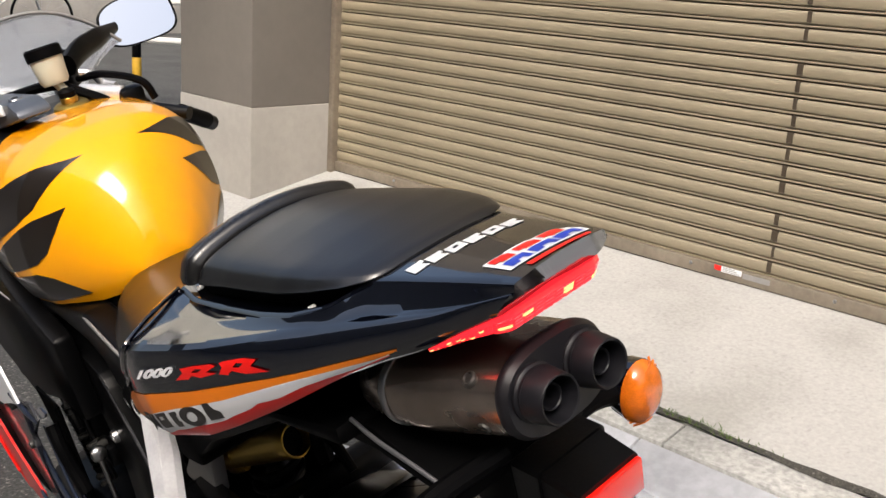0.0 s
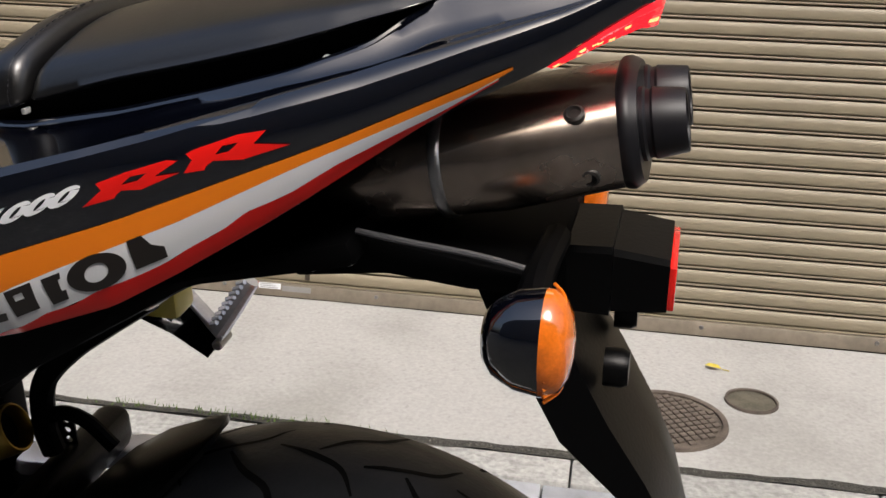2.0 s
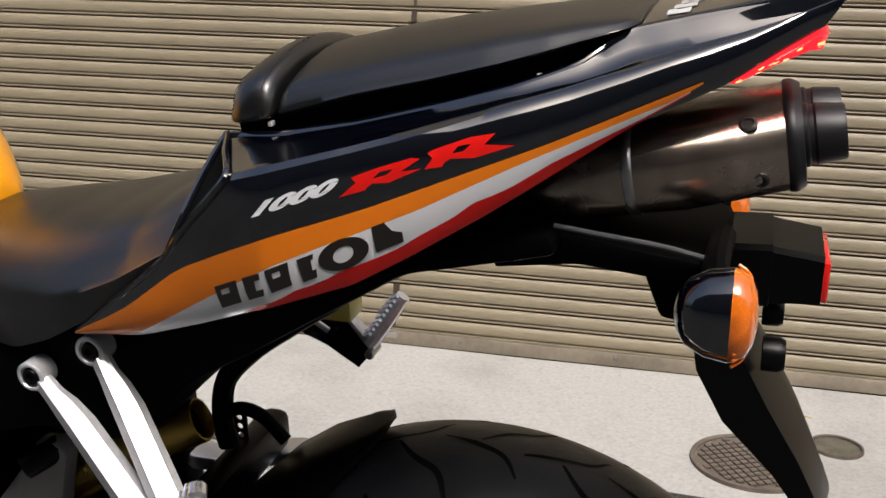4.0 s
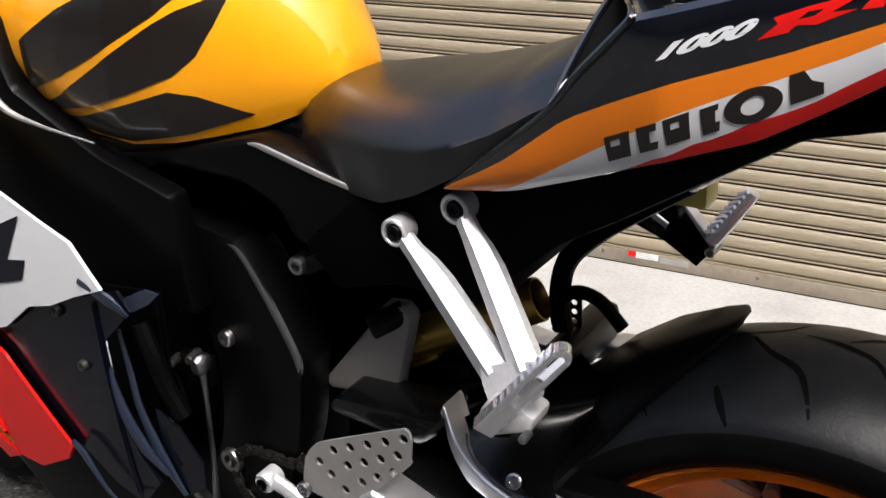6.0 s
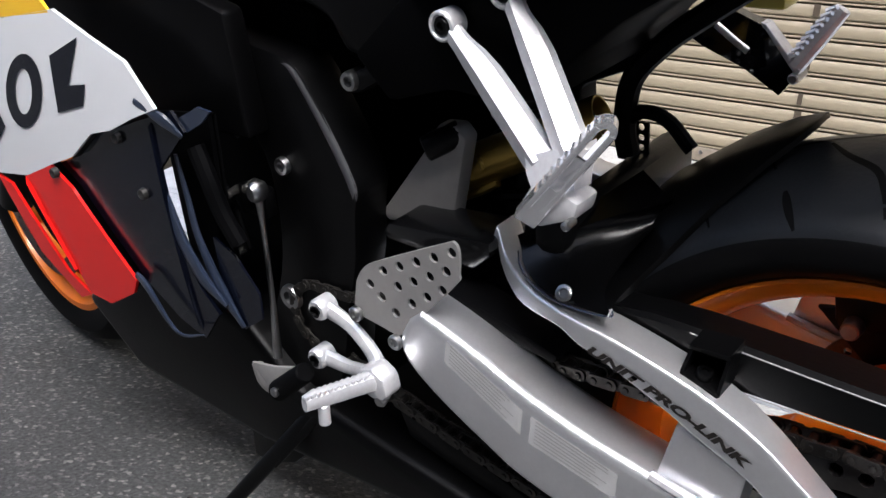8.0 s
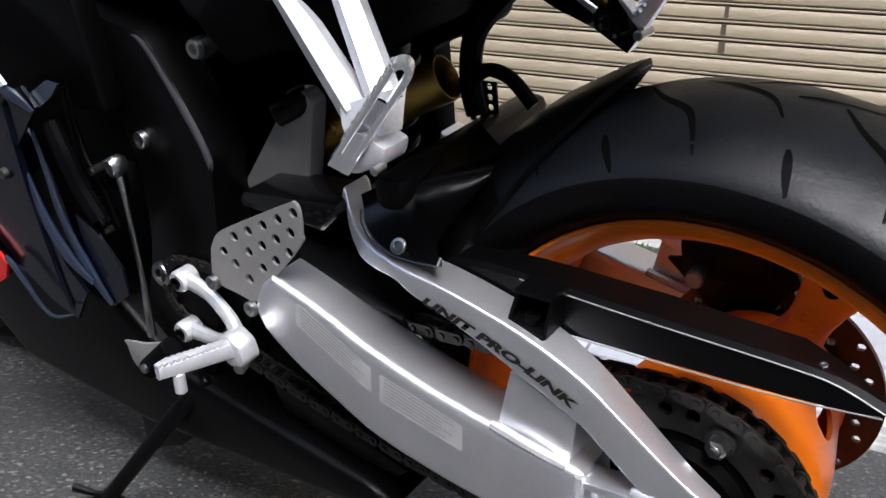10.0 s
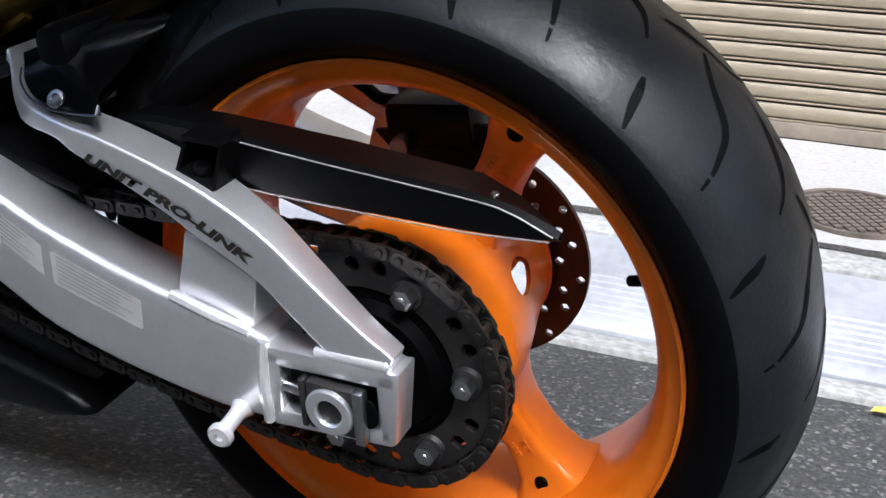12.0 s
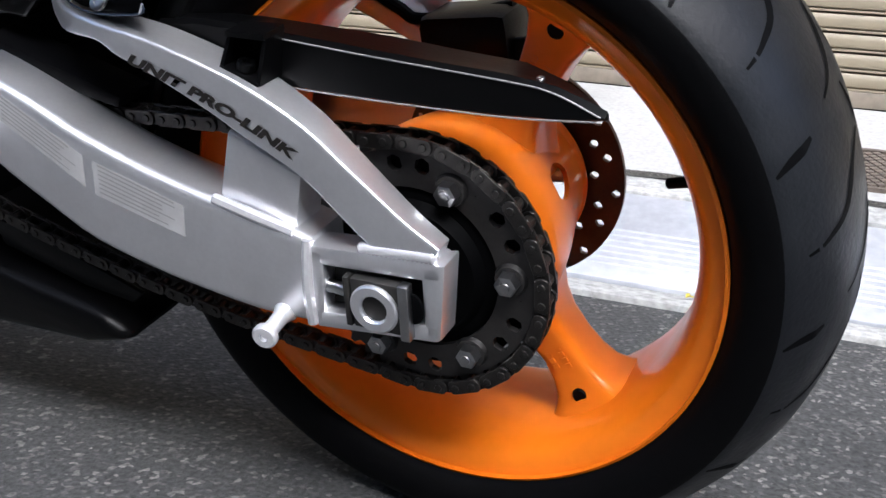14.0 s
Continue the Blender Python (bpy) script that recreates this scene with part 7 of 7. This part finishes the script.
for x, z in ((-0.765, 0.266), (-0.738, 0.206), (-0.895, 0.205)):
    finish("screw", lathe([(0, -0.002), (0.003, -0.002), (0.004, -0.003), (0.006, -0.0025), (0.007, 0.004)], 16, m=Matrix.Translation((x, fair_y(x, z) + (0.009 if x > -0.8 else -0.003), z))), PIT, fair)
duct_gap = finish("air_duct_trim", tube([(-0.812, -0.17, 0.545), (-0.828, -0.178, 0.505), (-0.815, -0.176, 0.478), (-0.77, -0.168, 0.462), (-0.70, -0.162, 0.451)], [0.003, 0.005, 0.004, 0.002, 0.001], 8, 30), ALU_GREY, bike)
# wiring and fittings in the gap behind the fairing
loom = finish("wire_loom", tube([(-0.735, -0.140, 0.2434), (-0.7124, -0.140, 0.2203), (-0.7017, -0.140, 0.1874), (-0.696, -0.140, 0.1526), (-0.688, -0.138, 0.1252)], 0.0085, 10, 40), RUBBER, bike)
for i in range(14):
    p = Vector((-0.728, -0.140, 0.236)).lerp(Vector((-0.692, -0.140, 0.140)), i / 13) + Vector((0.010 * math.sin(math.pi * i / 13), 0, 0.004))
    finish("ring", lathe([(0.0080, -0.0016), (0.0102, -0.0008), (0.0102, 0.0008), (0.0080, 0.0016)], 14, m=along(p, p + Vector((0.012, 0, -0.096)))), FRAME, loom)
finish("wire_loom", tube([(-0.715, -0.125, 0.250), (-0.700, -0.130, 0.205), (-0.682, -0.130, 0.165), (-0.676, -0.128, 0.120)], 0.005), FRAME, bike)
for (x, z), r in (((-0.690, 0.128), 0.007), ((-0.683, 0.118), 0.005), ((-0.702, 0.198), 0.005), ((-0.672, 0.195), 0.006), ((-0.640, 0.208), 0.007)):
    finish("coolant_fitting", rod((x, -0.128, z), (x + 0.006, -0.150, z + 0.002), r, r * 0.8, 12), PIT, bike)
finish("coupler", box((-0.668, -0.135, 0.170), (-0.622, -0.118, 0.205), 0.005), FRAME, bike)
finish("cable_clip", tube([(-0.6815, -0.140, 0.2838), (-0.6555, -0.140, 0.2788), (-0.6409, -0.140, 0.2652)], 0.0022, 6), STEEL, bike)

# front wheel
FW = Vector((-1.40, 0.06, -0.012))
fm = Matrix.Translation(FW) @ Matrix.Rotation(radians(-8), 4, "Z")
fw = finish("front_wheel", lathe([(0.228, -0.050), (0.228, -0.046), (0.214, -0.042), (0.196, -0.02), (0.193, 0.0), (0.196, 0.02), (0.214, 0.042), (0.228, 0.046), (0.228, 0.050), (0.214, 0.050), (0.202, 0.02), (0.202, -0.02), (0.214, -0.050)], 72, closed=True, m=fm), RIM, bike, "orange front wheel")
finish("tyre", lathe([(0.222, -0.048), (0.24, -0.058), (0.262, -0.060), (0.282, -0.046), (0.294, -0.024), (0.298, 0), (0.294, 0.024), (0.282, 0.046), (0.262, 0.060), (0.24, 0.058), (0.222, 0.048)], 72, m=fm), TYRE, fw)
cells = []
for k in range(36):
    a0, a1 = 2 * math.pi * k / 36, 2 * math.pi * (k + 1) / 36
    am, r0, r1 = (a0 + a1) / 2, 0.125, 0.155
    rm = (r0 + r1) / 2
    def at(r, a):
        return Vector((r * math.cos(a), -0.062, r * math.sin(a)))
    outer = [at(r0, a0), at(rm, a0), at(r1, a0), at(r1, am), at(r1, a1), at(rm, a1), at(r0, a1), at(r0, am)]
    c = at(r0 + 0.008 + 0.007 * (k % 3), am)
    cells.append(([fm @ p for p in outer], [fm @ (c + (p - at(rm, am)).normalized() * 0.0035) for p in outer], fm.to_3x3() @ Vector((0, 1, 0))))
holed(cells, 0.005, "brake_disc", DISC, fw)
for k in range(3):
    a = radians(90 + 120 * k)
    finish("spoke", tube([fm @ Vector((0.04 * math.cos(a), 0, 0.04 * math.sin(a))), fm @ Vector((0.12 * math.cos(a), 0, 0.12 * math.sin(a))), fm @ Vector((0.197 * math.cos(a), 0, 0.197 * math.sin(a)))], [0.03, 0.022, 0.03], 12), RIM, fw)
finish("hub", lathe([(0, -0.055), (0.035, -0.055), (0.04, -0.03), (0.04, 0.03), (0.035, 0.055), (0, 0.055)], 24, m=fm), RIM, fw)
for s in (-0.095, 0.095):
    finish("fork_leg", tube([(-1.40, 0.06 + s, -0.012), (-1.22, 0.06 + s, 0.38), (-1.08, 0.05 + s, 0.66)], [0.028, 0.026, 0.024], 16), FRAME, bike)
finish("front_mudguard", rings([[(FW.x + 0.312 * math.cos(a), FW.y + y, FW.z + 0.312 * math.sin(a) - 1.6 * abs(y) ** 1.6) for y in (-0.065, -0.05, -0.02, 0.02, 0.05, 0.065)] for a in np.linspace(radians(15), radians(150), 20)], closed=False, caps=False), GLOSS, bike)
# nose and windscreen
finish("nose_fairing", rings([[(x, 0.06 + w * math.cos(t), z + h * math.sin(t)) for t in (2 * math.pi * k / 24 for k in range(24))] for x, w, h, z in ((-1.62, 0.03, 0.03, 0.36), (-1.55, 0.12, 0.09, 0.38), (-1.42, 0.19, 0.15, 0.42), (-1.25, 0.21, 0.15, 0.42), (-1.12, 0.20, 0.12, 0.42))]), WHITE, bike, "white nose fairing")
sc = rings([[(x, 0.06 + 0.165 * t, z - 0.09 * abs(t) ** 2.2) for t in np.linspace(-1, 1, 41)] for x, z in [(p.x, p.z) for p in smooth_line([(-1.36, 0, 0.58), (-1.25, 0, 0.645), (-1.14, 0, 0.705), (-1.05, 0, 0.745), (-1.0, 0, 0.762)], 24)]], closed=False, caps=False)
bmesh.ops.solidify(sc, geom=sc.faces[:], thickness=0.003)
screen = finish("windscreen", sc, SCREEN, bike, "clear curved windscreen", angle=80)
screen.visible_shadow = False
finish("screen_edge", tube([(-1.0, 0.06 + 0.165 * t, 0.7625 - 0.09 * abs(t) ** 2.2) for t in np.linspace(-1, 1, 17)], 0.003, 8, 40), ALU_GREY, screen, "pale polished screen edge")

# clamps, bars, controls and mirror
clamp = finish("fork_clamp", prism([(-0.99, 0.60), (-0.86, 0.637), (-0.745, 0.668), (-0.752, 0.679), (-0.781, 0.687), (-0.90, 0.672), (-0.979, 0.66)], -0.05, 0.0, 0.006), CLAMP, bike, "blue-grey fork clamp with pinch bolts")
finish("clamp_plate", prism([(-0.93, 0.640), (-0.80, 0.668), (-0.805, 0.684), (-0.935, 0.660)], -0.056, -0.049, 0.002), WHITE, clamp)
for x, z in ((-0.80, 0.682), (-0.90, 0.668)):
    bolt((x, -0.03, z), (0.1, 0, 1), 0.010, "pinch_bolt", clamp, STEEL, 0.006)
nut = finish("steering_nut", lathe([(0, 0.022), (0.010, 0.022), (0.013, 0.018), (0.013, 0.010), (0.022, 0.009), (0.026, 0.006), (0.027, 0.0)], 24, m=Matrix.Translation((-0.815, 0.048, 0.642)) @ Matrix.Rotation(radians(90), 4, "X")), GOLD, bike, "gold steering stem nut")
finish("nut_cap", lathe([(0, 0.030), (0.010, 0.030), (0.0125, 0.027), (0.0125, 0.014)], 20, m=Matrix.Translation((-0.815, 0.048, 0.642)) @ Matrix.Rotation(radians(90), 4, "X")), RUBBER, nut)
yoke = finish("top_yoke", prism([(-1.10, 0.53), (-0.80, 0.60), (-0.78, 0.622), (-0.82, 0.632), (-0.95, 0.625), (-1.10, 0.60)], -0.10, 0.16, 0.008), FRAME, bike, "black top yoke")
finish("cable", tube([(-0.95, 0.0, 0.655), (-0.88, 0.05, 0.668), (-0.83, 0.08, 0.652), (-0.80, 0.12, 0.620)], 0.008, 8), RUBBER, bike)
finish("cable", tube([(-0.90, 0.10, 0.660), (-0.84, 0.12, 0.668), (-0.78, 0.15, 0.655), (-0.77, 0.16, 0.625)], 0.006, 8), RUBBER, bike)
bar = finish("handlebar", tube([(-0.90, 0.10, 0.61), (-0.83, 0.15, 0.605), (-0.756, 0.20, 0.587)], 0.011, 12), FRAME, bike, "black right handlebar")
finish("grip", rod((-0.766, 0.19, 0.592), (-0.802, 0.245, 0.551), 0.0125, 0.0135), RUBBER, bar)
finish("bar_end", rod((-0.801, 0.244, 0.552), (-0.812, 0.258, 0.540), 0.0125), FRAME, bar)
ctrl = finish("brake_master", rod((-0.86, 0.085, 0.648), (-0.80, 0.125, 0.640), 0.014, 0.012), ALU_CAST, bike, "silver brake master cylinder")
finish("brake_lever", tube([(-0.888, 0.10, 0.672), (-0.88, 0.115, 0.665), (-0.885, 0.13, 0.645), (-0.86, 0.14, 0.640)], 0.006, 8), ALU_CAST, ctrl)
finish("switchgear", box((-0.82, 0.115, 0.612), (-0.785, 0.155, 0.648), 0.008), FRAME, ctrl)
rv = finish("brake_reservoir", lathe([(0, 0.0), (0.018, 0.0), (0.0215, 0.006), (0.025, 0.040), (0, 0.040)], 24, m=along((-0.853, 0.05, 0.674), (-0.868, 0.05, 0.74))), RESV, bike, "pale translucent brake fluid reservoir")
finish("lid", lathe([(0, 0.018), (0.025, 0.018), (0.0275, 0.015), (0.0275, 0.0), (0, 0.0)], 24, m=along((-0.862, 0.05, 0.713), (-0.877, 0.05, 0.779))), RUBBER, rv)
finish("hose", tube([(-0.853, 0.05, 0.676), (-0.845, 0.06, 0.660), (-0.84, 0.085, 0.650)], 0.007), RESV, rv)
stem = finish("mirror_stem", tube([(-0.918, 0.098, 0.680), (-0.945, 0.13, 0.690), (-0.985, 0.18, 0.692), (-1.035, 0.235, 0.690)], [0.019, 0.021, 0.019, 0.010], 12, flat=0.7), PLASTIC, bike, "black mirror stem")
mc, mu = Vector((-1.05, 0.285, 0.690)), Vector((0.15, 0.98, 0.08)).normalized()
mn = Vector((0.90, -0.40, 0.25))
mn = (mn - mu * mn.dot(mu)).normalized()
mv = mn.cross(mu)


def mirror_ring(scale, off):
    out = []
    for k in range(28):
        t = 2 * math.pi * k / 28
        c, s = math.cos(t), math.sin(t)
        out.append(mc + mu * (0.066 * scale * math.copysign(abs(c) ** 0.6, c)) + mv * (0.041 * scale * math.copysign(abs(s) ** 0.6, s) * (1 + 0.12 * c)) + mn * off)
    return out


mir = finish("mirror", rings([mirror_ring(0.5, -0.03), mirror_ring(0.85, -0.022), mirror_ring(1.04, -0.006), mirror_ring(1.05, 0.002), mirror_ring(0.99, 0.003)]), FRAME, bike, "rear-view mirror in a black shell")
finish("mirror_glass", rings([mirror_ring(0.985, 0.001), mirror_ring(0.98, 0.0038)]), MIRROR, mir)

# side stand and lower chain shield
st = finish("side_stand", tube([(-0.585, -0.12, -0.06), (-0.63, -0.155, -0.115), (-0.70, -0.205, -0.205), (-0.722, -0.216, -0.232)], [0.013, 0.011, 0.010, 0.010], 12), FRAME, bike, "black side stand propped on the road")
finish("foot", box((-0.745, -0.245, -0.241), (-0.695, -0.20, -0.231), 0.003), FRAME, st)
finish("tang", tube([(-0.712, -0.212, -0.222), (-0.735, -0.222, -0.222), (-0.762, -0.232, -0.216)], [0.005, 0.004, 0.006], 8), FRAME, st)
finish("stand_spring", rod((-0.575, -0.13, -0.055), (-0.650, -0.172, -0.150), 0.006), FRAME, st)
finish("chain_slider", prism([(-0.40, 0.160), (-0.30, 0.132), (-0.255, 0.118), (-0.26, 0.108), (-0.31, 0.118), (-0.40, 0.145)], -0.135, -0.095, 0.003), RUBBER, bike)
bolt((-0.331, -0.143, 0.108), (0, -0.5, 0.8), 0.014, "slider_bolt", bike, RUBBER, 0.014)
finish("chain_shield", prism([(-0.47, -0.03), (-0.40, -0.045), (-0.33, -0.068), (-0.29, -0.082), (-0.305, -0.095), (-0.36, -0.088), (-0.46, -0.06)], -0.125, -0.119, 0.002), PLASTIC, bike)
